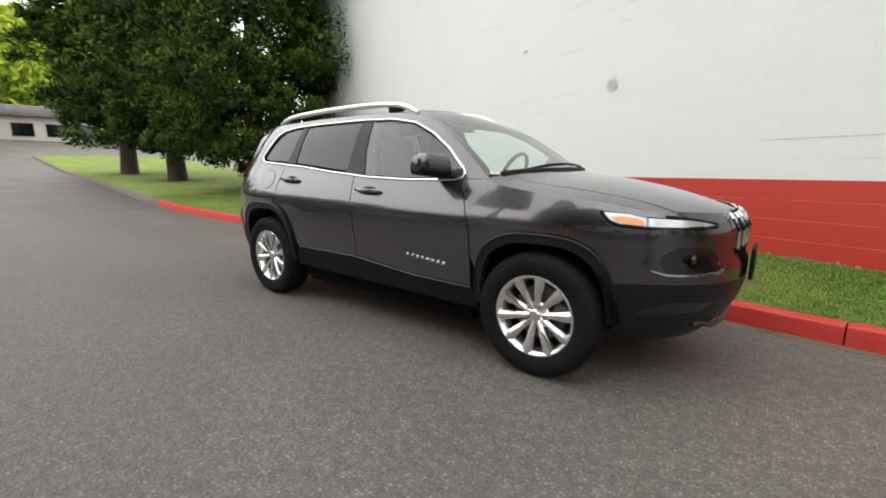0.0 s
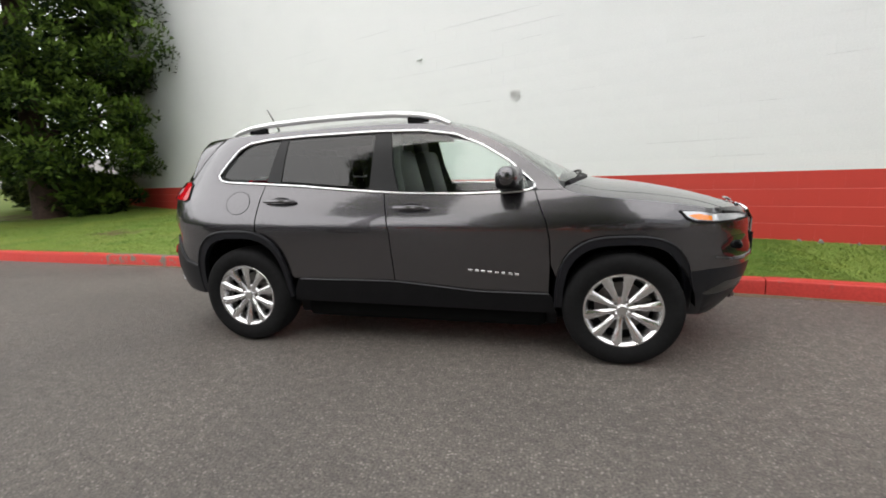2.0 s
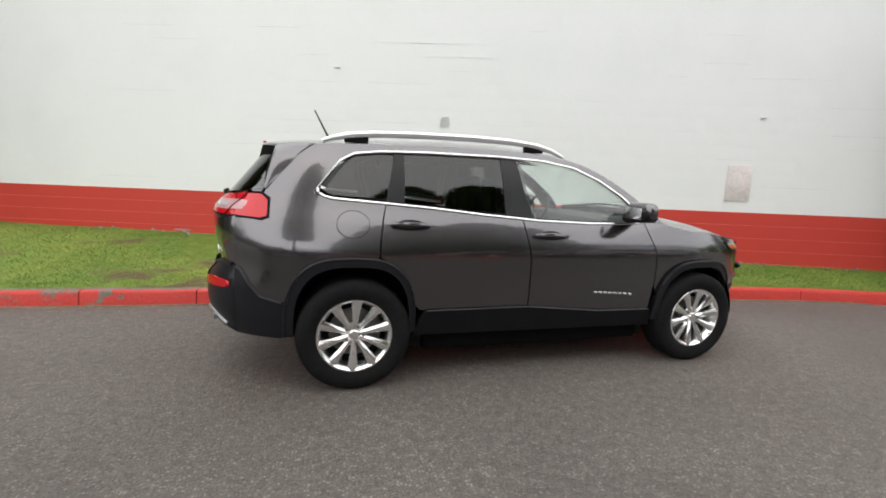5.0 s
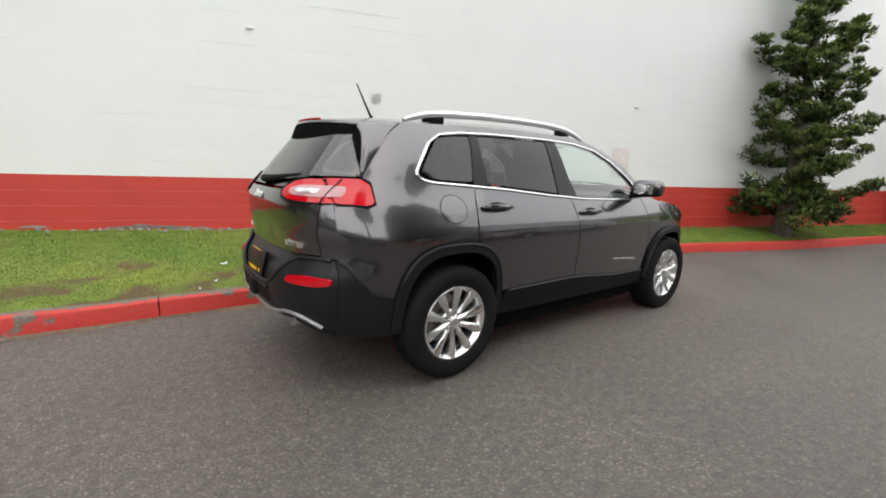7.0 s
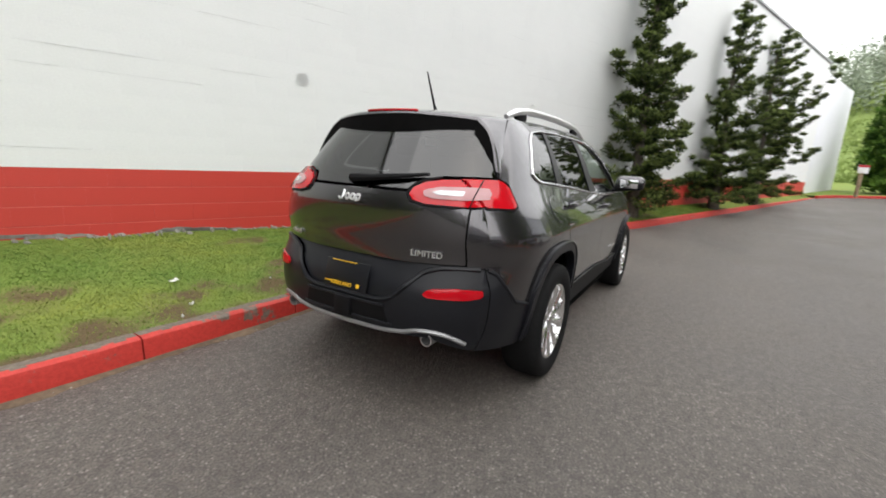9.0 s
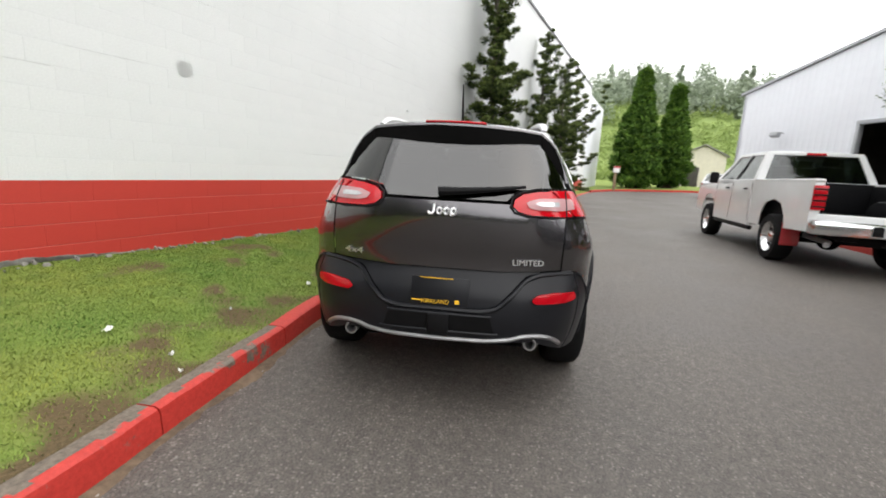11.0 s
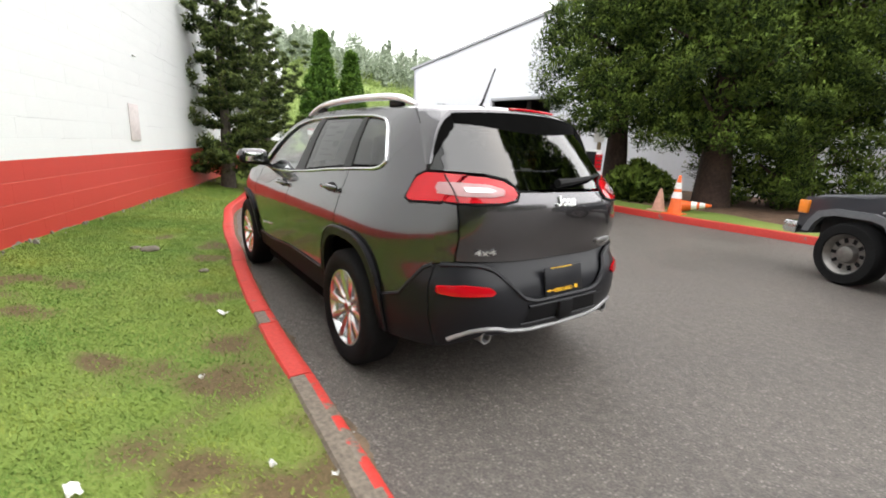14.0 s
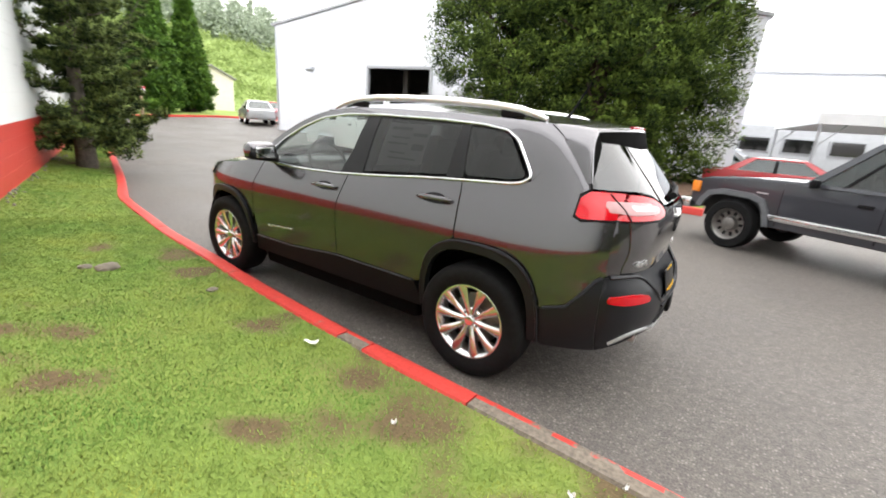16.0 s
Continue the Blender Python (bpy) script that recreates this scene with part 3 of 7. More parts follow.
far_grass = tagged(new("grass_verge", grid_sheet("grass_verge", spread(-1.85, 10.4, 50), lambda x: [far_kerb_y(x) - 0.12 - 1.15 * f * (1 + 0.2 * math.sin(x * 1.7)) for f in spread(0, 1, 8)], lambda x, y: far_z(x, y) + 0.012, M["lawn"])),
                   "narrow strip of grass behind the red kerb", "lawn", kind="structure")


def kerb_stone(yf, x0, x1, side, name, material, h=0.15, w=0.15, bare_top=None):
    """One length of kerb with a battered face and rounded nose; side +1 has its lawn towards +y."""
    bm = bmesh.new()
    n = max(2, int((x1 - x0) / (0.06 if abs(x0) < 6 and side > 0 else 0.25)) + 1)
    prof = [(0.0, -0.05), (0.012, h - 0.035), (0.020, h - 0.012), (0.040, h), (0.068, h), (w - 0.012, h), (w, h - 0.015), (w, -0.05)]
    rings = []
    for x in spread(x0, x1, n):
        dx = 0.02
        t = Vector((2 * dx, yf(x + dx) - yf(x - dx), 0)).normalized()
        nrm = Vector((-t.y, t.x, 0)) * side
        wob = 0.006 * noise.noise((x * 2.1, 0, side * 5)) + 0.003 * noise.noise((x * 9.0, 0, side * 3))
        rings.append([bm.verts.new(Vector((x, yf(x), rise(x))) + nrm * (d + wob) + Vector((0, 0, z + wob * (z > 0.05)))) for d, z in prof])
    for a, b in zip(rings, rings[1:]):
        for k in range(len(prof) - 1):
            bm.faces.new((a[k], a[k + 1], b[k + 1], b[k]))
    bm.faces.new(rings[0])
    bm.faces.new(rings[-1][::-1])
    bmesh.ops.recalc_face_normals(bm, faces=bm.faces)
    me = finish(name, bm, material, 35)
    if bare_top:
        # The paint holds on the road side alone; its ragged edge runs along the nose.
        me.materials.append(bare_top)
        rng3 = random.Random(int(x0 * 100))
        step = len(prof) - 1
        for i, p in enumerate(me.polygons):
            k = i % step
            if i < (n - 1) * step and (k > 3 or (k == 3 and rng3.random() < 0.10)):
                p.material_index = 1
    return me


kerb = thing("kerb", Matrix(), "red-painted concrete kerb along the lawn, chipped to grey", "kerb", kind="structure")
stops = [-46, -40, -34, -28, -23, -18, -14.6, -11.6, -9.4, -7.4, -5.6, -3.77, -2.75, -1.64, -0.86, -0.62, 0.9, 2.83, 4.6, 6.4, 8.4, 10.6, 13, 16, 20, 24, 27.4]
for a, b in zip(stops, stops[1:]):
    worn = -5.7 <= a <= -1.7 or abs(a + 0.86) < 0.01
    mat = M["kerb_grey"] if b <= -11.5 else M["kerb_worn"] if worn else M["kerb_red"]
    part("kerb_stone", kerb_stone(kerb_y, a + 0.005, b - 0.005, 1, "kerb_stone", mat, bare_top=M["kerb_grey"] if worn else None), None, kerb)
# The kerb's bend at the end of the drive.
end_x = smooth_curve([-26, -18, -13, -10.5, -8.9, -7.9, -7.2, -6.95], [31.6, 31.0, 30.7, 30.3, 29.6, 28.8, 27.9, 27.42])
for a, b in zip([-26, -20, -15, -11.5, -9.2, -7.9], [-20, -15, -11.5, -9.2, -7.9, -6.95]):
    me = kerb_stone(end_x, a + 0.004, b - 0.004, -1, "kerb_stone", M["kerb_red"])
    for v in me.vertices:
        x, y, z = v.co
        v.co = (y, x, z - rise(x) + road_z(y, x))
    me.flip_normals()
    part("kerb_stone", me, None, kerb)
lawn_end = tagged(new("lawn_beyond", grid_sheet("lawn_beyond", spread(0, 1, 30), lambda f: spread(-26, -6.0, 40), lambda f, y: 0.0, M["lawn"])), "green lawn under the clipped trees at the end of the drive", "lawn", kind="structure")
for v in lawn_end.data.vertices:
    f, y = v.co.x, v.co.y
    x = (end_x(y) if y < -6.96 else 27.42 + (y + 6.95) * 0.5) + 0.13 + 45 * f * f
    v.co = (x, y, road_z(x, y) + 0.14)
far_kerb = thing("kerb_opposite", Matrix(), "red-painted concrete kerb along the planting bed", "kerb", kind="structure")
for a, b in zip(spread(-1.9, 10.5, 7), spread(-1.9, 10.5, 7)[1:]):
    part("kerb_stone", kerb_stone(far_kerb_y, a + 0.004, b - 0.004, -1, "kerb_stone", M["kerb_red"]), None, far_kerb)

# Washed-out soil and grit lying in the gutter along the kerb's foot.
gut, gv, gf = random.Random(8), [], []
gx = spread(-5.5, 5.5, 370)
for i, x in enumerate(gx):
    wide = 0.035 + 0.06 * max(0.0, noise.noise((x * 1.7, 3.0, 0)) + 0.25) + 0.02 * noise.noise((x * 11.0, 5.0, 0)) + gut.uniform(0, 0.012)
    for f, h in ((0.0, 0.012), (0.45, 0.009), (1.0, 0.001)):
        y = kerb_y(x) + 0.006 - wide * f
        gv.append((x, y, road_z(x, y) + h))
    if i:
        a = 3 * i
        for k in (0, 1):
            gf.append((a - 3 + k, a - 2 + k, a + 1 + k, a + k))
gutter_dirt = tagged(new("gutter_dirt", quad_mesh("gutter_dirt", gv, gf, M["soil"], 60)), "thin line of washed soil along the kerb", "dirt", kind="stuff")
bm = bmesh.new()
for k in range(150):
    x = gut.uniform(-5.0, 4.0)
    y = kerb_y(x) - abs(gut.gauss(0.05, 0.12)) - 0.02
    bmesh.ops.create_icosphere(bm, subdivisions=1, radius=gut.uniform(0.003, 0.008), matrix=Matrix.Translation((x, y, road_z(x, y) + 0.003)) @ Matrix.Diagonal((1.3, 1, 0.6, 1)))
solo("grit", bm, M["bare_concrete"], "loose pale grit scattered along the gutter", "grit", kind="stuff")

# ---------------------------------------------------------------- the painted block wall
WALL_TILT = 0.021
WALL_FROM, WALL_TO, WALL_TOP = -14.8, 29.3, 7.35
wall_m = Matrix.Translation(WALL_AT + Vector((0, 0, 0))) @ Matrix((
    (WALL_DIR.x, WALL_OUT.x, 0, 0), (WALL_DIR.y, WALL_OUT.y, 0, 0), (WALL_TILT, 0, 1, 0), (0, 0, 0, 1)))
RED_TOP, FOOT = 1.035, -0.40


def wall_core():
    bm = bmesh.new()
    for z0, z1 in ((RED_TOP, WALL_TOP), (FOOT, RED_TOP)):
        box((WALL_TO - WALL_FROM, 0.20, z1 - z0), ((WALL_FROM + WALL_TO) / 2, -0.103, (z0 + z1) / 2), bm=bm)
    me = finish("wall_north", bm, M["joint_white"], 0)
    me.materials.append(M["joint_red"])
    for p in me.polygons:
        p.material_index = 1 if p.center.z < RED_TOP - 0.01 else 0
    return me


wall_north = new("wall_north", wall_core())
wall_north.matrix_world = wall_m
tagged(wall_north, "tall concrete-block wall, painted white over a red base band", "wall", kind="structure")
coping = solo("trim", box((WALL_TO - WALL_FROM + 0.1, 0.34, 0.10), ((WALL_FROM + WALL_TO) / 2, -0.1, WALL_TOP + 0.06), 0.01), M["metal_trim"], "grey metal coping along the top of the wall", "trim", wall_m, kind="structure")
wall_back = solo("wall_back", box((WALL_TO - WALL_FROM, 0.3, WALL_TOP - FOOT), ((WALL_FROM + WALL_TO) / 2, -14.0, (WALL_TOP + FOOT) / 2)), M["white_block"], "plain far wall of the white building", "wall", wall_m, kind="structure")
wall_end = solo("wall_end", box((0.3, 13.7, WALL_TOP - FOOT), (WALL_FROM + 0.16, -7.05, (WALL_TOP + FOOT) / 2)), M["white_block"], "plain white end wall of the building", "wall", wall_m, kind="structure")
roof_flat = solo("roof", box((WALL_TO - WALL_FROM - 0.02, 13.6, 0.2), ((WALL_FROM + WALL_TO) / 2, -7.05, WALL_TOP - 0.3)), M["roof_grey"], "flat grey roof of the white building", "roof", wall_m, kind="structure")
annex = solo("wall_annex", box((9.5, 12.0, 7.2 - FOOT), (WALL_TO + 4.78, -6.25, (7.2 + FOOT) / 2), 0.02), M["metal_wall"], "pale steel-clad annex at the end of the wall", "building", wall_m, kind="structure")


# ---------------------------------------------------------------- the grey sport utility car
# Half width by height, tail and nose by height, shoulder and centre line by length.
half_w = smooth_curve([0.20, 0.30, 0.45, 0.60, 0.75, 0.89, 0.925, 0.97, 1.02, 1.08, 1.13, 1.2, 1.3, 1.4, 1.5, 1.56, 1.62],
                      [0.775, 0.808, 0.842, 0.862, 0.878, 0.885, 0.8805, 0.865, 0.8445, 0.8185, 0.790, 0.757, 0.715, 0.670, 0.615, 0.572, 0.515])
tail_x = smooth_curve([0.25, 0.35, 0.45, 0.56, 0.68, 0.76, 0.82, 0.95, 1.08, 1.14, 1.2, 1.35, 1.5, 1.62],
                      [-2.15, -2.24, -2.28, -2.30, -2.285, -2.235, -2.215, -2.245, -2.255, -2.235, -2.185, -2.065, -1.945, -1.85])
nose_x = smooth_curve([0.22, 0.32, 0.45, 0.56, 0.66, 0.75, 0.85, 0.95, 1.02, 1.08],
                      [2.06, 2.16, 2.24, 2.27, 2.275, 2.25, 2.245, 2.20, 2.13, 2.05])
shoulder = smooth_curve([-2.1, -1.9, -1.75, -1.35, -0.9, -0.3, 0.03, 0.30, 0.5, 0.7, 0.9, 1.02, 1.2, 1.5, 1.75, 1.95, 2.12],
                        [1.475, 1.525, 1.548, 1.572, 1.590, 1.597, 1.585, 1.54, 1.463, 1.345, 1.195, 1.105, 1.068, 1.035, 0.995, 0.945, 0.89])
spine = smooth_curve([-2.15, -1.9, -1.745, -1.42, -0.96, -0.49, 0.0, 0.285, 0.485, 0.742, 1.0, 1.174, 1.25, 1.533, 1.8, 2.08, 2.25],
                     [1.535, 1.577, 1.598, 1.624, 1.650, 1.666, 1.648, 1.598, 1.520, 1.382, 1.247, 1.166, 1.150, 1.112, 1.060, 0.985, 0.925])
REAR_0, FRONT_0, REAR_N, FRONT_N = -1.30, 1.02, 3.3, 2.45


def plan(x, z):
    if x < REAR_0:
        t = min(1.0, (REAR_0 - x) / (REAR_0 - tail_x(z)))
        return max(0.0, 1 - t**REAR_N) ** (1 / REAR_N)
    if x > FRONT_0 and z < 1.09:
        t = min(1.0, (x - FRONT_0) / (nose_x(z) - FRONT_0))
        return max(0.0, 1 - t**FRONT_N) ** (1 / FRONT_N)
    return 1.0


def side_y(x, z):
    return half_w(z) * plan(x, z)


def top_z(x, y):
    zc = shoulder(x)
    yc = max(0.05, side_y(x, zc))
    f = min(1.15, abs(y) / yc)
    return zc + (spine(x) - zc) * (1 - f**2.2)


def rear_x(y, z):
    t = min(1.0, abs(y) / half_w(z))
    return REAR_0 - (REAR_0 - tail_x(z)) * max(0.0, 1 - t**REAR_N) ** (1 / REAR_N)


def front_x(y, z):
    t = min(1.0, abs(y) / half_w(z))
    return FRONT_0 + (nose_x(z) - FRONT_0) * max(0.0, 1 - t**FRONT_N) ** (1 / FRONT_N)


def on_side(s, proud=0.0):
    return lambda x, z, d: (x, s * (side_y(x, z) + d + proud), z)


def on_top(proud=0.0):
    return lambda x, y, d: (x, y, top_z(x, y) + d + proud)


def on_rear(proud=0.0):
    return lambda y, z, d: (rear_x(y, z) - d - proud, y, z)


def on_front(proud=0.0):
    return lambda y, z, d: (front_x(y, z) + d + proud, y, z)


def arc(cx, cz, rx, rz, a0, a1, n=12, p=2.6):
    """Part of a squared-off oval, degrees counted from +x."""
    out = []
    for a in spread(radians(a0), radians(a1), n):
        c, s = math.cos(a), math.sin(a)
        out.append((cx + rx * math.copysign(abs(c) ** (2 / p), c), cz + rz * math.copysign(abs(s) ** (2 / p), s)))
    return out


GAP = 0.004


fin_w = [0, 0.35, 0.7, 1]
fin_root_x, fin_root_z = smooth_curve(fin_w, [-1.62, -1.70, -1.79, -1.875]), smooth_curve(fin_w, [1.553, 1.47, 1.37, 1.262])
fin_x, fin_y, fin_z = (smooth_curve(fin_w, v) for v in ([-1.835, -1.843, -1.866, -1.898], [0.487, 0.553, 0.608, 0.652], [1.545, 1.490, 1.395, 1.268]))


def spoiler_lines(q, s):
    """Root on the body, trailing edge and inner foot on the glass, from the middle (0) to the fin's lower end (1)."""
    if q <= 0.7:
        g = q / 0.7
        rx, ry = -1.70 + 0.08 * g**3, side_y(-1.62, 1.553) * g
        root = Vector((rx, s * ry, top_z(rx, ry) + 0.0015))
        yt = 0.487 * g
        tip = Vector((-1.958 + 0.123 * g**2.2, s * yt, 1.567 - 0.022 * g**2))
        fz = 1.435 + 0.03 * g * g
        return root, tip, Vector((rear_x(yt, fz) + 0.012, s * yt, fz))
    w = (q - 0.7) / 0.3
    qx, qz = fin_root_x(w), fin_root_z(w)
    root = Vector((qx, s * (side_y(qx, qz) + 0.0015), qz))
    tip = Vector((fin_x(w), s * fin_y(w), fin_z(w)))
    fy, fz = fin_y(w) - 0.015, 1.465 - 0.195 * w
    return root, tip, Vector((rear_x(fy, fz) + 0.012, s * fy, fz))


REAR_AX, FRONT_AX = -1.35, 1.35


def build_car():
    car = thing("sport_utility_car", Matrix(), "dark granite-grey compact sport utility car parked at the kerb", "car")
    paint, clad = M["car_paint"], M["cladding"]

    def both(fn):
        for s in (-1, 1):
            fn(s)

    # Outlines on the flank, as (x, z).
    rear_out = arc(REAR_AX - 0.02, 0.36, 0.405, 0.505, 180, 0, 25, 2.9)
    rear_in = arc(REAR_AX - 0.01, 0.36, 0.362, 0.452, 180, 0, 25, 2.9)
    front_out = arc(FRONT_AX + 0.0, 0.36, 0.405, 0.470, 180, 0, 25, 2.9)
    front_in = arc(FRONT_AX + 0.0, 0.36, 0.362, 0.420, 180, 0, 25, 2.9)
    belt_low = [(-1.579, 1.262), (-1.545, 1.232), (-1.48, 1.218), (-1.23, 1.203), (-0.85, 1.177), (-0.46, 1.141), (-0.07, 1.113), (0.33, 1.102), (0.60, 1.106), (0.77, 1.116), (0.815, 1.132)]
    top_line = [(0.80, 1.168), (0.646, 1.304), (0.469, 1.414), (0.27, 1.497), (0.025, 1.535), (-0.32, 1.546), (-0.87, 1.542), (-1.18, 1.529), (-1.351, 1.506), (-1.44, 1.457), (-1.524, 1.352), (-1.572, 1.285)]
    dlo = belt_low + top_line

    def belt(x):
        return float(np.interp(x, [p[0] for p in belt_low], [p[1] for p in belt_low]))

    sill_z = lambda x: float(np.interp(x, [-0.95, -0.15, 0.45, 0.92], [0.505, 0.508, 0.452, 0.448]))

    def flank(s):
        at = on_side(s)
        # Upper frame round the windows: roof edge, pillars and quarter.
        edge = [(x, shoulder(x)) for x in spread(-1.80, 1.0, 40)]
        ring = edge + [(0.985, 1.118), (0.83, 1.118), (0.818, 1.132)] + top_line + [(-1.587, 1.245), (-1.70, 1.38), (-1.80, 1.50)]
        usf = part("upper_side_frame", panel(ring, at, 0.05, 0.015), paint, car)
        part("pillar_trim", panel(ring, on_side(s, -0.034), 0.06, 0.0), M["headliner"], usf, "dark inner pillar trim")
        # Seam between the quarter and the spoiler's side.
        seam = [(-1.60, 1.555), (-1.65, 1.522), (-1.70, 1.480), (-1.77, 1.400), (-1.83, 1.335), (-1.875, 1.285), (-1.893, 1.240)]
        part("panel_seam", tube([(x, s * (side_y(x, z) + 0.0008), z) for x, z in seam], 0.0032, sides=5), M["black"], car)
        # Rear quarter with the wheel opening, from the door line to the tail.
        tail = [(-2.060, z) for z in (0.80, 0.88, 0.96, 1.04, 1.095)]
        quarter = [(-1.205 - GAP, 0.872), (-1.199 - GAP, 0.965), (-1.177 - GAP, 1.11), (-1.152 - GAP, 1.198)]
        quarter += [(-1.23, 1.201), (-1.48, 1.214), (-1.545, 1.228), (-1.585, 1.24), (-1.70, 1.38), (-1.80, 1.50), (-1.815, 1.455), (-1.838, 1.38), (-1.872, 1.29), (-1.893, 1.240), (-1.862, 1.20), (-1.862, 1.10), (-1.90, 1.082)]
        quarter += tail[::-1] + [(-2.02, 0.775), (-1.975, 0.70), (-1.91, 0.62), (-1.79, 0.585), (-1.757, 0.585)]
        quarter += [p for p in rear_out if p[1] > 0.585 and p[0] < -1.206]
        qp = part("rear_quarter_panel", panel(quarter, at, 0.045), paint, car)
        if s < 0:
            fuel = [(-1.365 + 0.098 * math.cos(a), 1.067 + 0.079 * math.sin(a)) for a in spread(0, 2 * math.pi, 25)[:-1]]
            part("fuel_door", panel(fuel, on_side(s, 0.0025), 0.04, 0.004), paint, qp)
            ring_f = [(-1.365 + 0.101 * math.cos(a), 1.067 + 0.082 * math.sin(a)) for a in spread(0, 2 * math.pi, 33)[:-1]]
            part("fuel_door_gap", tube([(x, s * (side_y(x, z) + 0.0005), z) for x, z in ring_f], 0.0018, sides=5, closed=True), M["black"], qp)
        # Doors.
        b_line = [(-0.207, 1.128), (-0.175, 0.95), (-0.159, 0.85), (-0.148, 0.65), (-0.143, 0.50)]
        rear_door = [(-1.152, 1.194)] + [(x, z - 0.004) for x, z in belt_low if -1.15 < x < -0.21] + [(x - GAP, z) for x, z in b_line]
        rear_door += [(x, sill_z(x) + 0.006) for x in spread(-0.2, -0.93, 6)]
        rear_door += [p for p in rear_out[::-1] if p[0] > -1.2 and p[1] > 0.50] + [(-1.199, 0.872), (-1.193, 0.965), (-1.171, 1.11)]
        rd = part("rear_door", panel(rear_door, at, 0.05), paint, car)
        part("door_card", panel(rear_door, on_side(s, -0.055), 0.08, 0.0), M["interior"], rd)
        a_line = [(0.812, 1.112), (0.841, 1.025), (0.879, 0.928), (0.905, 0.80), (0.910, 0.65), (0.905, 0.455)]
        front_door = [(x + GAP, z) for x, z in b_line[:1]] + [(x, z - 0.004) for x, z in belt_low if -0.2 < x < 0.80] + [(x - GAP, z) for x, z in a_line]
        front_door += [(x, sill_z(x) + 0.006) for x in spread(0.88, -0.13, 8)] + [(x + GAP, z) for x, z in b_line[::-1][:-1]]
        fd = part("front_door", panel(front_door, at, 0.05), paint, car)
        part("door_card", panel(front_door, on_side(s, -0.055), 0.08, 0.0), M["interior"], fd)
        # Front wing.
        wing = [(x + GAP, z) for x, z in a_line if z > 0.5] + [p for p in front_out if 0.50 < p[1] and p[0] < 1.74]
        wing += [(1.74, 0.594), (1.864, 0.604), (1.864, 0.88), (1.80, 0.905), (1.74, 0.905), (1.70, 0.925), (1.655, 0.972)]
        wing += [(x, shoulder(x)) for x in spread(1.66, 1.0, 16)] + [(0.985, 1.114), (0.83, 1.114)]
        part("front_wing", panel(wing, at, 0.045), paint, car)
        wing_brow = [(1.650, 0.974), (1.72, 0.968), (1.79, 0.959), (1.864, 0.945)] + [(x, shoulder(x)) for x in spread(1.864, 1.650, 8)]
        part("lamp_brow", panel(wing_brow, on_side(s, 0.001), 0.04, 0.01), paint, car)
        # Lower front corner below the lamp, dark.
        corner = [(1.735, 0.590), (1.735, 0.45), (1.735, 0.30), (1.864, 0.26), (1.864, 0.602)]
        part("front_corner", panel(corner, at, 0.04, 0.005), clad, car)
        # Rear bumper corner.
        rb = [(-1.755, 0.579), (-1.755, 0.36), (-1.80, 0.345), (-2.060, 0.36), (-2.060, 0.794), (-2.02, 0.769), (-1.97, 0.694), (-1.905, 0.614), (-1.79, 0.579)]
        part("bumper_corner", panel(rb, on_side(s, 0.006), 0.04, 0.004), clad, car)
        lip = [(-2.05, 0.79), (-2.02, 0.772), (-1.973, 0.697), (-1.908, 0.617), (-1.79, 0.582)]
        part("bumper_edge", tube([(x, s * (side_y(x, z) + 0.004), z) for x, z in lip], 0.011, sides=6), clad, car)
        # Wheel-arch trims, standing proud.
        for name, o, i, low in (("rear_arch_trim", rear_out, rear_in, 0.36), ("front_arch_trim", front_out, front_in, 0.36)):
            trim = part(name, panel(o + i[::-1], on_side(s, 0.022), 0.05, 0.05), clad, car)
            part("arch_lip", tube([(x, s * (side_y(x, z) + 0.020), z) for x, z in o], 0.009, sides=6), clad, trim)
        # Sill.
        sill = [(-0.96, 0.33), (-0.94, 0.42), (-0.90, 0.50)] + [(x, sill_z(x)) for x in spread(-0.88, 0.89, 14)] + [(0.925, 0.42), (0.95, 0.31)]
        sl = part("sill", panel(sill, on_side(s, 0.008), 0.06, 0.04), M["black"], car)
        strip = [(x, sill_z(x) + 0.0) for x in spread(-0.88, 0.905, 24)]
        part("sill_strip", tube([(x, s * (side_y(x, z) + 0.010), z) for x, z in strip], 0.0045, sides=6), M["dull_strip"], sl, "thin grey strip")
        under = [(-0.97, 0.32), (0.96, 0.30), (0.96, 0.20), (-0.97, 0.21)]
        part("sill_underside", panel(under, on_side(s, -0.06), 0.1, 0.04), M["black"], car)
        # Glass and pillars.
        q_glass = rounded([(-1.545, 1.262), (-1.45, 1.390), (-1.375, 1.475), (-1.30, 1.500), (-1.085, 1.513), (-1.152, 1.226), (-1.40, 1.234), (-1.50, 1.243)], 0.03)
        r_glass = rounded([(-1.02, 1.518), (-1.03, 1.216), (-0.32, 1.153), (-0.315, 1.528), (-0.6, 1.527)], 0.012)
        f_glass = rounded([(-0.195, 1.526), (-0.165, 1.30), (-0.105, 1.130), (0.33, 1.117), (0.60, 1.122), (0.775, 1.135), (0.752, 1.19), (0.625, 1.292), (0.455, 1.395), (0.262, 1.479), (0.02, 1.517)], 0.012)
        for nm, poly, owner, mat in (("quarter_window", q_glass, car, "privacy"), ("rear_door_window", r_glass, rd, "privacy"), ("front_door_window", f_glass, fd, "glass")):
            g = part(nm, panel(poly, on_side(s, -0.010), 0.06, 0), M[mat], owner, "dark tinted window" if mat == "privacy" else "clear side window")
            g.visible_shadow = False
        c_pil = [(-1.085, 1.534), (-1.152, 1.212), (-1.033, 1.203), (-1.022, 1.536)]
        part("window_pillar", panel(c_pil, on_side(s, -0.004), 0.06, 0.02), M["pillar"], rd)
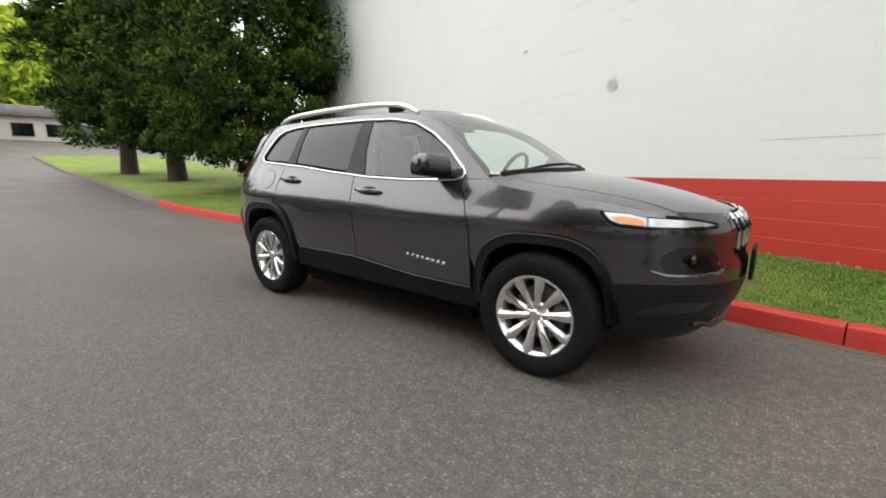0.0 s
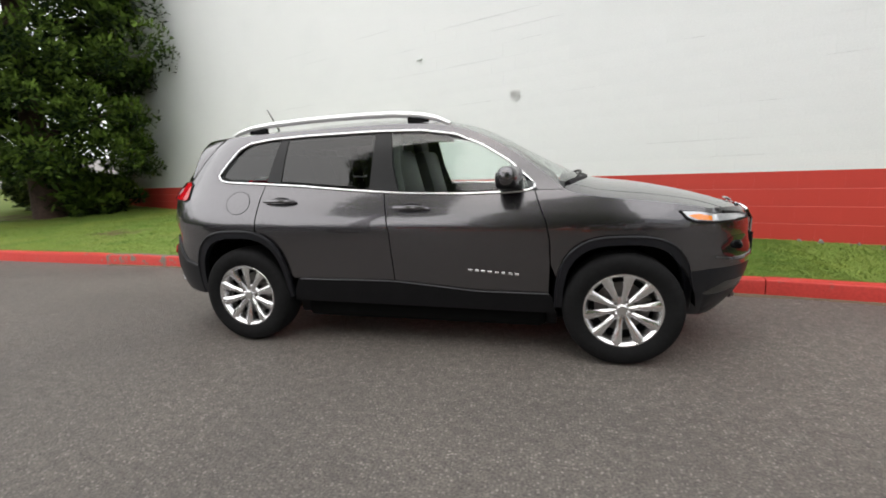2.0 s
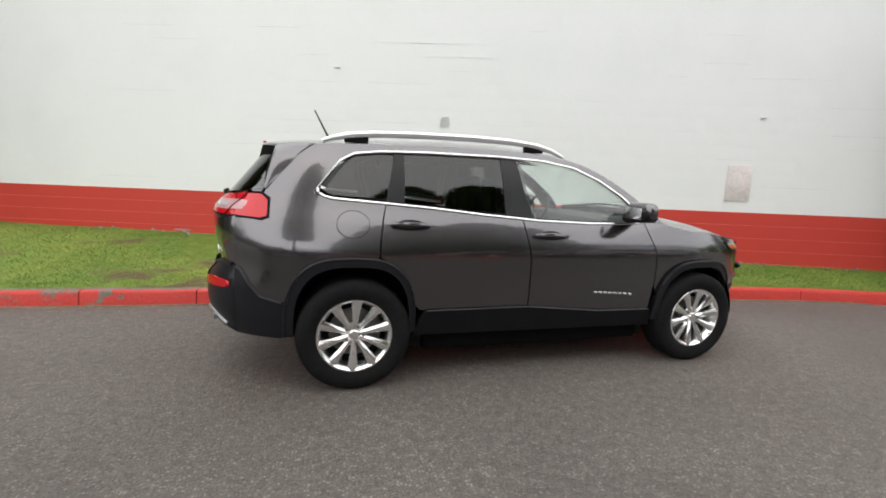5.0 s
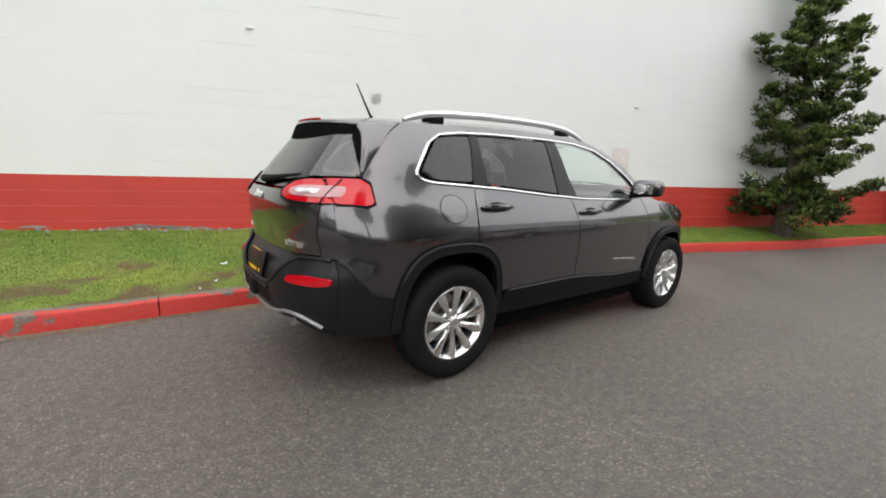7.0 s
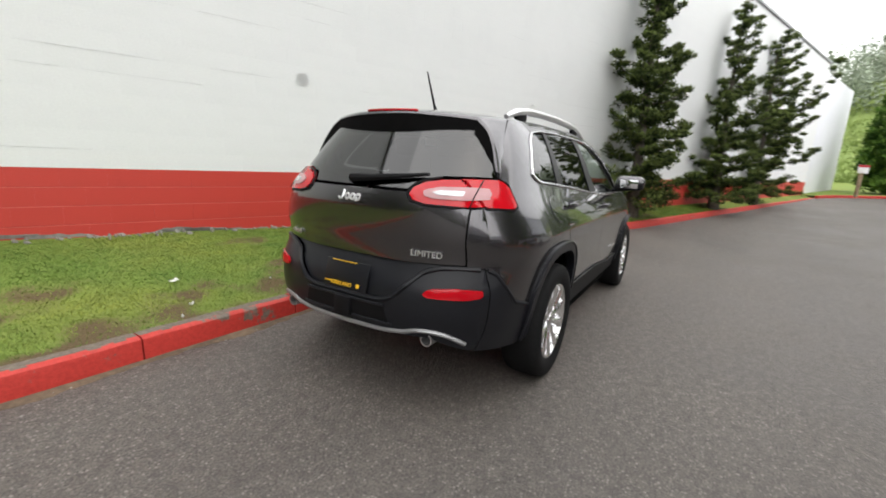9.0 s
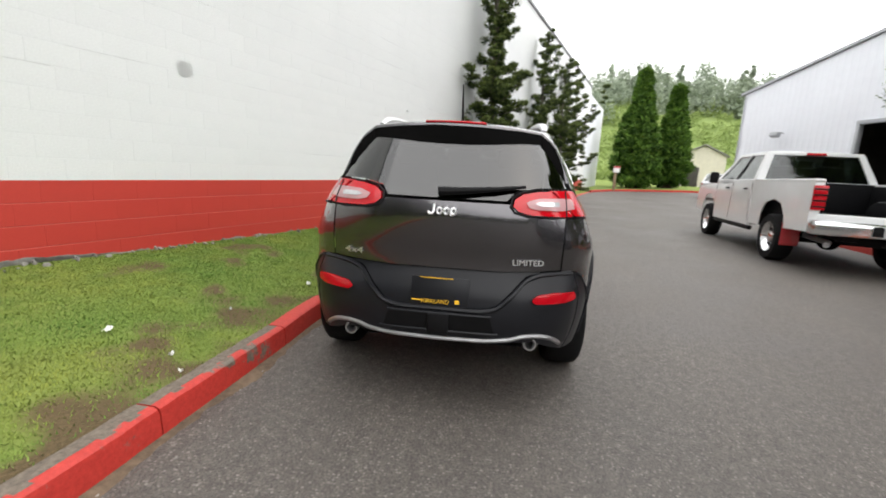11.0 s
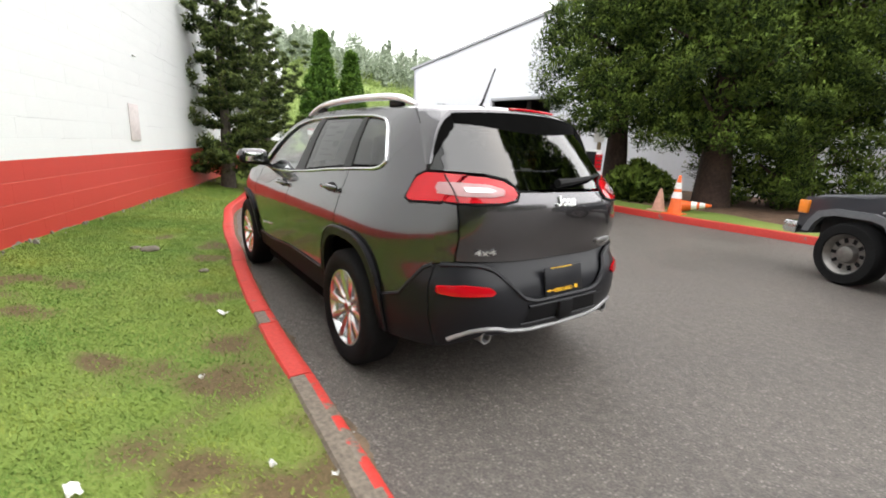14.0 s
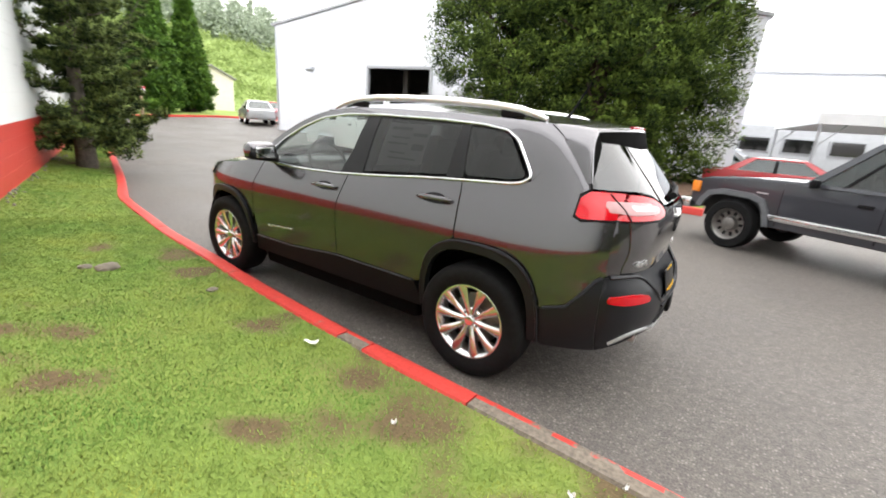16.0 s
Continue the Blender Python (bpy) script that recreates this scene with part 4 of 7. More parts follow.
        b_pil = [(-0.317, 1.545), (-0.322, 1.136), (-0.105, 1.117), (-0.165, 1.30), (-0.197, 1.541)]
        part("window_pillar", panel(b_pil, on_side(s, -0.004), 0.06, 0.02), M["pillar"], fd)
        trim_b = [(-0.36, 1.55), (-0.37, 1.10), (-0.06, 1.09), (-0.12, 1.30), (-0.15, 1.55)]
        part("pillar_trim", panel(trim_b, on_side(s, -0.05), 0.06, 0.03), M["headliner"], car)
        # Bright surround.
        sur = part("window_surround", tube([(x, s * (side_y(x, z) + 0.004), z) for x, z in rounded(dlo, 0.02, 3)], 0.009, sides=6, closed=True), M["satin"], car, "bright chrome window surround")
        # Handles.
        for hx, hz, owner in ((-1.004, 1.072, rd), (0.0, 1.015, fd)):
            y = side_y(hx, hz)
            cup = [(hx + 0.085 * math.cos(a), hz + 0.030 * math.sin(a)) for a in spread(0, 2 * math.pi, 21)[:-1]]
            part("door_handle", tube([(hx - 0.125, s * (y + 0.012), hz + 0.003), (hx - 0.10, s * (y + 0.030), hz + 0.006), (hx, s * (y + 0.041), hz + 0.007), (hx + 0.09, s * (y + 0.030), hz + 0.002), (hx + 0.125, s * (y + 0.012), hz - 0.004)], [0.012, 0.015, 0.016, 0.015, 0.012], flat=1.0, sides=8), paint, owner)
            # Flat black patch painted for the shade in the handle's cup.
            part("handle_recess", panel(cup, on_side(s, 0.0015), 0.03, 0.004), M["black"], owner)
        # Name badge: a row of plain bars.
        badge = bmesh.new()
        for k in range(8):
            x = 0.395 + 0.044 * k
            z = 0.601 - 0.0035 * k
            y = side_y(x, z) + 0.003
            box((0.028, 0.004, 0.016), (x, s * y, z), 0.003, badge, seg=1)
            box((0.018, 0.006, 0.009), (x, s * (y + 0.0012), z), 0.0, badge)
        part("name_badge", badge, M["chrome"], fd, "bright name badge of small bars")
        # Door mirror.
        mir = bmesh.new()
        y0 = side_y(0.62, 1.16)
        box((0.17, 0.27, 0.155), (0.675, s * (y0 + 0.165), 1.195), 0.065, mir, seg=5)
        for v in mir.verts:
            out_f = (v.co.y * s - y0 - 0.03) / 0.27
            v.co.z = 1.195 + (v.co.z - 1.195) * (1.0 - 0.16 * out_f) + 0.012 * out_f
            v.co.x = 0.59 + (v.co.x - 0.59) * (1.0 - 0.28 * out_f)
        low_m = bmesh.new()
        for v in mir.verts:
            v.co.x = 0.675 + (v.co.x - 0.675) * 0.92
        mr = part("door_mirror", mir, paint, car, "grey door mirror shell")
        box((0.150, 0.262, 0.075), (0.668, s * (y0 + 0.158), 1.152), 0.030, low_m, seg=4)
        for v in low_m.verts:
            out_f = (v.co.y * s - y0 - 0.03) / 0.27
            v.co.z += 0.030 * out_f
            v.co.x = 0.59 + (v.co.x - 0.59) * (1.0 - 0.26 * out_f)
        part("mirror_lower_shell", low_m, M["black"], mr, "black lower half of the mirror")
        part("mirror_base", tube([(0.70, s * (y0 - 0.01), 1.125), (0.69, s * (y0 + 0.06), 1.130), (0.67, s * (y0 + 0.12), 1.14)], [0.035, 0.03, 0.03], sides=8, flat=0.5), M["black"], mr)
        part("mirror_glass", box((0.004, 0.16, 0.080), (0.588, s * (y0 + 0.165), 1.195), 0.0015), M["chrome"], mr, "mirror glass")
        # Roof rail.
        yr = lambda x: s * (side_y(x, shoulder(x)) - 0.035)
        pts = [(x, yr(x), top_z(x, yr(x)) + h) for x, h in ((-1.55, 0.012), (-1.48, 0.032), (-1.38, 0.050), (-1.2, 0.060), (-0.9, 0.064), (-0.5, 0.064), (-0.2, 0.061), (0.0, 0.052), (0.12, 0.036), (0.22, 0.012))]
        rail = part("roof_rail", tube(pts, [0.016, 0.024, 0.029, 0.030, 0.030, 0.030, 0.030, 0.029, 0.025, 0.015], sides=12, flat=0.78), M["rail"], car, "bright silver roof rail")
        for x in (-1.33, -0.02):
            part("rail_foot", box((0.16, 0.03, 0.06), (x, yr(x), top_z(x, yr(x)) + 0.03), 0.01), M["black"], rail)
        # Tail lamp: wrapped part and rear part.
        wrap = [(-1.868, 1.198), (-1.868, 1.107), (-1.90, 1.092), (-2.056, 1.100), (-2.056, 1.226), (-1.985, 1.229), (-1.905, 1.229)]
        tl = part("tail_lamp", panel(rounded(wrap, 0.012), on_side(s, 0.010), 0.03, 0.03), M["tail_red"], car, "red tail lamp")
        yb = lambda z: side_y(-2.06, z)
        back = [(yb(1.10), 1.100), (yb(1.226), 1.224), (0.62, 1.226), (0.47, 1.219), (0.39, 1.203), (0.348, 1.175), (0.342, 1.142), (0.37, 1.118), (0.43, 1.104), (0.62, 1.098)]
        part("rear_lens", panel([(s * y, z) for y, z in back], on_rear(0.010), 0.015, 0.03), M["tail_red"], tl)
        clear = [(0.69, 1.136), (0.69, 1.186), (0.60, 1.190), (0.47, 1.186), (0.405, 1.166), (0.42, 1.140), (0.47, 1.130), (0.60, 1.128)]
        part("clear_lens", panel([(s * y, z) for y, z in rounded(clear, 0.012)], on_rear(0.016), 0.015, 0.012), M["tail_clear"], tl)
        core_l = [(0.585, 1.148), (0.585, 1.172), (0.48, 1.171), (0.45, 1.160), (0.48, 1.149)]
        part("lens_reflector", panel([(s * y, z) for y, z in rounded(core_l, 0.008)], on_rear(0.0195), 0.02, 0.004), M["lamp_clear"], tl)
        part("lens_seam", tube([(rear_x(0.625, z) - 0.018, s * 0.625, z) for z in spread(1.098, 1.226, 6)], 0.0035, sides=5), M["black"], tl)
        bez = [(-2.05, 1.09), (-1.90, 1.083), (-1.862, 1.098), (-1.860, 1.21), (-1.905, 1.238)]
        part("lamp_bezel", tube([(x, s * (side_y(x, z) + 0.004), z) for x, z in bez], 0.006, sides=6), M["black"], tl)
        part("lamp_bezel", tube([(rear_x(s * y, z) - 0.004, s * y, z) for y, z in ((0.70, 1.089), (0.55, 1.090), (0.42, 1.096), (0.35, 1.112), (0.328, 1.142), (0.335, 1.180), (0.38, 1.210), (0.46, 1.228))], 0.006, sides=6), M["black"], tl)
        # Rear corner panel between tailgate and quarter.
        cp = [(s * y, z) for y, z in ((0.628, 0.806), (0.628, 1.085)) + tuple((yb(z), z) for z in spread(1.092, 0.800, 12))]
        part("rear_corner_panel", panel(cp, on_rear(), 0.04, 0.006), paint, car)
        # Reflectors in the bumper.
        rf = [(0.49, 0.655), (0.47, 0.672), (0.50, 0.697), (0.60, 0.706), (0.715, 0.698), (0.72, 0.662), (0.66, 0.652)]
        part("reflector", panel([(s * y, z) for y, z in rounded(rf, 0.012)], on_rear(0.022), 0.04, 0.014), M["tail_red"], car, "red bumper reflector")
        # Exhaust outlet with its bright surround.
        pipe = lathe([(0.027, -2.245), (0.034, -2.245), (0.034, -2.05), (0.0, -2.05), (0.0, -2.10), (0.027, -2.10), (0.027, -2.245)], 24, axis="Y")
        bmesh.ops.transform(pipe, matrix=Matrix(((0, 1, 0, 0.015), (1, 0, 0, s * 0.485), (0, 0, 1, 0.424), (0, 0, 0, 1))), verts=pipe.verts)
        part("exhaust_tip", pipe, M["dull_alloy"], car, "round chrome exhaust tip")
        # Headlamp and fog recess.
        hl = [(1.66, 0.968), (1.70, 0.930), (1.745, 0.911), (1.80, 0.909), (1.86, 0.898), (1.86, 0.943), (1.78, 0.960)]
        hp = part("headlamp", panel(hl, on_side(s, 0.006), 0.03, 0.03), M["lamp_clear"], car, "slim headlamp with an amber marker")
        am = [(1.705, 0.945), (1.755, 0.917), (1.855, 0.905), (1.85, 0.932), (1.77, 0.949)]
        part("amber_marker", panel(rounded(am, 0.01), on_side(s, 0.009), 0.03, 0.004), M["amber"], hp, "amber marker")
        yf = lambda z: side_y(1.86, z)
        hf = [(yf(0.899), 0.899), (yf(0.943), 0.942), (0.56, 0.929), (0.47, 0.909), (0.45, 0.898), (0.56, 0.896)]
        part("front_lens", panel([(s * y, z) for y, z in hf], on_front(0.006), 0.03, 0.03), M["lamp_clear"], hp)
        part("lamp_surround", tube([(1.655, s * side_y(1.655, 0.972), 0.972), (1.70, s * side_y(1.70, 0.924), 0.924), (1.745, s * side_y(1.745, 0.904), 0.904), (1.86, s * side_y(1.86, 0.893), 0.893), (front_x(0.56, 0.891), s * 0.56, 0.891), (front_x(0.44, 0.894), s * 0.44, 0.894), (front_x(0.435, 0.905), s * 0.435, 0.905), (front_x(0.47, 0.914), s * 0.47, 0.914), (front_x(0.56, 0.934), s * 0.56, 0.934), (front_x(0.64, 0.947), s * 0.64, 0.947)], 0.010, sides=6), M["black"], hp)
        fr = [(0.44, 0.66), (0.66, 0.66), (0.68, 0.74), (0.62, 0.795), (0.48, 0.79), (0.43, 0.74)]
        fog = part("fog_recess", panel([(s * y, z) for y, z in rounded(fr, 0.03)], on_front(0.003), 0.04, 0.0), M["gloss_black"], car, "black fog-lamp recess")
        pod = bmesh.new()
        bmesh.ops.create_uvsphere(pod, u_segments=16, v_segments=10, radius=1, matrix=Matrix.Translation((front_x(0.56, 0.73), s * 0.56, 0.732)) @ Matrix.Diagonal((0.015, 0.06, 0.028, 1)))
        part("fog_lamp", pod, M["gloss_black"], fog)
        ledge = [(0.42, 0.672), (0.46, 0.652), (0.56, 0.645), (0.66, 0.652), (0.70, 0.675)]
        part("fog_ledge", tube([(front_x(y, z) + 0.004, s * y, z) for y, z in ledge], [0.006, 0.013, 0.015, 0.013, 0.006], sides=8), paint, fog)
        # Front mask beside the grille.
        mk = [(s * y, z) for y, z in ((0.33, 0.80), (0.33, 0.908), (0.43, 0.903), (0.46, 0.893), *((yf(z), z) for z in spread(0.894, 0.602, 12)), (0.33, 0.60))]
        part("front_fascia", panel(mk, on_front(), 0.045), paint, car)
        lo = [(s * y, z) for y, z in [(0.0, 0.597)] + [(yf(z) + 0.002, z) for z in spread(0.602, 0.26, 12)] + [(0.0, 0.25)]]
        part("front_bumper", panel(lo, on_front(), 0.05, 0.005), clad, car)
        vent = [(s * y, z) for y, z in ((0.42, 0.50), (0.62, 0.505), (0.70, 0.44), (0.66, 0.42), (0.46, 0.45))]
        part("lower_vent", panel(rounded(vent, 0.02), on_front(0.003), 0.04, 0.0), M["gloss_black"], car)

    both(flank)

    # Top: hood, windscreen, roof.
    hood_r = [(x, -0.80 * side_y(x, shoulder(x))) for x in spread(1.02, 1.95, 12)]
    cowl = lambda y: 1.17 - 0.16 * (abs(y) / 0.7) ** 2
    nose = lambda y: min(front_x(y, 0.93) - 0.03, 2.17)
    hood = [(cowl(y), y) for y in spread(0.66, -0.66, 14)] + hood_r[1:10] + [(nose(y), y) for y in spread(-0.52, 0.52, 14)] + [(x, -y) for x, y in hood_r[1:10][::-1]]
    part("hood", panel(hood, on_top(0.0012), 0.06, 0.02), paint, car)
    for s in (-1, 1):
        wt = [(x, s * side_y(x, shoulder(x))) for x in spread(0.99, 1.86, 16)] + [(nose(0.54), s * 0.54)] + [(x, s * (-y + 0.002)) for x, y in hood_r[1:10][::-1]] + [(cowl(0.664), s * 0.664)]
        part("wing_top", panel(wt, on_top(), 0.05, 0.015), paint, car)
        brow = [(s * y, z) for y, z in ((side_y(1.86, 0.945), 0.948), (0.56, 0.931), (0.47, 0.911), (0.40, 0.905), (0.34, 0.91), (0.34, 0.955), (0.48, 0.965), (side_y(1.86, 0.97), 0.975))]
        part("hood_edge", panel(brow, on_front(-0.002), 0.04), paint, car)
    screen = [(cowl(y) - 0.02, y) for y in spread(0.655, -0.655, 14)]
    screen += [(x, -(side_y(x, shoulder(x)) - 0.055)) for x in spread(0.94, 0.16, 14)] + [(0.10 + 0.05 * (1 - (y / 0.5) ** 2), y) for y in spread(-0.5, 0.5, 10)] + [(x, side_y(x, shoulder(x)) - 0.055) for x in spread(0.16, 0.94, 14)]
    ws = part("windscreen", panel(screen, on_top(-0.002), 0.06, 0), M["glass"], car, "clear windscreen")
    ws.visible_shadow = False
    for s in (-1, 1):
        ap = [(x, s * side_y(x, shoulder(x))) for x in spread(0.10, 0.99, 16)] + [(x, s * (side_y(x, shoulder(x)) - 0.058)) for x in spread(0.95, 0.12, 16)]
        wp_ = part("windscreen_pillar", panel(ap, on_top(), 0.06, 0.02), paint, car)
        part("pillar_trim", panel(ap, on_top(-0.035), 0.06, 0.0), M["headliner"], wp_)
    cowl_pts = [(cowl(y) - 0.005, y, top_z(cowl(y), y) - 0.004) for y in spread(-0.68, 0.68, 17)]
    part("cowl", tube(cowl_pts, 0.022, sides=8), M["black"], car)
    for y0, y1 in ((-0.55, -0.02), (0.02, 0.5)):
        part("wiper", tube([(1.13 - 0.1 * (y / 0.7) ** 2, y, top_z(1.10, y) + 0.012) for y in spread(y0, y1, 8)], 0.010, sides=6), M["black"], car)
    roof = [(x, -side_y(x, shoulder(x))) for x in spread(0.10, -1.80, 24)] + [(x, side_y(x, shoulder(x))) for x in spread(-1.80, 0.10, 24)] + [(0.10 + 0.05 * (1 - (y / 0.5) ** 2), y) for y in spread(0.5, -0.5, 10)]
    part("roof", panel(roof, on_top(), 0.07, 0.02), paint, car)
    # Spoiler over the rear window.
    hood_s, under_s = bmesh.new(), bmesh.new()
    rows_, inner_ = [], []
    for k in range(-40, 41):
        root, tip, foot = spoiler_lines(abs(k) / 40, 1 if k >= 0 else -1)
        out_v = Vector((0, 0, 1)) * (1 - (abs(k) / 40) ** 4) + Vector((0, math.copysign((abs(k) / 40) ** 4, k), 0))
        line = [root.lerp(tip, g) + out_v * 0.005 * math.sin(math.pi * g) for g in (0, 0.25, 0.5, 0.75, 0.95)]
        edge_low = tip + (foot - tip).normalized() * 0.016
        rows_.append([hood_s.verts.new(p) for p in line + [tip - out_v * 0.003, edge_low]])
        inner_.append([under_s.verts.new(p) for p in (edge_low, edge_low.lerp(foot, 0.5), foot)])
    for mesh_, grid_ in ((hood_s, rows_), (under_s, inner_)):
        for a_, b_ in zip(grid_, grid_[1:]):
            for k in range(len(a_) - 1):
                mesh_.faces.new((a_[k], b_[k], b_[k + 1], a_[k + 1]))
        bmesh.ops.recalc_face_normals(mesh_, faces=mesh_.faces)
    spo = part("spoiler", hood_s, paint, car, smooth=75)
    # Runs down over the top of the glass, coloured near-black.
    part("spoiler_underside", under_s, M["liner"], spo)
    bl_c = [spoiler_lines(abs(y) / 0.487 * 0.7, math.copysign(1, y))[1] + Vector((0.012, 0, 0.006)) for y in spread(-0.17, 0.17, 9)]
    part("brake_light", tube(bl_c, 0.013, sides=8, flat=0.6), M["tail_red"], spo, "red high brake light")
    part("aerial", tube([(-1.47, 0, 1.612), (-1.50, 0, 1.650), (-1.60, 0, 1.84)], [0.014, 0.008, 0.004], sides=8), M["black"], car, "short black roof aerial")

    # Tail: window, tailgate, bumper.
    glass_edge = [(side_y(x, z) - 0.004, z) for x, z in ((-1.893, 1.240), (-1.872, 1.29), (-1.838, 1.38), (-1.815, 1.455), (-1.80, 1.50))]
    gl = [(0.35, 1.214), (0.46, 1.236), (0.60, 1.240)] + glass_edge + [(0.46, 1.528)]
    gl = [(-0.31, 1.165), (0.31, 1.165)] + gl + [(-y, z) for y, z in gl[::-1]]
    tg_poly = [(-0.62, 0.812), (-0.62, 1.088), (-0.45, 1.095), (-0.37, 1.110), (-0.325, 1.150), (0.325, 1.150), (0.37, 1.110), (0.45, 1.095), (0.62, 1.088), (0.62, 0.812), (0.30, 0.800), (-0.30, 0.800)]
    tg = part("tailgate", panel(tg_poly, on_rear(), 0.05), paint, car)
    rg = part("rear_window", panel(gl, on_rear(-0.004), 0.05, 0.01), M["rear_glass"], tg, "dark rear window with rain drops")
    for s in (-1, 1):
        part("window_seal", tube([(rear_x(y, z) - 0.001, s * y, z) for y, z in glass_edge], 0.006, sides=6), M["black"], rg)
    wip = [(rear_x(y, z) - 0.022, y, z) for y, z in ((0.045, 1.196), (-0.10, 1.206), (-0.25, 1.222), (-0.40, 1.240))]
    part("rear_wiper", tube(wip, [0.024, 0.018, 0.013, 0.008], sides=8), M["black"], rg, "black rear wiper")
    # Maker's mark as four plain rounded shapes.
    mark = bmesh.new()
    hook = [(rear_x(y, z) - 0.006, y, z) for y, z in ((0.086, 1.096), (0.078, 1.084), (0.064, 1.086), (0.058, 1.100), (0.057, 1.132))]
    tube(hook, 0.0065, mark, sides=6)
    for k in range(3):
        y, oval = 0.028 - 0.036 * k, []
        for a in spread(0, 2 * math.pi, 15)[:-1]:
            yy, zz = y + 0.0125 * math.cos(a), 1.101 + 0.015 * math.sin(a)
            oval.append((rear_x(yy, zz) - 0.006, yy, zz))
        tube(oval, 0.0062, mark, sides=6, closed=True)
    tube([(rear_x(-0.031, z) - 0.006, -0.031, z) for z in (1.112, 1.078)], 0.0062, mark, sides=6)
    part("maker_badge", mark, M["rail"], tg, "bright maker's badge of plain shapes")
    turn = Matrix(((0, 0, -1, 0), (-1, 0, 0, 0), (0, 1, 0, 0), (0, 0, 0, 1)))
    for text, size, y0, z0, nm in (("4x4", 0.042, 0.492, 0.842, "drive_badge"), ("LIMITED", 0.042, -0.442, 0.840, "trim_badge")):
        slope = math.degrees(math.atan((rear_x(y0 + 0.06, z0) - rear_x(y0 - 0.06, z0)) / 0.12))
        words(text, size, 0.003, M["rail"], tg, Matrix.Translation((rear_x(y0, z0 + 0.02) - 0.007, y0, z0)) @ turn @ pose(0, 0, 0, 0, -slope, 0) @ Matrix.Diagonal((1.85 if text == "4x4" else 1.12, 1, 1, 1)), nm)
    yb = lambda z: side_y(-2.06, z)
    # Bumper: raised at the sides, scooped at the middle.
    top_edge = [(-yb(0.79), 0.795), (-0.52, 0.792), (-0.44, 0.765), (-0.36, 0.68), (-0.30, 0.62), (-0.22, 0.60), (0.22, 0.60), (0.30, 0.62), (0.36, 0.68), (0.44, 0.765), (0.52, 0.792), (yb(0.79), 0.795)]
    bump_poly = top_edge + [(yb(z), z) for z in spread(0.76, 0.36, 14)] + [(0.62, 0.385), (0.50, 0.44), (0.36, 0.435), (-0.36, 0.435), (-0.50, 0.44), (-0.62, 0.385)] + [(-yb(z), z) for z in spread(0.36, 0.76, 14)]
    bp = part("rear_bumper", panel(bump_poly, on_rear(0.006), 0.045, 0.006), clad, car, "dark plastic rear bumper")
    part("bumper_lip", tube([(rear_x(y, z) - 0.004, y, z) for y, z in rounded(top_edge, 0.03, 3)[2:-2]], 0.013, sides=6), clad, bp)
    rec = [(-0.52, 0.80), (-0.44, 0.78), (-0.35, 0.69), (-0.29, 0.63), (-0.22, 0.605), (0.22, 0.605), (0.29, 0.63), (0.35, 0.69), (0.44, 0.78), (0.52, 0.80), (0.3, 0.802), (-0.3, 0.802)]
    part("plate_recess", panel(rec, on_rear(-0.012), 0.05, 0.0), clad, bp)
    plate = part("plate", box((0.006, 0.30, 0.150), (rear_x(0, 0.69) - 0.004, 0, 0.685), 0.002, rot=(0, 12, 0)), M["cladding"], bp, "dark dealer plate insert with yellow bars")
    for y, w, z, h in ((0.118, 0.05, 0.640, 0.006), (-0.092, 0.022, 0.640, 0.020), (0.02, 0.17, 0.755, 0.004)):
        part("plate_bar", box((0.004, w, h), (rear_x(0, 0.69) - 0.010 + (z - 0.685) * 0.21, y, z), 0.0, rot=(0, 12, 0)), M["yellow"], plate, "yellow bar")
    tx, tz = rear_x(0, 0.69) - 0.0145 + (0.629 - 0.685) * 0.21, 0.629
    words("KIRKLAND", 0.030, 0.002, M["yellow"], plate, Matrix.Translation((tx, 0.02, tz)) @ pose(0, 0, 0, 0, 12, 0) @ turn, "plate_lettering")
    part("tow_socket", box((0.10, 0.11, 0.105), (-2.275, 0.0, 0.525), 0.008), M["black"], bp)
    slot = [(-0.29, 0.488), (-0.265, 0.570), (0.265, 0.570), (0.29, 0.488)]
    for z_, w_ in ((0.482, 0.31), (0.578, 0.27)):
        part("grille_ledge", tube([(rear_x(y, z_) - 0.010, y, z_) for y in spread(-w_, w_, 9)], 0.007, sides=6), clad, bp)
    part("lower_grille", panel(slot, on_rear(0.009), 0.06, 0.0), M["black"], bp)
    bar = [(y, z) for y, z in ((-0.665, 0.392), (-0.635, 0.425), (-0.58, 0.462), (-0.51, 0.478), (-0.43, 0.474), (-0.38, 0.455), (-0.25, 0.440), (0.0, 0.436), (0.25, 0.440), (0.38, 0.455), (0.43, 0.474), (0.51, 0.478), (0.58, 0.462), (0.635, 0.425), (0.665, 0.392))]
    part("skid_strip", tube([(rear_x(y, z) - 0.006, y, z) for y, z in rounded(bar, 0.05, 3)[4:-4]], 0.013, sides=8), M["dull_alloy"], bp, "bright strip under the bumper")
    # Nose: grille of seven slots, emblem, skid strip.
    gp = [(y, z) for y, z in ((-0.335, 0.80), (-0.335, 0.91), (-0.30, 0.95), (0.30, 0.95), (0.335, 0.91), (0.335, 0.80), (0.30, 0.74), (-0.30, 0.74))]
    gr = part("grille", panel(gp, on_front(-0.004), 0.05, 0.0), M["gloss_black"], car, "black grille with seven bright-edged slots")
    for k in range(7):
        y = (k - 3) * 0.088
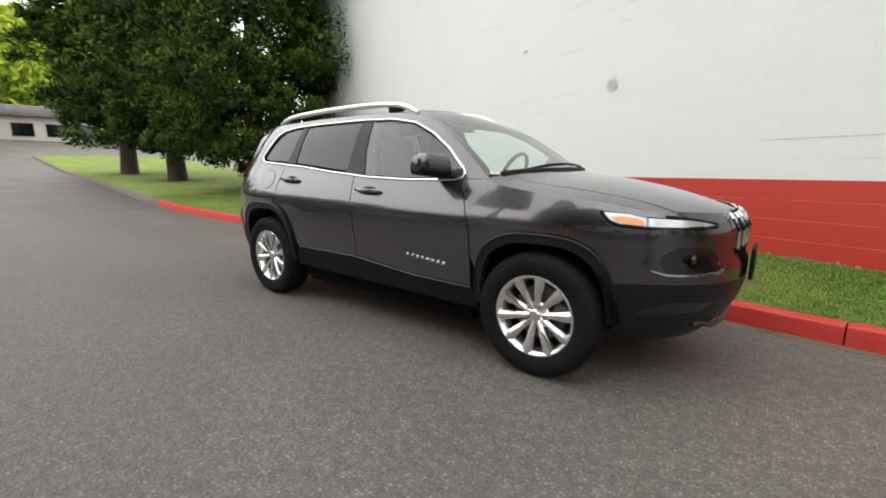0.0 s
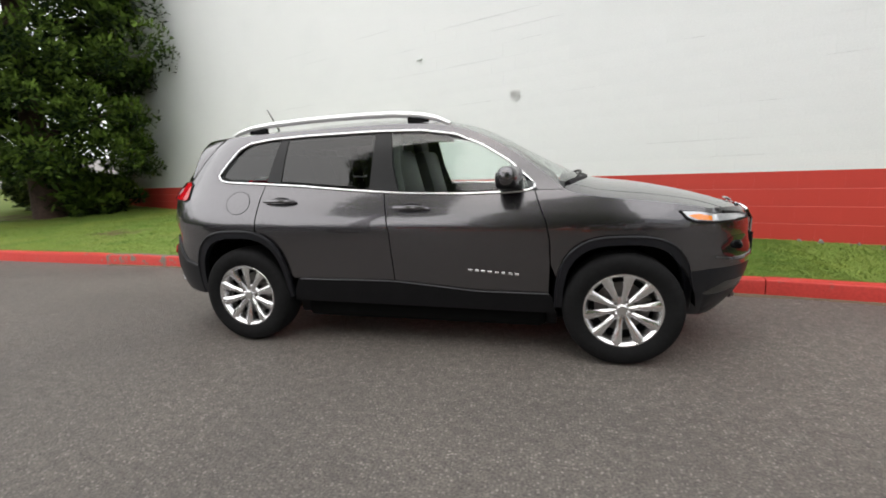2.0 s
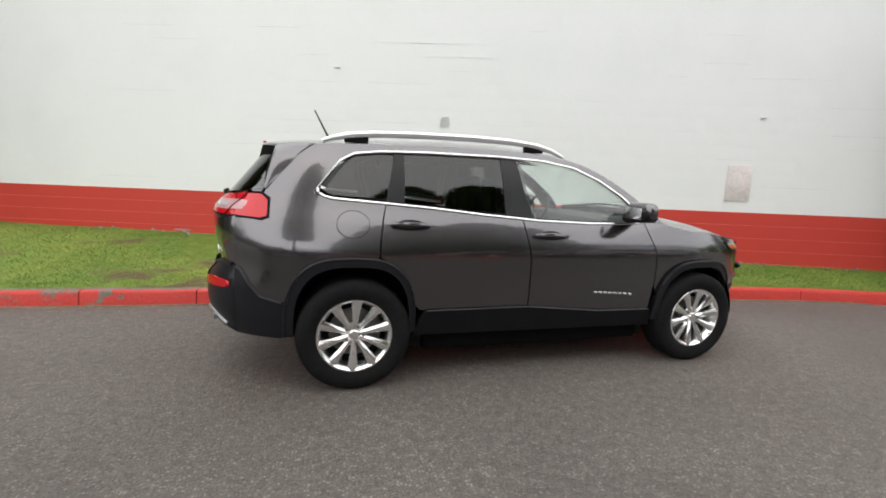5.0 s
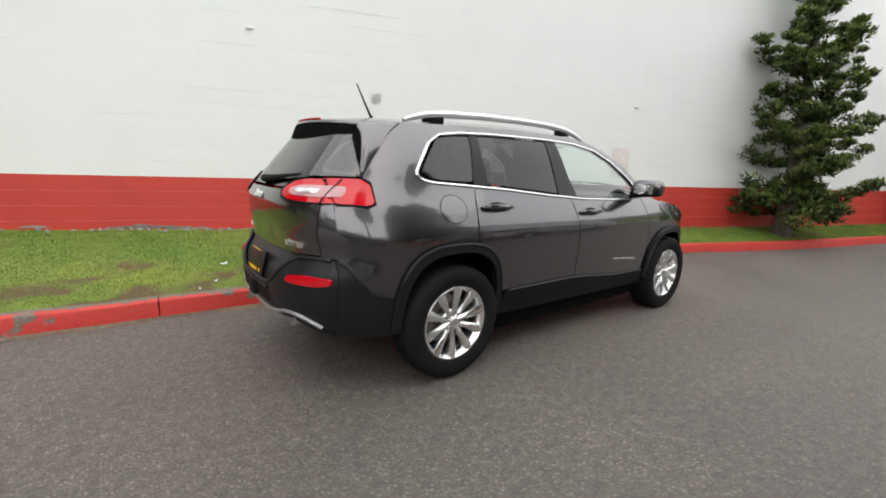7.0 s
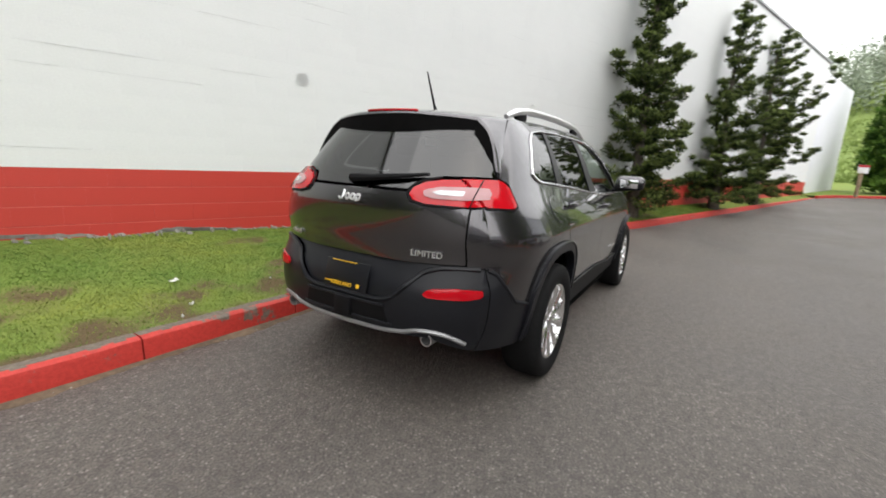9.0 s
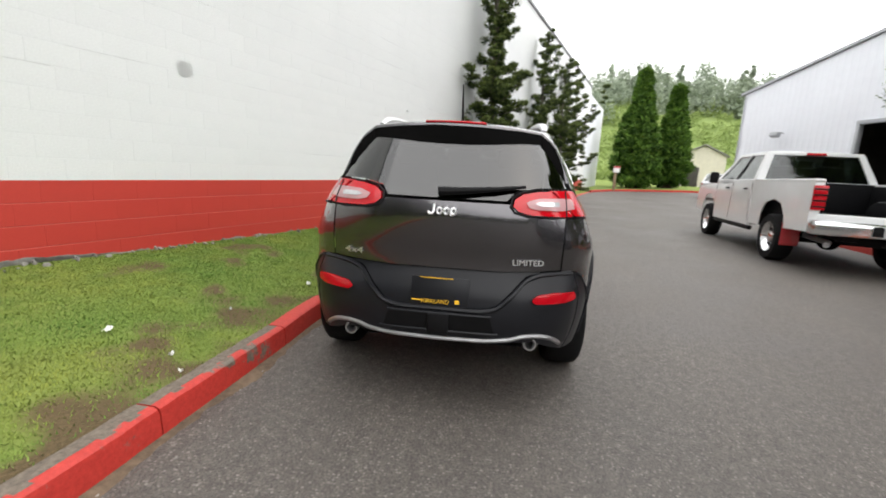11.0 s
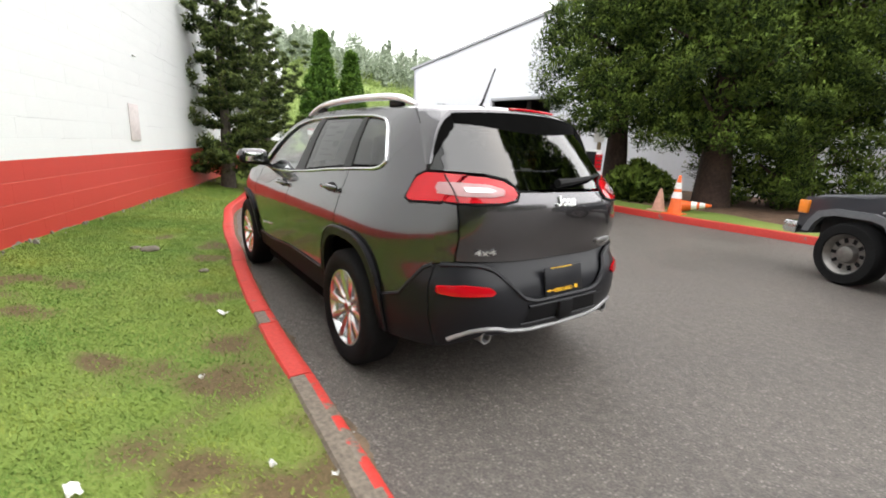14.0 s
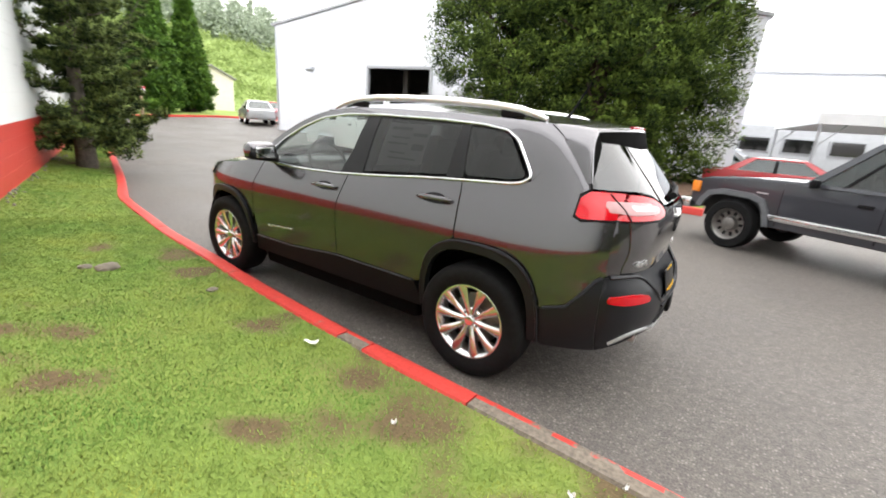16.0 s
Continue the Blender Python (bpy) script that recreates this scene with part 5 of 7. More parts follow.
        pts = [(front_x(y, z) + 0.006 + o, y + w, z) for w, z, o in ((-0.030, 0.775, 0), (-0.032, 0.86, 0.004), (-0.030, 0.925, 0), (0.0, 0.945, -0.004), (0.030, 0.925, 0), (0.032, 0.86, 0.004), (0.030, 0.775, 0), (0.0, 0.762, 0))]
        part("grille_slot", tube(pts, 0.009, sides=6, closed=True), M["chrome"], gr, "chrome slot ring")
    part("front_centre", panel([(-0.33, 0.60), (-0.33, 0.80), (-0.30, 0.735), (0.30, 0.735), (0.33, 0.80), (0.33, 0.60)], on_front(), 0.05), paint, car)
    fp = part("front_plate", box((0.02, 0.32, 0.17), (2.295, 0.0, 0.665), 0.006), M["black"], car, "black plate holder")
    part("hood_emblem", box((0.012, 0.11, 0.035), (front_x(0, 0.96) - 0.02, 0, 0.972), 0.008, rot=(0, -45, 0)), M["chrome"], car)
    part("skid_strip", tube([(front_x(y, 0.36) + 0.004, y, 0.36 - 0.03 * (abs(y) < 0.35)) for y in spread(-0.45, 0.45, 15)], 0.014, sides=8), M["dull_strip"], car)

    # Inside: floor block, liners, dash, seats, wheel.
    core = bmesh.new()
    box((3.65, 1.10, 0.55), (-0.05, 0, 0.52), 0.05, core)
    box((1.55, 1.52, 0.62), (0.0, 0, 0.60), 0.05, core)
    box((0.5, 1.20, 0.45), (1.75, 0, 0.65), 0.05, core)
    box((2.30, 1.20, 0.16), (0.0, 0, 0.27), 0.04, core)
    box((1.78, 1.56, 0.20), (0.0, 0, 0.29), 0.04, core)
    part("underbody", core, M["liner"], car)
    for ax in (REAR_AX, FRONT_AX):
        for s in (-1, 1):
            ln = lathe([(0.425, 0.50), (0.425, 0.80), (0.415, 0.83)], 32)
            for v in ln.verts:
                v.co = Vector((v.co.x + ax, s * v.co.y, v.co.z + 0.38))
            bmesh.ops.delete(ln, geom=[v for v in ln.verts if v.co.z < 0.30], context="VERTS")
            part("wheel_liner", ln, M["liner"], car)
    lin = [(x, -0.94 * side_y(x, shoulder(x))) for x in spread(0.02, -1.72, 16)] + [(x, 0.94 * side_y(x, shoulder(x))) for x in spread(-1.72, 0.02, 16)]
    part("headliner", panel(lin, on_top(-0.085), 0.1, 0.01), M["headliner"], car, "dark headliner")
    part("dashboard", box((0.42, 1.36, 0.20), (0.86, 0, 1.02), 0.06), M["interior"], car)
    part("parcel_block", box((0.75, 1.25, 0.18), (-1.75, 0, 0.98), 0.05), M["interior"], car)
    for x, ys_ in ((0.0, (-0.37, 0.37)), (-0.95, (-0.37, 0.0, 0.37))):
        for y in ys_:
            st = part("seat", box((0.50, 0.46, 0.16), (x + 0.12, y, 0.90), 0.06), M["seat"], car)
            part("backrest", box((0.15, 0.46, 0.52), (x - 0.18, y, 1.16), 0.06, rot=(0, -14, 0)), M["seat"], st)
            part("headrest", box((0.10, 0.25, 0.16), (x - 0.27, y, 1.46 if x == 0 else 1.40), 0.045, rot=(0, -10, 0)), M["seat"], st)
    wheel = bmesh.new()
    ring = [(0.19 * math.cos(a), 0.19 * math.sin(a), 0) for a in spread(0, 2 * math.pi, 29)[:-1]]
    tube(ring, 0.016, wheel, sides=8, closed=True)
    for a in (0, math.pi, -math.pi / 2):
        tube([(0, 0, -0.02), (0.185 * math.cos(a), 0.185 * math.sin(a), 0)], 0.02, wheel, sides=6, flat=0.5)
    bmesh.ops.transform(wheel, matrix=pose(0.52, 0.37, 1.12, 0, -65, 0) @ pose(0, 0, 0, 0, 0, -90), verts=wheel.verts)
    part("steering_wheel", wheel, M["black"], car)
    part("window_sticker", panel([(-0.80, 1.245), (-0.42, 1.205), (-0.42, 1.50), (-0.80, 1.50)], on_side(1, -0.016), 0.08, 0), M["sheet"], car, "pale paper sheet inside the rear door window")
    for x0_, x1_, z0_, z1_ in ((-0.78, -0.68, 1.33, 1.37), (-0.78, -0.66, 1.42, 1.44), (-0.64, -0.46, 1.455, 1.475), (-0.64, -0.48, 1.40, 1.41), (-0.64, -0.46, 1.36, 1.37), (-0.64, -0.5, 1.30, 1.31), (-0.74, -0.5, 1.265, 1.275)):
        part("print_bar", panel([(x0_, z0_), (x1_, z0_), (x1_, z1_), (x0_, z1_)], on_side(1, -0.0135), 0.2, 0), M["print"], car)

    # Wheels.
    tyre_me = finish("tyre", lathe([(0.232, -0.098), (0.252, -0.112), (0.300, -0.120), (0.338, -0.112), (0.356, -0.094), (0.3625, -0.06), (0.3635, 0.0), (0.3625, 0.06), (0.356, 0.094), (0.338, 0.112), (0.300, 0.120), (0.252, 0.112), (0.232, 0.098), (0.228, 0.0), (0.232, -0.098)], 64), M["rubber"], 50)
    rim_me = finish("rim", lathe([(0.236, -0.104), (0.240, -0.100), (0.236, -0.090), (0.222, -0.082), (0.214, -0.05), (0.205, 0.0), (0.212, 0.08), (0.232, 0.095), (0.225, 0.1), (0.2, 0.08), (0.19, 0.0), (0.205, -0.06), (0.214, -0.092), (0.228, -0.104), (0.236, -0.104)], 64), M["alloy"], 40)

    def spoke():
        """One tapering spoke with a raised spine, pointing up."""
        bm = bmesh.new()
        secs = [(0.035, 0.017, -0.068), (0.08, 0.018, -0.078), (0.14, 0.024, -0.088), (0.195, 0.032, -0.096), (0.228, 0.038, -0.097)]
        rows = []
        for r, w, y in secs:
            rows.append([bm.verts.new(p) for p in ((-w, y + 0.028, r), (-w * 0.92, y + 0.004, r), (-w * 0.30, y - 0.007, r), (w * 0.30, y - 0.007, r), (w * 0.92, y + 0.004, r), (w, y + 0.028, r))])
        for a, b in zip(rows, rows[1:]):
            for k in range(5):
                bm.faces.new((a[k], a[k + 1], b[k + 1], b[k]))
        bmesh.ops.recalc_face_normals(bm, faces=bm.faces)
        return finish("spoke", bm, M["alloy"], 35)
    spoke_me = spoke()
    hub_me = finish("hub_cap", lathe([(0.0, -0.088), (0.028, -0.087), (0.034, -0.082), (0.036, -0.070), (0.075, -0.066), (0.082, -0.058), (0.084, -0.03), (0.0, -0.03)], 32), M["chrome"], 30)
    nut_me = finish("wheel_nut", lathe([(0.0, -0.082), (0.009, -0.081), (0.011, -0.060)], 6), M["disc"], 0)
    disc_me = finish("brake_disc", lathe([(0.0, -0.02), (0.07, -0.025), (0.075, -0.005), (0.158, -0.005), (0.158, 0.015), (0.0, 0.015)], 40), M["disc"], 30)
    # Black plate added behind the spokes, for the shade inside the wheel.
    back_me = finish("wheel_shadow_plate", lathe([(0.0, 0.03), (0.20, 0.03), (0.20, 0.04), (0.0, 0.04)], 24), M["black"], 0)
    cal_bm = box((0.09, 0.06, 0.15), (0.125, -0.005, 0.02), 0.015)
    cal_me = finish("caliper", cal_bm, M["disc"], 30)
    spin = {(1, -1): 8, (-1, -1): 3, (1, 1): 14, (-1, 1): 20}
    for ax in (REAR_AX, FRONT_AX):
        for s in (-1, 1):
            wheel = new("wheel", tyre_me)
            wheel.name = "wheel"
            wheel.parent = car
            turn_in = pose(0, 0, 0, 0, 0, 0 if s < 0 else 180)
            wheel.matrix_basis = Matrix.Translation((ax, s * 0.775, 0.3625)) @ turn_in @ pose(0, 0, 0, 0, spin[(int(math.copysign(1, ax)), s)], 0)
            wheel["label"] = "black tyre on a polished ten-spoke wheel"
            for nm, me in (("rim", rim_me), ("hub_cap", hub_me), ("brake_disc", disc_me), ("dust_shield", back_me), ("caliper", cal_me)):
                part(nm, me, None, wheel)
            for k in range(10):
                part("spoke", spoke_me, None, wheel).matrix_basis = pose(0, 0, 0, 0, 36 * k, 0)
            for k in range(5):
                part("wheel_nut", nut_me, None, wheel).matrix_basis = pose(0, 0, 0, 0, 72 * k + 18, 0) @ Matrix.Translation((0, 0, 0.057))
    return car


suv = build_car()


# ---------------------------------------------------------------- trees
def leaf_mesh(name, clumps, per, size, material, flat=1.0, seed=1, stretch=2.0):
    """Clumps (centre, radius) of many small leaf blades in one mesh."""
    rng = np.random.default_rng(seed)
    c = np.array([p[:3] for p in clumps], float).repeat(per, 0)
    r = np.array([p[3] for p in clumps], float).repeat(per)[:, None]
    n = len(c)
    d = rng.normal(size=(n, 3))
    d /= np.linalg.norm(d, axis=1, keepdims=True)
    rad = rng.random((n, 1)) ** 0.45
    off = d * rad * r
    off[:, 2] *= flat
    mid = c + off
    a = d * 0.7 + rng.normal(size=(n, 3)) * 0.55 + np.array((0, 0, 0.35))
    a /= np.linalg.norm(a, axis=1, keepdims=True)
    b = np.cross(a, rng.normal(size=(n, 3)))
    b /= np.linalg.norm(b, axis=1, keepdims=True) + 1e-9
    s = size * (0.6 + 0.8 * rng.random((n, 1)))
    a, b = a * s * stretch, b * s
    verts = np.stack([mid - a * 0.5, mid + b * 0.5, mid + a * 0.6, mid - b * 0.5], 1).reshape(-1, 3)
    me = bpy.data.meshes.new(name)
    me.vertices.add(4 * n)
    me.vertices.foreach_set("co", verts.ravel())
    me.loops.add(4 * n)
    me.loops.foreach_set("vertex_index", np.arange(4 * n))
    me.polygons.add(n)
    me.polygons.foreach_set("loop_start", np.arange(0, 4 * n, 4))
    # Outer and upward blades are coloured lighter, as if lit from above.
    tip_tone = np.clip(0.15 + 0.75 * (rad[:, 0] - 0.45) / 0.55 * (0.55 + 0.45 * d[:, 2]) + 0.15 * d[:, 2] + 0.1 * rng.normal(size=n), 0, 1)
    me.attributes.new("lit_young_tips", "FLOAT", "FACE").data.foreach_set("value", tip_tone)
    me.update(calc_edges=True)
    me.materials.append(material)
    return me


def trunk_mesh(height, r0, r1, bend=0.1, seed=1, flare=1.5, sides=12):
    rng = random.Random(seed)
    bm = bmesh.new()
    pts, rad = [], []
    for i in range(9):
        f = i / 8
        pts.append((bend * math.sin(f * 3 + seed), bend * math.cos(f * 2.3 + seed) - bend * math.cos(seed), height * f - 0.12 * (i == 0)))
        rad.append((r0 + (r1 - r0) * f) * (flare if i == 0 else 1.12 if i == 1 else 1))
    tube(pts, rad, bm, sides)
    for v in bm.verts:
        v.co.x += 0.06 * r0 * rng.uniform(-1, 1)
        v.co.y += 0.06 * r0 * rng.uniform(-1, 1)
    return bm


def dense_tree(name, at, height, base, radius, label, mat="leaf_dark", bark="trunk", clumps=420, per=210, size=0.058, seed=1, shape=None, group="", r0=0.4, lump=0.55, lobe=1.0):
    """A dense conifer: trunk, a few inner limbs, and a crown of clumps over a tapering outline."""
    rng = random.Random(seed)
    tree = thing(name, Matrix.Translation(at), label, "tree", group)
    part("trunk", trunk_mesh(height * 0.85, r0, 0.06, 0.12, seed, 1.3), M[bark], tree)
    shape = shape or (lambda f: (0.72 + 1.2 * f) if f < 0.22 else (1.0 - ((f - 0.22) / 0.78) ** 1.7 * 0.94))
    limbs = bmesh.new()
    for k in range(14):
        z, a = base + (height - base) * (0.05 + 0.5 * k / 14), k * 2.4 + seed
        L = radius * shape((z - base) / (height - base)) * 0.8
        tube([(0, 0, z - 0.2), (L * 0.5 * math.cos(a), L * 0.5 * math.sin(a), z), (L * math.cos(a), L * math.sin(a), z + 0.3)], [0.09, 0.06, 0.02], limbs, 6)
    tagged(part("inner_limb_mass", limbs, M[bark], tree), kind="stuff")
    out = []
    for k in range(clumps):
        f = rng.random() ** 0.95
        a = rng.uniform(0, 2 * math.pi)
        lobes = 1 + lobe * (0.11 * math.sin(3 * a + 5 * f + seed) + 0.08 * math.sin(7 * a - 9 * f + 2 * seed))
        inner = 1.0 if k % 5 else rng.uniform(0.45, 0.8)
        R = radius * shape(f) * lobes * inner * rng.uniform(0.86, 1.04)
        z = base + (height - base) * f
        out.append((R * math.cos(a), R * math.sin(a), z + rng.uniform(-0.1, 0.1), lump * rng.uniform(0.6, 1.15) * (0.55 + 0.6 * shape(f))))
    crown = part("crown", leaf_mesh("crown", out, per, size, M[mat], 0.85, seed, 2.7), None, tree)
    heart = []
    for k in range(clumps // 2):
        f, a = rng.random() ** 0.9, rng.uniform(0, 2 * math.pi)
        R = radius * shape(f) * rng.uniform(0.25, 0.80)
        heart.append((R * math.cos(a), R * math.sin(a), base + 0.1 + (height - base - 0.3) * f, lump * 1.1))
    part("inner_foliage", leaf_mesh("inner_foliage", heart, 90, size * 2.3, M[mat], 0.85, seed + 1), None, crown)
    return tree


def pine_tree(name, at, height, spread_r, label, seed, boughs=(), group="", bush=0):
    """An open, layered conifer: a low skirt, tiers of tufted limbs with gaps, and a few long upswept boughs."""
    rng = random.Random(seed)
    tree = thing(name, Matrix.Translation(at), label, "tree", group)
    part("trunk", trunk_mesh(height, 0.13, 0.015, 0.10, seed, 1.5), M["trunk_grey"], tree)
    clumps, limbs = [], bmesh.new()
    runs = []
    n = int(height * 6.2)
    for k in range(n):
        f = (k + 0.5) / n
        z = 0.55 + (height - 0.65) * f
        prof = 1.0 - 0.74 * max(0.0, (f - 0.2) / 0.8) ** 1.1
        runs.append((z, k * 2.39996 + rng.uniform(-0.6, 0.6), spread_r * prof * rng.uniform(0.45, 1.18), rng.uniform(0.0, 0.35) + 0.25 * f))
    runs += list(boughs)
    for z, a, L, up in runs:
        steps, pts = 6, []
        for i in range(steps + 1):
            g = i / steps
            pts.append((L * g * math.cos(a + 0.25 * g), L * g * math.sin(a + 0.25 * g), z + L * (up * g * g + 0.06 * g) - 0.09 * L * math.sin(g * 3)))
        tube(pts, [0.030 * (1 - 0.6 * z / height) * (1.02 - i / steps) + 0.004 for i in range(steps + 1)], limbs, 5)
        m = max(3, int(L * 9.5))
        for i in range(m):
            g = 0.16 + 0.88 * i / (m - 1)
            j = min(steps, int(g * steps))
            p = Vector(pts[j]).lerp(Vector(pts[min(steps, j + 1)]), min(1, g * steps - j))
            w = 0.13 * L * math.sin(min(1, g) * 2.6) + 0.03
            clumps.append((p.x + rng.uniform(-w, w), p.y + rng.uniform(-w, w), p.z + rng.uniform(0.0, 0.07), rng.uniform(0.13, 0.25) * (1.2 - 0.45 * g)))
    for k in range(int(46 * spread_r)):
        a, r = rng.uniform(0, 2 * math.pi), spread_r * 0.78 * rng.random() ** 0.5
        clumps.append((r * math.cos(a), r * math.sin(a), 0.35 + 0.9 * rng.random() * (1.2 - r / spread_r), rng.uniform(0.15, 0.27)))
    for k in range(bush):
        a, f = rng.uniform(0, 2 * math.pi), rng.random()
        r = spread_r * (0.30 + 0.50 * rng.random()) * (1.0 - 0.35 * f)
        clumps.append((r * math.cos(a), r * math.sin(a), 0.55 + 3.2 * f, rng.uniform(0.14, 0.27)))
    tagged(part("limb_mass", limbs, M["trunk_grey"], tree), kind="stuff")
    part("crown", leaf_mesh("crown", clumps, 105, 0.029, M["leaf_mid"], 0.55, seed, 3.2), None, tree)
    return tree


pine_tree("pine_tree", (8.2, -0.05, lawn_z(8.2, -0.05) - 0.02), 7.6, 1.30, "dark open-branched pine against the painted wall", 3, ((2.1, -0.35, 2.1, 0.85), (1.9, -0.1, 1.9, 0.35), (3.3, 2.9, 1.5, 0.15), (5.0, -0.3, 1.6, 0.7)), group="pines along the wall", bush=50)
pine_tree("pine_tree", (13.6, -1.95, lawn_z(13.6, -1.95) - 0.02), 6.4, 1.45, "smaller dark pine standing by the wall", 11, ((2.3, -0.2, 2.1, 0.5), (2.8, -2.6, 1.7, 0.9), (3.8, -0.5, 1.5, 0.8)), group="pines along the wall", bush=30)
pine_tree("pine_tree", (18.4, -3.45, lawn_z(18.4, -3.45) - 0.02), 6.6, 1.80, "bushy dark pine near the wall's end", 23, ((2.2, -0.6, 2.9, 0.8), (3.0, -0.3, 2.6, 1.0), (1.6, -0.8, 2.4, 0.6), (3.0, -2.4, 2.0, 1.1)), group="pines along the wall", bush=30)

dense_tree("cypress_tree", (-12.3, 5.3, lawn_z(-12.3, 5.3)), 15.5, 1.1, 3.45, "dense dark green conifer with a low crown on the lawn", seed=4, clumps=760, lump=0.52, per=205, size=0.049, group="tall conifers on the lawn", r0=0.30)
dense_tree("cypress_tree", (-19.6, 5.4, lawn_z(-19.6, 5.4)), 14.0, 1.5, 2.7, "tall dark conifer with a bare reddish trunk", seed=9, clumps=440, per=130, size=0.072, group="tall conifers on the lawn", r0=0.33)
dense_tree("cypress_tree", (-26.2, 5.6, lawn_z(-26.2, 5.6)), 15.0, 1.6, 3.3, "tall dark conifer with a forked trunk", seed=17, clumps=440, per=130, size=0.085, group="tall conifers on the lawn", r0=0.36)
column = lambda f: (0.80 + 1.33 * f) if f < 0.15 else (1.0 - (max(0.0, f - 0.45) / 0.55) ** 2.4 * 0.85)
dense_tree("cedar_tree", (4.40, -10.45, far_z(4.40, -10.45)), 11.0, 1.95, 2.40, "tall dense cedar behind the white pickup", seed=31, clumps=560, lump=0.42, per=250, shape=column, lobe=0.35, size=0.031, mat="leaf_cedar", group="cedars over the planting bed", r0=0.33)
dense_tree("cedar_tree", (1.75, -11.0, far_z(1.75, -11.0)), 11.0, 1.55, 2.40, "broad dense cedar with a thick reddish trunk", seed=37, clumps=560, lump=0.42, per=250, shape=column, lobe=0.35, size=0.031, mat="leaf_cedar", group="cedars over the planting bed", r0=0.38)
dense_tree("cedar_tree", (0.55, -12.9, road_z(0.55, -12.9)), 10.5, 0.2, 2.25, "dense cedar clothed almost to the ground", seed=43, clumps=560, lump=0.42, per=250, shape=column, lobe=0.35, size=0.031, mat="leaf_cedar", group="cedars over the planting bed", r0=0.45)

# Tree known only from reflections, set and raised to stay out of view.
dense_tree("cedar_tree", (-6.15, -13.3, road_z(-6.15, -13.3)), 22.0, 8.6, 2.3, "unseen tall cedar, placed to show in the car's glass", seed=47, clumps=330, lump=0.7, per=80, shape=column, lobe=0.6, size=0.10, mat="leaf_cedar", group="cedars over the planting bed", r0=0.4)

cone_shape = lambda f: (0.85 + 0.6 * f) if f < 0.2 else (0.97 - 0.93 * ((f - 0.2) / 0.8) ** 1.15)
dense_tree("arborvitae", (33.4, -11.6, road_z(33.4, -11.6) + 0.14), 9.2, 0.3, 1.8, "clipped green arborvitae cone at the drive's end", "leaf_arbor", clumps=420, per=50, size=0.11, seed=51, shape=cone_shape, group="clipped arborvitae", lump=0.4)
dense_tree("arborvitae", (35.0, -14.9, road_z(35.0, -14.9) + 0.14), 8.2, 0.3, 1.6, "second clipped arborvitae cone, slightly shorter", "leaf_arbor", clumps=420, per=50, size=0.11, seed=53, shape=cone_shape, group="clipped arborvitae", lump=0.4)

ball = lambda f: max(0.12, math.sin(math.pi * min(0.97, f * 0.9 + 0.1)) ** 0.6)
dense_tree("shrub", (3.45, -10.3, far_z(3.45, -10.3) - 0.05), 1.05, 0.05, 0.85, "low leafy green shrub in the bark mulch", "leaf_cedar", "trunk_grey", 70, 60, 0.06, 61, ball, "", 0.05, 0.3)
dense_tree("shrub", (6.0, -9.9, far_z(6.0, -9.9) - 0.05), 0.9, 0.05, 0.8, "low green shrub beside the sign post", "leaf_mid", "trunk_grey", 60, 60, 0.06, 63, ball, "", 0.05, 0.3)
dense_tree("shrub", (-12.0, 6.2, lawn_z(-12.0, 6.2) - 0.05), 1.1, 0.05, 0.9, "dark shrub under the conifer by the wall", "leaf_dark", "trunk_grey", 70, 60, 0.07, 65, ball, "", 0.05, 0.3)
dense_tree("shrub", (-14.8, 7.4, lawn_z(-14.8, 7.4) - 0.05), 1.3, 0.05, 1.2, "dark shrub behind the conifer trunk", "leaf_mid", "trunk_grey", 80, 60, 0.07, 67, ball, "", 0.05, 0.3)
dense_tree("maple_tree", (-92, 12.5, rise(-92)), 17, 2.5, 8.5, "spring-green broadleaf tree behind the far shop", "leaf_light", "trunk_grey", 420, 60, 0.45, 71, ball, "", 0.4, 2.0)
dense_tree("maple_tree", (-95, 30, rise(-92)), 15, 2.5, 8.5, "spring-green broadleaf tree in the distance", "leaf_light", "trunk_grey", 360, 60, 0.45, 73, ball, "", 0.4, 2.0)
dense_tree("fir_tree", (-62, 2.6, rise(-62)), 16, 4.0, 2.6, "dark fir at the far end of the drive", "leaf_dark", "trunk", 260, 60, 0.25, 75, None, "", 0.4, 0.9)


# The wooded hillside beyond the yard.
def hill_z(x, y):
    f = min(1.0, max(0.0, (x - 58) / 62))
    g = max(0.0, 1 - ((y + 46) / 62) ** 2)
    return road_z(58, -15) + 21 * f * f * (3 - 2 * f) * g + 1.5 * noise.noise((x * 0.05, y * 0.05, 0)) * f


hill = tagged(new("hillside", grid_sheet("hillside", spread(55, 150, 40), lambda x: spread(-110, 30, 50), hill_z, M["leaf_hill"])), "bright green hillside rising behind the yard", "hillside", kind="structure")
rng = random.Random(5)
brush = []
for k in range(950):
    x, y = 58 + 62 * rng.random(), rng.uniform(-72, -8)
    brush.append((x, y, hill_z(x, y) + rng.uniform(0.0, 0.8), rng.uniform(1.2, 2.6)))
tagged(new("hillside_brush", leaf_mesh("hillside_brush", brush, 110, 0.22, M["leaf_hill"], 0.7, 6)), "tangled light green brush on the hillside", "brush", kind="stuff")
woods = []
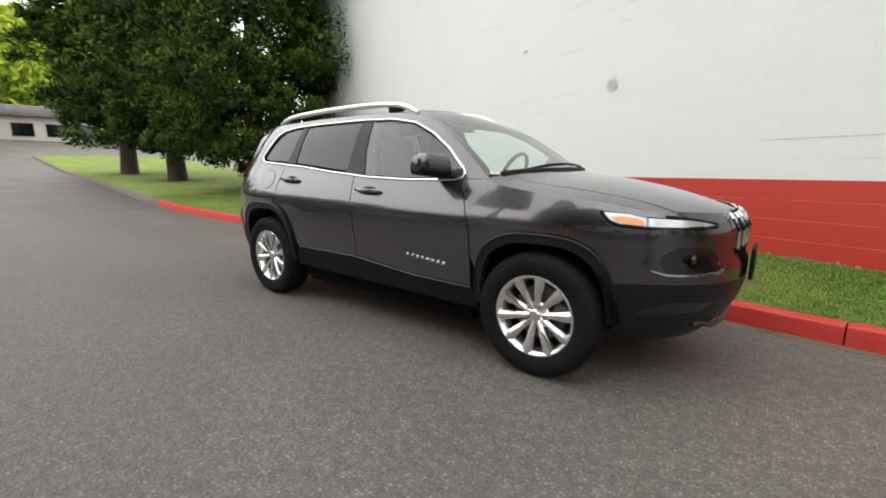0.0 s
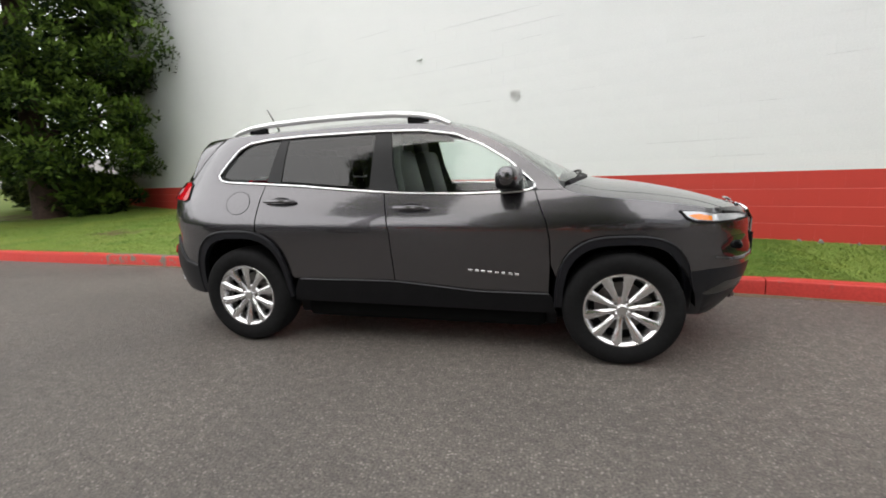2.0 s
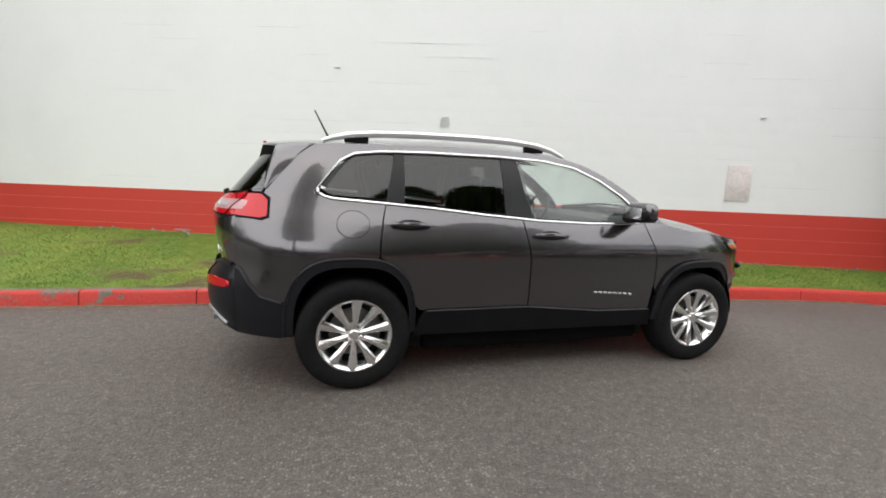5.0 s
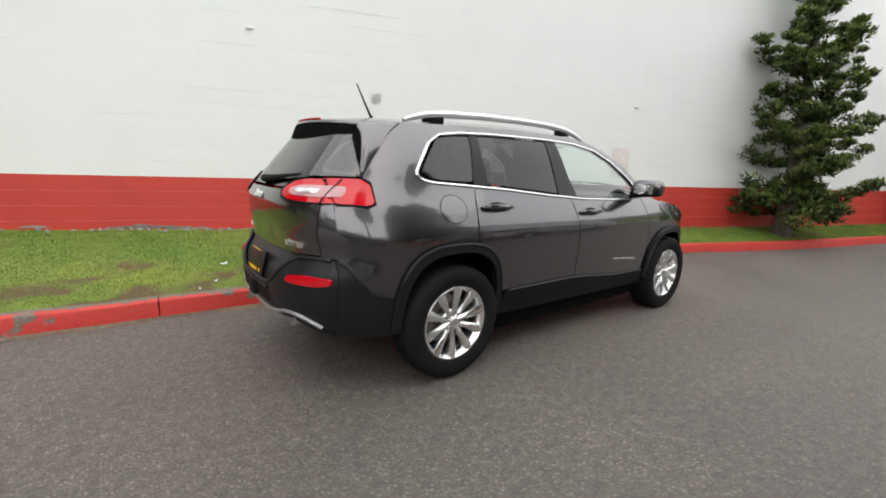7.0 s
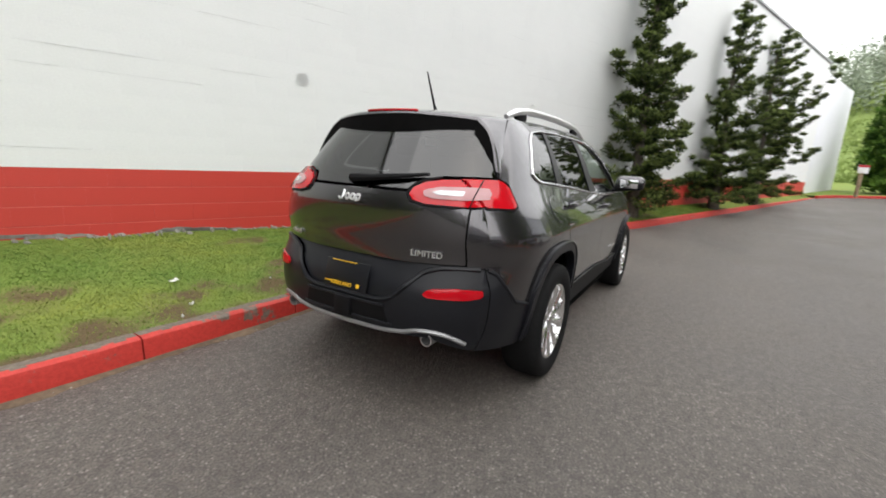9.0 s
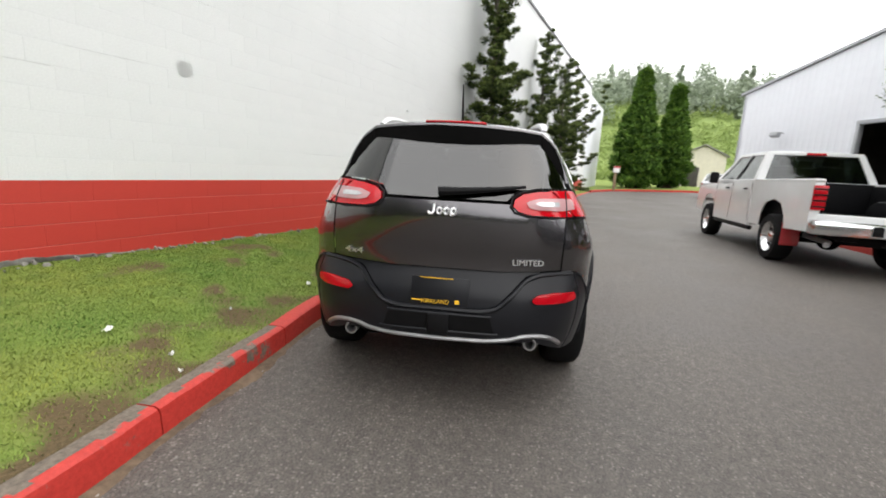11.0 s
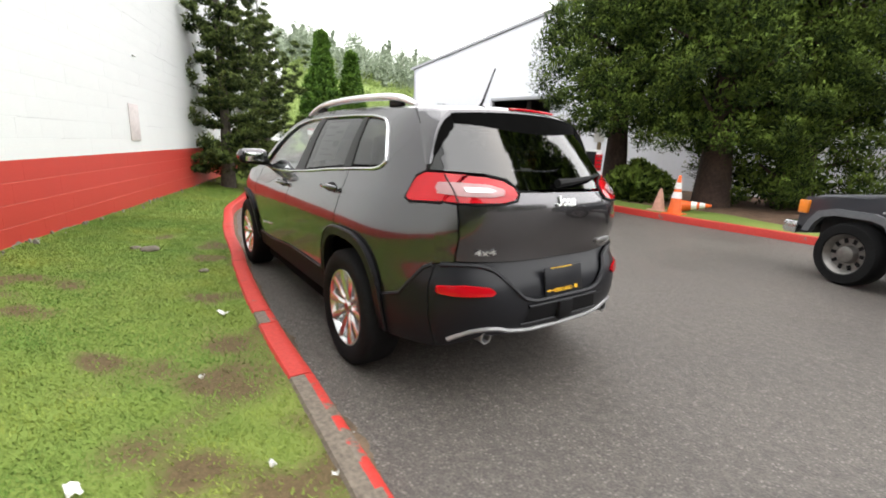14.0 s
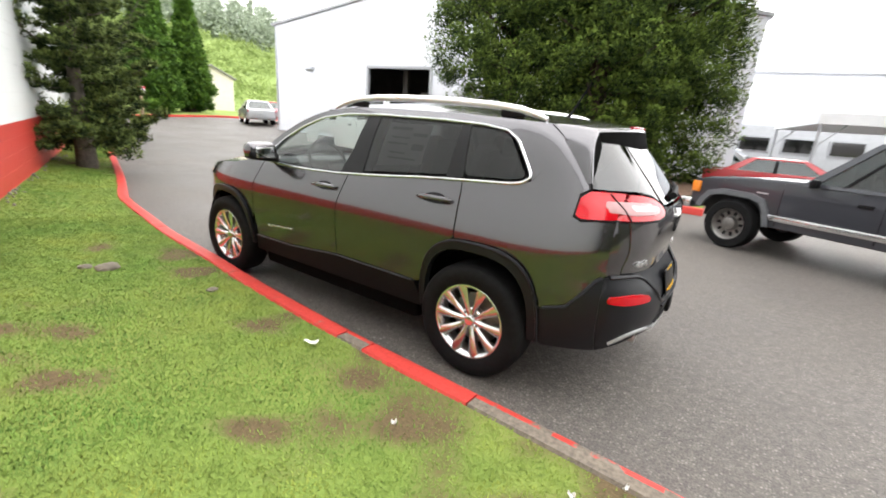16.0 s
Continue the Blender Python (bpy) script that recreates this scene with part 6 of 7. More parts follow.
for k in range(110):
    x, y = rng.uniform(96, 132), rng.uniform(-85, 12)
    h, z0 = rng.uniform(4.5, 10.5), hill_z(x, y)
    fir = k % 3 == 0
    w = rng.uniform(1.3, 2.0) if fir else rng.uniform(2.4, 3.8)
    for j in range(11):
        f = (j + 0.5) / 11
        taper = 1.05 - 0.85 * f if fir else 0.55 + 0.75 * math.sin(math.pi * (0.15 + 0.75 * f))
        o = w * (0.25 if fir else 0.7)
        woods.append((x + rng.uniform(-o, o), y + rng.uniform(-o, o), z0 + h * f, w * taper * (1.0 if fir else 0.75)))
tagged(new("far_woods", leaf_mesh("far_woods", woods, 85, 0.30, M["leaf_far"], 0.9, 8)), "mixed woods along the hilltop in haze-paled colours", "woods", kind="stuff")


# Woods added out of view, so the car's glass mirrors something dark.
back = []
for k in range(60):
    x, y = rng.uniform(-96, -62), rng.uniform(-70, 2)
    h, w = rng.uniform(11, 19), rng.uniform(2.0, 3.4)
    for j in range(9):
        f = (j + 0.5) / 9
        back.append((x + rng.uniform(-1, 1) * w * 0.4, y + rng.uniform(-1, 1) * w * 0.4, rise(x) + h * f, w * (1.1 - 0.7 * f)))
tagged(new("back_woods", leaf_mesh("back_woods", back, 40, 0.8, M["leaf_dark"], 0.9, 9)), "dark woods added out of view for the car's glass to mirror", "woods", kind="stuff")


# ---------------------------------------------------------------- the other buildings
SHOP_CORNER, SHOP_DIR = Vector((20.4, -12.7, 0)), Vector((-0.977, -0.2125, 0))
SHOP_BACK = Vector((0.2125, -0.977, 0))
shop_m = Matrix(((SHOP_DIR.x, SHOP_BACK.x, 0, SHOP_CORNER.x), (SHOP_DIR.y, SHOP_BACK.y, 0, SHOP_CORNER.y), (0, 0, 1, 0), (0, 0, 0, 1)))
SHOP_LEN, SHOP_DEEP, EAVE, RIDGE = 22.8, 26.0, 6.05, 8.22
shop = thing("workshop_building", shop_m, "pale steel-clad workshop with an open bay door", "building")


def shop_top(u):
    return EAVE + (RIDGE - EAVE) * (1 - abs(u - SHOP_LEN / 2) / (SHOP_LEN / 2))


def clad_strip(u0, u1, zf0, zf1, v=0.0):
    """Ribbed steel sheet between two heights along the gable."""
    bm = bmesh.new()
    n = max(1, int(round((u1 - u0) / 0.30)))
    pitch = (u1 - u0) / n
    prev = None
    for i in range(n):
        for du, dv in ((0.0, 0.0), (0.62, 0.0), (0.72, -0.007), (0.90, -0.007)):
            u = u0 + pitch * (i + du)
            a, b = bm.verts.new((u, v + dv, zf0(u))), bm.verts.new((u, v + dv, zf1(u)))
            if prev:
                bm.faces.new((prev[0], a, b, prev[1]))
            prev = (a, b)
    a, b = bm.verts.new((u1, v, zf0(u1))), bm.verts.new((u1, v, zf1(u1)))
    bm.faces.new((prev[0], a, b, prev[1]))
    bmesh.ops.recalc_face_normals(bm, faces=bm.faces)
    return bm


D0, D1, DOOR_TOP = 6.15, 9.6, 4.0
low = lambda u: -0.4
part("gable_cladding", clad_strip(0, D0, low, shop_top), M["metal_wall"], shop, smooth=0)
part("gable_cladding", clad_strip(D0, D1, lambda u: DOOR_TOP, shop_top), M["metal_wall"], shop, smooth=0)
part("gable_cladding", clad_strip(D1, SHOP_LEN, low, shop_top), M["metal_wall"], shop, smooth=0)
part("side_wall", box((0.15, SHOP_DEEP, EAVE + 0.4), (0.085, SHOP_DEEP / 2, EAVE / 2 - 0.2)), M["metal_wall"], shop)
part("side_wall", box((0.15, SHOP_DEEP, EAVE + 0.4), (SHOP_LEN - 0.085, SHOP_DEEP / 2, EAVE / 2 - 0.2)), M["metal_wall"], shop)
part("back_wall", box((SHOP_LEN, 0.15, EAVE + 0.4), (SHOP_LEN / 2, SHOP_DEEP, EAVE / 2 - 0.2)), M["metal_wall"], shop)
for u0, u1 in ((-0.15, SHOP_LEN / 2), (SHOP_LEN + 0.15, SHOP_LEN / 2)):
    bm = bmesh.new()
    vs = [bm.verts.new((u, v, (shop_top(u) if 0 <= u <= SHOP_LEN else EAVE - 0.03) + dz)) for dz in (0.02, 0.14) for u, v in ((u0, -0.12), (u1, -0.12), (u1, SHOP_DEEP), (u0, SHOP_DEEP))]
    for f in ((0, 1, 2, 3), (4, 5, 6, 7), (0, 1, 5, 4), (1, 2, 6, 5), (2, 3, 7, 6), (3, 0, 4, 7)):
        bm.faces.new([vs[k] for k in f])
    bmesh.ops.recalc_face_normals(bm, faces=bm.faces)
    part("roof", bm, M["metal_trim"], shop, smooth=0)
for u, w in ((D0 - 0.06, 0.12), (D1 + 0.06, 0.12)):
    part("door_jamb", box((w, 0.22, DOOR_TOP + 0.5), (u, 0.0, DOOR_TOP / 2 - 0.2), 0.01), M["metal_trim"], shop)
part("door_head", box((D1 - D0 + 0.24, 0.22, 0.14), ((D0 + D1) / 2, 0, DOOR_TOP + 0.07), 0.01), M["metal_trim"], shop)
# The room's shade is put into its dark wall colour.
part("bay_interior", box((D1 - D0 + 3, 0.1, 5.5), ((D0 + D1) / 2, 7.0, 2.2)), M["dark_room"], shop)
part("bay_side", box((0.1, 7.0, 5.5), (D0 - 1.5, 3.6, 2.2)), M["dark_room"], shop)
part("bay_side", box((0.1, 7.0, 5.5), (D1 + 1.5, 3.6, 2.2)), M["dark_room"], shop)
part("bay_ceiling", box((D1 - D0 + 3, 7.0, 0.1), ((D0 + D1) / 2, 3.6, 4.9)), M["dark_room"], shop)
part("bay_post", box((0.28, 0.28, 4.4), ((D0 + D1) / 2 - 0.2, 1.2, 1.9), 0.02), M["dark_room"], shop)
part("bay_shelf", box((1.4, 0.5, 0.9), (D1 - 0.9, 5.5, 1.8), 0.02), M["beige"], shop)
part("bay_shelf", box((1.0, 0.5, 0.25), (D0 + 0.9, 5.5, 3.2), 0.02), M["beige"], shop)
wall_lamp = thing("wall_lamp", shop_m @ Matrix.Translation((2.72, -0.05, 3.85)), "small grey floodlight fixed to the workshop gable", "lamp")
part("bracket", tube([(0, 0.04, 0.1), (0, -0.22, 0.12), (0, -0.35, 0.05)], 0.03, sides=6), M["metal_trim"], wall_lamp)
part("lamp_head", box((0.42, 0.24, 0.2), (0, -0.38, 0.0), 0.04, rot=(-25, 0, 0)), M["metal_trim"], wall_lamp)

shed = thing("garden_shed", Matrix.Translation((46.5, -22.6, road_z(46.5, -22.6))) @ pose(0, 0, 0, 0, 0, 255), "small beige gabled shed, its open door a dark slab", "building")
bm = bmesh.new()
outline = [(-2.2, -0.3), (2.2, -0.3), (2.2, 3.5), (0, 4.6), (-2.2, 3.5)]
fr, bk = [bm.verts.new((x, -0.0, z)) for x, z in outline], [bm.verts.new((x, 6.0, z)) for x, z in outline]
bm.faces.new(fr)
bm.faces.new(bk[::-1])
for k in range(5):
    bm.faces.new((fr[k], bk[k], bk[(k + 1) % 5], fr[(k + 1) % 5]))
bmesh.ops.recalc_face_normals(bm, faces=bm.faces)
part("wall", bm, M["beige"], shed, smooth=0)
for s in (-1, 1):
    part("roof", box((2.75, 6.5, 0.12), (s * 1.22, 2.95, 4.10), 0.01, rot=(0, s * 26.5, 0)), M["roof_grey"], shed)
# A dark slab on the wall gives the shade of the open door.
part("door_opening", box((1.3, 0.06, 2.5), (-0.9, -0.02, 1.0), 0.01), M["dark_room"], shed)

shop_far = thing("low_shop", Matrix.Translation((-80, 10.0, rise(-80))) @ pose(0, 0, 0, 0, 0, -98), "low white shop with a grey roof across the road", "building")
part("wall", box((26, 8, 3.4), (0, -4, 1.5), 0.02), M["beige"], shop_far)
part("roof", box((27.5, 10.5, 1.5), (0, -4, 3.8), 0.4), M["roof_grey"], shop_far)
for k in range(7):
    wn_ = part("window", box((2.4, 0.1, 1.9), (-10.5 + 3.5 * k, 0.03, 1.4), 0.02), M["metal_trim"], shop_far)
    part("pane", box((2.2, 0.06, 1.7), (-10.5 + 3.5 * k, 0.09, 1.4), 0.0), M["gloss_black"], wn_)

grey_hall = thing("grey_hall", Matrix.Translation((-9, -44, 0)) @ pose(0, 0, 0, 0, 0, 10), "long pale steel hall beyond the parked cars", "building")
part("wall", box((46, 12, 3.6), (0, -6, 1.6), 0.02), M["pale_grey"], grey_hall)
part("upper_wall", box((46, 12, 4.2), (0, -6.2, 5.4), 0.02), M["metal_wall"], grey_hall)
part("roof", box((46.4, 12.6, 0.2), (0, -6.2, 7.6), 0.02), M["metal_wall"], grey_hall)
for k in range(14):
    w_ = part("window", box((2.3, 0.1, 1.3), (-21 + 3.1 * k, 0.05, 1.9), 0.02), M["metal_trim"], grey_hall)
    part("pane", box((2.05, 0.06, 1.05), (-21 + 3.1 * k, 0.11, 1.9), 0.0), M["gloss_black"], w_)

tent = thing("party_tent", Matrix.Translation((-7.6, -23.0, 0)) @ pose(0, 0, 0, 0, 0, 8), "white peaked event tent on steel legs", "tent")
bm = bmesh.new()
rings = []
for k, (w, z) in enumerate(((4.0, 2.55), (4.02, 2.95), (2.9, 3.35), (1.8, 3.95), (0.8, 4.75), (0.12, 5.5))):
    ring = []
    for e in range(4):
        for f in (0, 0.25, 0.5, 0.75):
            c = [(-1, -1), (1, -1), (1, 1), (-1, 1), (-1, -1)]
            x = c[e][0] + (c[e + 1][0] - c[e][0]) * f
            y = c[e][1] + (c[e + 1][1] - c[e][1]) * f
            ring.append(bm.verts.new((w * x, w * y, z - 0.10 * (k in (2, 3)) * (f == 0.5))))
    rings.append(ring)
for a, b in zip(rings, rings[1:]):
    for k in range(16):
        bm.faces.new((a[k], a[(k + 1) % 16], b[(k + 1) % 16], b[k]))
bm.faces.new(rings[-1])
bmesh.ops.recalc_face_normals(bm, faces=bm.faces)
part("canopy", bm, M["canvas"], tent)
for x in (-3.9, 3.9):
    for y in (-3.9, 3.9):
        part("leg", tube([(x, y, -0.02), (x, y, 2.6)], 0.05, sides=8), M["metal_trim"], tent)
        part("brace", tube([(x, y, 1.7), (x * 0.8, y, 2.58)], 0.03, sides=6), M["metal_trim"], tent)


# ---------------------------------------------------------------- other vehicles
def prism(poly, hw, bevel=0.03, narrow=None, seg=2):
    """A body of the side outline poly, 2 hw wide; narrow(z) scales its width with height."""
    bm = bmesh.new()
    a, b = [bm.verts.new((x, -hw, z)) for x, z in poly], [bm.verts.new((x, hw, z)) for x, z in poly]
    bm.faces.new(a)
    bm.faces.new(b[::-1])
    for k in range(len(poly)):
        bm.faces.new((a[k], b[k], b[(k + 1) % len(poly)], a[(k + 1) % len(poly)]))
    bmesh.ops.recalc_face_normals(bm, faces=bm.faces)
    if bevel:
        bmesh.ops.bevel(bm, geom=list(bm.edges), offset=bevel, segments=seg, affect="EDGES", profile=0.5, clamp_overlap=True)
    if narrow:
        for v in bm.verts:
            v.co.y *= narrow(v.co.z)
    return bm


def skin(poly, yf, s, thick=0.02):
    return panel(poly, lambda x, z, d: (x, s * (yf(x, z) + d), z), 0.25, thick)


def road_wheel(parent, x, y, r, w, rim_mat, s, holes=10):
    wheel = part("wheel", lathe([(r * 0.62, -w * 0.42), (r * 0.68, -w * 0.5), (r * 0.93, -w * 0.5), (r, -w * 0.34), (r, w * 0.34), (r * 0.93, w * 0.5), (r * 0.62, w * 0.5), (r * 0.62, -w * 0.42)], 36), M["rubber"], parent)
    wheel.matrix_basis = Matrix.Translation((x, y, r)) @ pose(0, 0, 0, 0, 0, 0 if s < 0 else 180)
    part("rim", lathe([(r * 0.64, -w * 0.46), (r * 0.60, -w * 0.40), (r * 0.52, -w * 0.16), (r * 0.30, -w * 0.12), (r * 0.24, -w * 0.34), (r * 0.10, -w * 0.40), (0.0, -w * 0.40)], 32), M[rim_mat], wheel)
    for k in range(holes):
        a = 2 * math.pi * k / holes
        part("rim_slot", box((r * 0.16, 0.006, r * 0.11), (r * 0.44 * math.cos(a), -w * 0.175, r * 0.44 * math.sin(a)), 0.0, rot=(0, -math.degrees(a), 0)), M["black"], wheel)
    return wheel


def quad_on(corners, u0, u1, v0, v1, lift=0.0):
    """Part of a four-cornered face, as a thin pane."""
    a, b, c, d = [Vector(p) for p in corners]
    f = lambda u, v: (a * (1 - u) + b * u) * (1 - v) + (d * (1 - u) + c * u) * v
    n = (b - a).cross(d - a).normalized() * lift
    bm = bmesh.new()
    top = [bm.verts.new(f(u, v) + n) for u, v in ((u0, v0), (u1, v0), (u1, v1), (u0, v1))]
    low_ = [bm.verts.new(v.co - n * 2) for v in top]
    bm.faces.new(top)
    bm.faces.new(low_[::-1])
    for k in range(4):
        bm.faces.new((top[k], low_[k], low_[(k + 1) % 4], top[(k + 1) % 4]))
    bmesh.ops.recalc_face_normals(bm, faces=bm.faces)
    return bm


def cabin(parent, paint, z0, z1, base, top, hw0, hw1, splits, seats=()):
    """A greenhouse: roof panel, pillars and rails round real panes, with seats inside."""
    (bx0, bx1), (tx0, tx1) = base, top
    roof = bmesh.new()
    crown = [(tx0 - 0.02, -hw1 - 0.01, z1 - 0.03), (tx1 + 0.02, -hw1 - 0.01, z1 - 0.03), (tx1 + 0.02, hw1 + 0.01, z1 - 0.03), (tx0 - 0.02, hw1 + 0.01, z1 - 0.03)]
    inner = [(tx0 + 0.12, -hw1 + 0.14, z1 + 0.03), (tx1 - 0.16, -hw1 + 0.14, z1 + 0.03), (tx1 - 0.16, hw1 - 0.14, z1 + 0.03), (tx0 + 0.12, hw1 - 0.14, z1 + 0.03)]
    o, i = [roof.verts.new(p) for p in crown], [roof.verts.new(p) for p in inner]
    roof.faces.new(i)
    roof.faces.new(o[::-1])
    for k in range(4):
        roof.faces.new((o[k], o[(k + 1) % 4], i[(k + 1) % 4], i[k]))
    bmesh.ops.recalc_face_normals(roof, faces=roof.faces)
    bmesh.ops.bevel(roof, geom=list(roof.edges), offset=0.03, segments=3, affect="EDGES")
    shell = part("cabin_roof", roof, paint, parent)

    def wall(corners, names, panes):
        """Rails above and below, pillars between the panes (u0, u1), and the panes themselves."""
        part("window_rail", quad_on(corners, 0.0, 1.0, 0.0, 0.07, 0.018), paint, shell)
        part("window_rail", quad_on(corners, 0.0, 1.0, 0.90, 1.0, 0.018), paint, shell)
        ends = [0.0] + [u for p in panes for u in p] + [1.0]
        for u0, u1 in zip(ends[::2], ends[1::2]):
            if u1 - u0 > 0.005:
                part("pillar", quad_on(corners, u0, u1, 0.05, 0.93, 0.020), paint if u0 == 0.0 or u1 == 1.0 else M["black"], shell)
        for u0, u1 in panes:
            g = part(names, quad_on(corners, u0 - 0.004, u1 + 0.004, 0.06, 0.91, 0.004), M["car_window"], shell)
            g.visible_shadow = False

    wall(((bx1, -hw0, z0), (bx1, hw0, z0), (tx1, hw1, z1), (tx1, -hw1, z1)), "windscreen", ((0.05, 0.95),))
    wall(((bx0, hw0, z0), (bx0, -hw0, z0), (tx0, -hw1, z1), (tx0, hw1, z1)), "rear_window", ((0.06, 0.94),))
    wall(((bx0, -hw0, z0), (bx1, -hw0, z0), (tx1, -hw1, z1), (tx0, -hw1, z1)), "side_window", splits)
    wall(((bx1, hw0, z0), (bx0, hw0, z0), (tx0, hw1, z1), (tx1, hw1, z1)), "side_window", tuple((1 - b, 1 - a) for a, b in splits[::-1]))
    part("cabin_floor", box((bx1 - bx0 - 0.1, 2 * hw0 - 0.1, 0.06), ((bx0 + bx1) / 2, 0, z0 - 0.10), 0.01), M["interior"], shell)
    for x in seats:
        for y in (-0.36, 0.36):
            st = part("seat_back", box((0.15, 0.46, 0.50), (x, y, z0 + 0.10), 0.05, rot=(0, -12, 0)), M["seat"], shell)
            part("headrest", box((0.09, 0.26, 0.15), (x - 0.06, y, z0 + 0.43), 0.04, rot=(0, -8, 0)), M["seat"], st)
    if seats:
        ring = [(bx1 - 0.62 + 0.06 * math.cos(a), 0.36 + 0.18 * math.sin(a), z0 + 0.06 + 0.16 * math.cos(a)) for a in spread(0, 2 * math.pi, 21)[:-1]]
        part("steering_wheel", tube(ring, 0.014, sides=6, closed=True), M["black"], shell)
    return shell


def build_pickup(m):
    tr = thing("pickup_truck", m, "white crew-cab pickup with an open bed and black liner", "truck")
    wp = M["white_paint"]
    # Local x runs forward from the rear axle.
    bed = [(-1.22, 0.62), (-1.22, 1.36), (0.98, 1.36), (0.98, 0.55), (0.52, 0.55), (0.46, 0.80), (0.30, 0.98), (0.0, 1.05), (-0.30, 0.98), (-0.46, 0.80), (-0.52, 0.60)]
    for s in (-1, 1):
        side = skin(bed, lambda x, z: 0.985 - 0.25 * max(0, z - 1.2) ** 2 - 0.10 * max(0, 0.8 - z) ** 2, s, 0.02)
        part("bed_side", side, wp, tr)
        part("bed_rail", box((2.22, 0.13, 0.05), (-0.12, s * 0.915, 1.365), 0.015), wp, tr)
        part("bed_end", box((0.06, 0.13, 0.74), (-1.19, s * 0.915, 0.99), 0.015), wp, tr)
        part("liner_side", box((2.15, 0.03, 0.52), (-0.12, s * 0.83, 1.09), 0.005), M["black"], tr)
        part("wheel_hump", prism([(-0.55, 0.80), (0.55, 0.80), (0.45, 1.0), (0.25, 1.1), (-0.25, 1.1), (-0.45, 1.0)], 0.13, 0.04), M["black"], tr).location.y = s * 0.70
        lamp = part("tail_lamp", box((0.05, 0.17, 0.36), (-1.225, s * 0.895, 1.12), 0.015), M["tail_red"], tr, "dark red ribbed tail lamp")
        for k in range(4):
            part("lamp_rib", box((0.012, 0.172, 0.022), (-1.25, s * 0.895, 0.99 + 0.085 * k), 0.003), M["black"], lamp)
        lowp = [(0.99, 0.50), (0.99, 1.37), (3.30, 1.37), (3.45, 1.28), (4.60, 1.22), (4.75, 1.05), (4.75, 0.62), (4.20, 0.55), (4.16, 0.80), (4.0, 0.98), (3.70, 1.05), (3.40, 0.98), (3.24, 0.80), (3.18, 0.50)]
        part("body_side", skin(lowp, lambda x, z: 0.985 - 0.25 * max(0, z - 1.2) ** 2, s, 0.02), wp, tr)
        for x in (1.05, 2.15, 3.22):
            part("door_gap", tube([(x, s * 0.982, 0.55), (x, s * 0.982, 1.33)], 0.006, sides=5), M["black"], tr)
        for x in (1.35, 2.42):
            part("door_handle", box((0.16, 0.03, 0.035), (x, s * 0.995, 1.20), 0.008), M["black"], tr)
        part("step_bar", tube([(1.0, s * 0.93, 0.45), (3.15, s * 0.93, 0.45)], 0.045, sides=8), M["black"], tr)
        part("door_mirror", box((0.10, 0.18, 0.26), (3.05, s * 1.12, 1.42), 0.03), M["black"], tr)
        part("mud_flap", box((0.015, 0.26, 0.36), (-0.50, s * 0.86, 0.50), 0.004), M["red_paint"], tr)
        for x in (0.0, 3.70):
            road_wheel(tr, x, s * 0.86, 0.40, 0.28, "chrome", s, 8)
    part("bed_floor", box((2.15, 1.7, 0.08), (-0.12, 0, 0.80), 0.005), M["black"], tr)
    part("bed_front", box((0.05, 1.72, 0.58), (0.92, 0, 1.09), 0.01), M["black"], tr)
    part("hood", prism([(3.25, 1.20), (3.35, 1.34), (4.55, 1.24), (4.72, 1.1), (4.72, 0.9), (3.25, 0.9)], 0.80, 0.04), wp, tr)
    part("chassis", prism([(-1.1, 0.50), (4.5, 0.50), (4.5, 0.75), (-1.1, 0.75)], 0.45, 0.02), M["black"], tr)
    part("underbody", prism([(0.95, 0.52), (3.2, 0.52), (3.2, 1.2), (0.95, 1.2)], 0.90, 0.02), M["interior"], tr)
    bumper = part("rear_bumper", prism([(-1.44, 0.60), (-1.44, 0.76), (-1.40, 0.80), (-1.22, 0.80), (-1.22, 0.60)], 0.98, 0.025), M["satin"], tr, "bright rear bumper")
    part("bumper_step", box((0.03, 0.60, 0.13), (-1.45, 0, 0.70), 0.006), M["black"], bumper)
    part("plate", box((0.01, 0.30, 0.15), (-1.47, 0.04, 0.70), 0.003), M["pale_grey"], bumper, "pale plate with plain bars")
    part("tow_hitch", box((0.25, 0.10, 0.10), (-1.30, 0, 0.52), 0.01), M["satin"], tr)
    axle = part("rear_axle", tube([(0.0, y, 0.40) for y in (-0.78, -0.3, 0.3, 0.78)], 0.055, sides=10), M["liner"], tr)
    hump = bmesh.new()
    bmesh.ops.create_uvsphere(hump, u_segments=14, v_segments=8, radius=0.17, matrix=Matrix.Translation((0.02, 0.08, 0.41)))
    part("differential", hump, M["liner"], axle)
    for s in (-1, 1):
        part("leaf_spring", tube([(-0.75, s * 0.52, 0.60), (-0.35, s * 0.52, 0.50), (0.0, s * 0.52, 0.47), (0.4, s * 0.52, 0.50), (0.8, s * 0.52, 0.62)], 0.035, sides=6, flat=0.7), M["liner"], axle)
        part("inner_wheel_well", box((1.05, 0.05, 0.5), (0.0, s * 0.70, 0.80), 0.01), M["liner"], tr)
    spare = lathe([(0.18, -0.10), (0.36, -0.11), (0.38, -0.06), (0.38, 0.06), (0.36, 0.11), (0.18, 0.10), (0.18, -0.10)], 28, axis="Z")
    bmesh.ops.translate(spare, verts=spare.verts, vec=(-0.82, 0, 0.56))
    part("spare_tyre", spare, M["rubber"], tr)
    part("tail_pipe", tube([(-0.4, 0.62, 0.50), (-1.2, 0.66, 0.48), (-1.40, 0.78, 0.46)], 0.04, sides=8), M["dull_alloy"], tr)
    part("lower_tail_panel", box((0.05, 1.75, 0.10), (-1.20, 0, 0.84), 0.01), wp, tr)
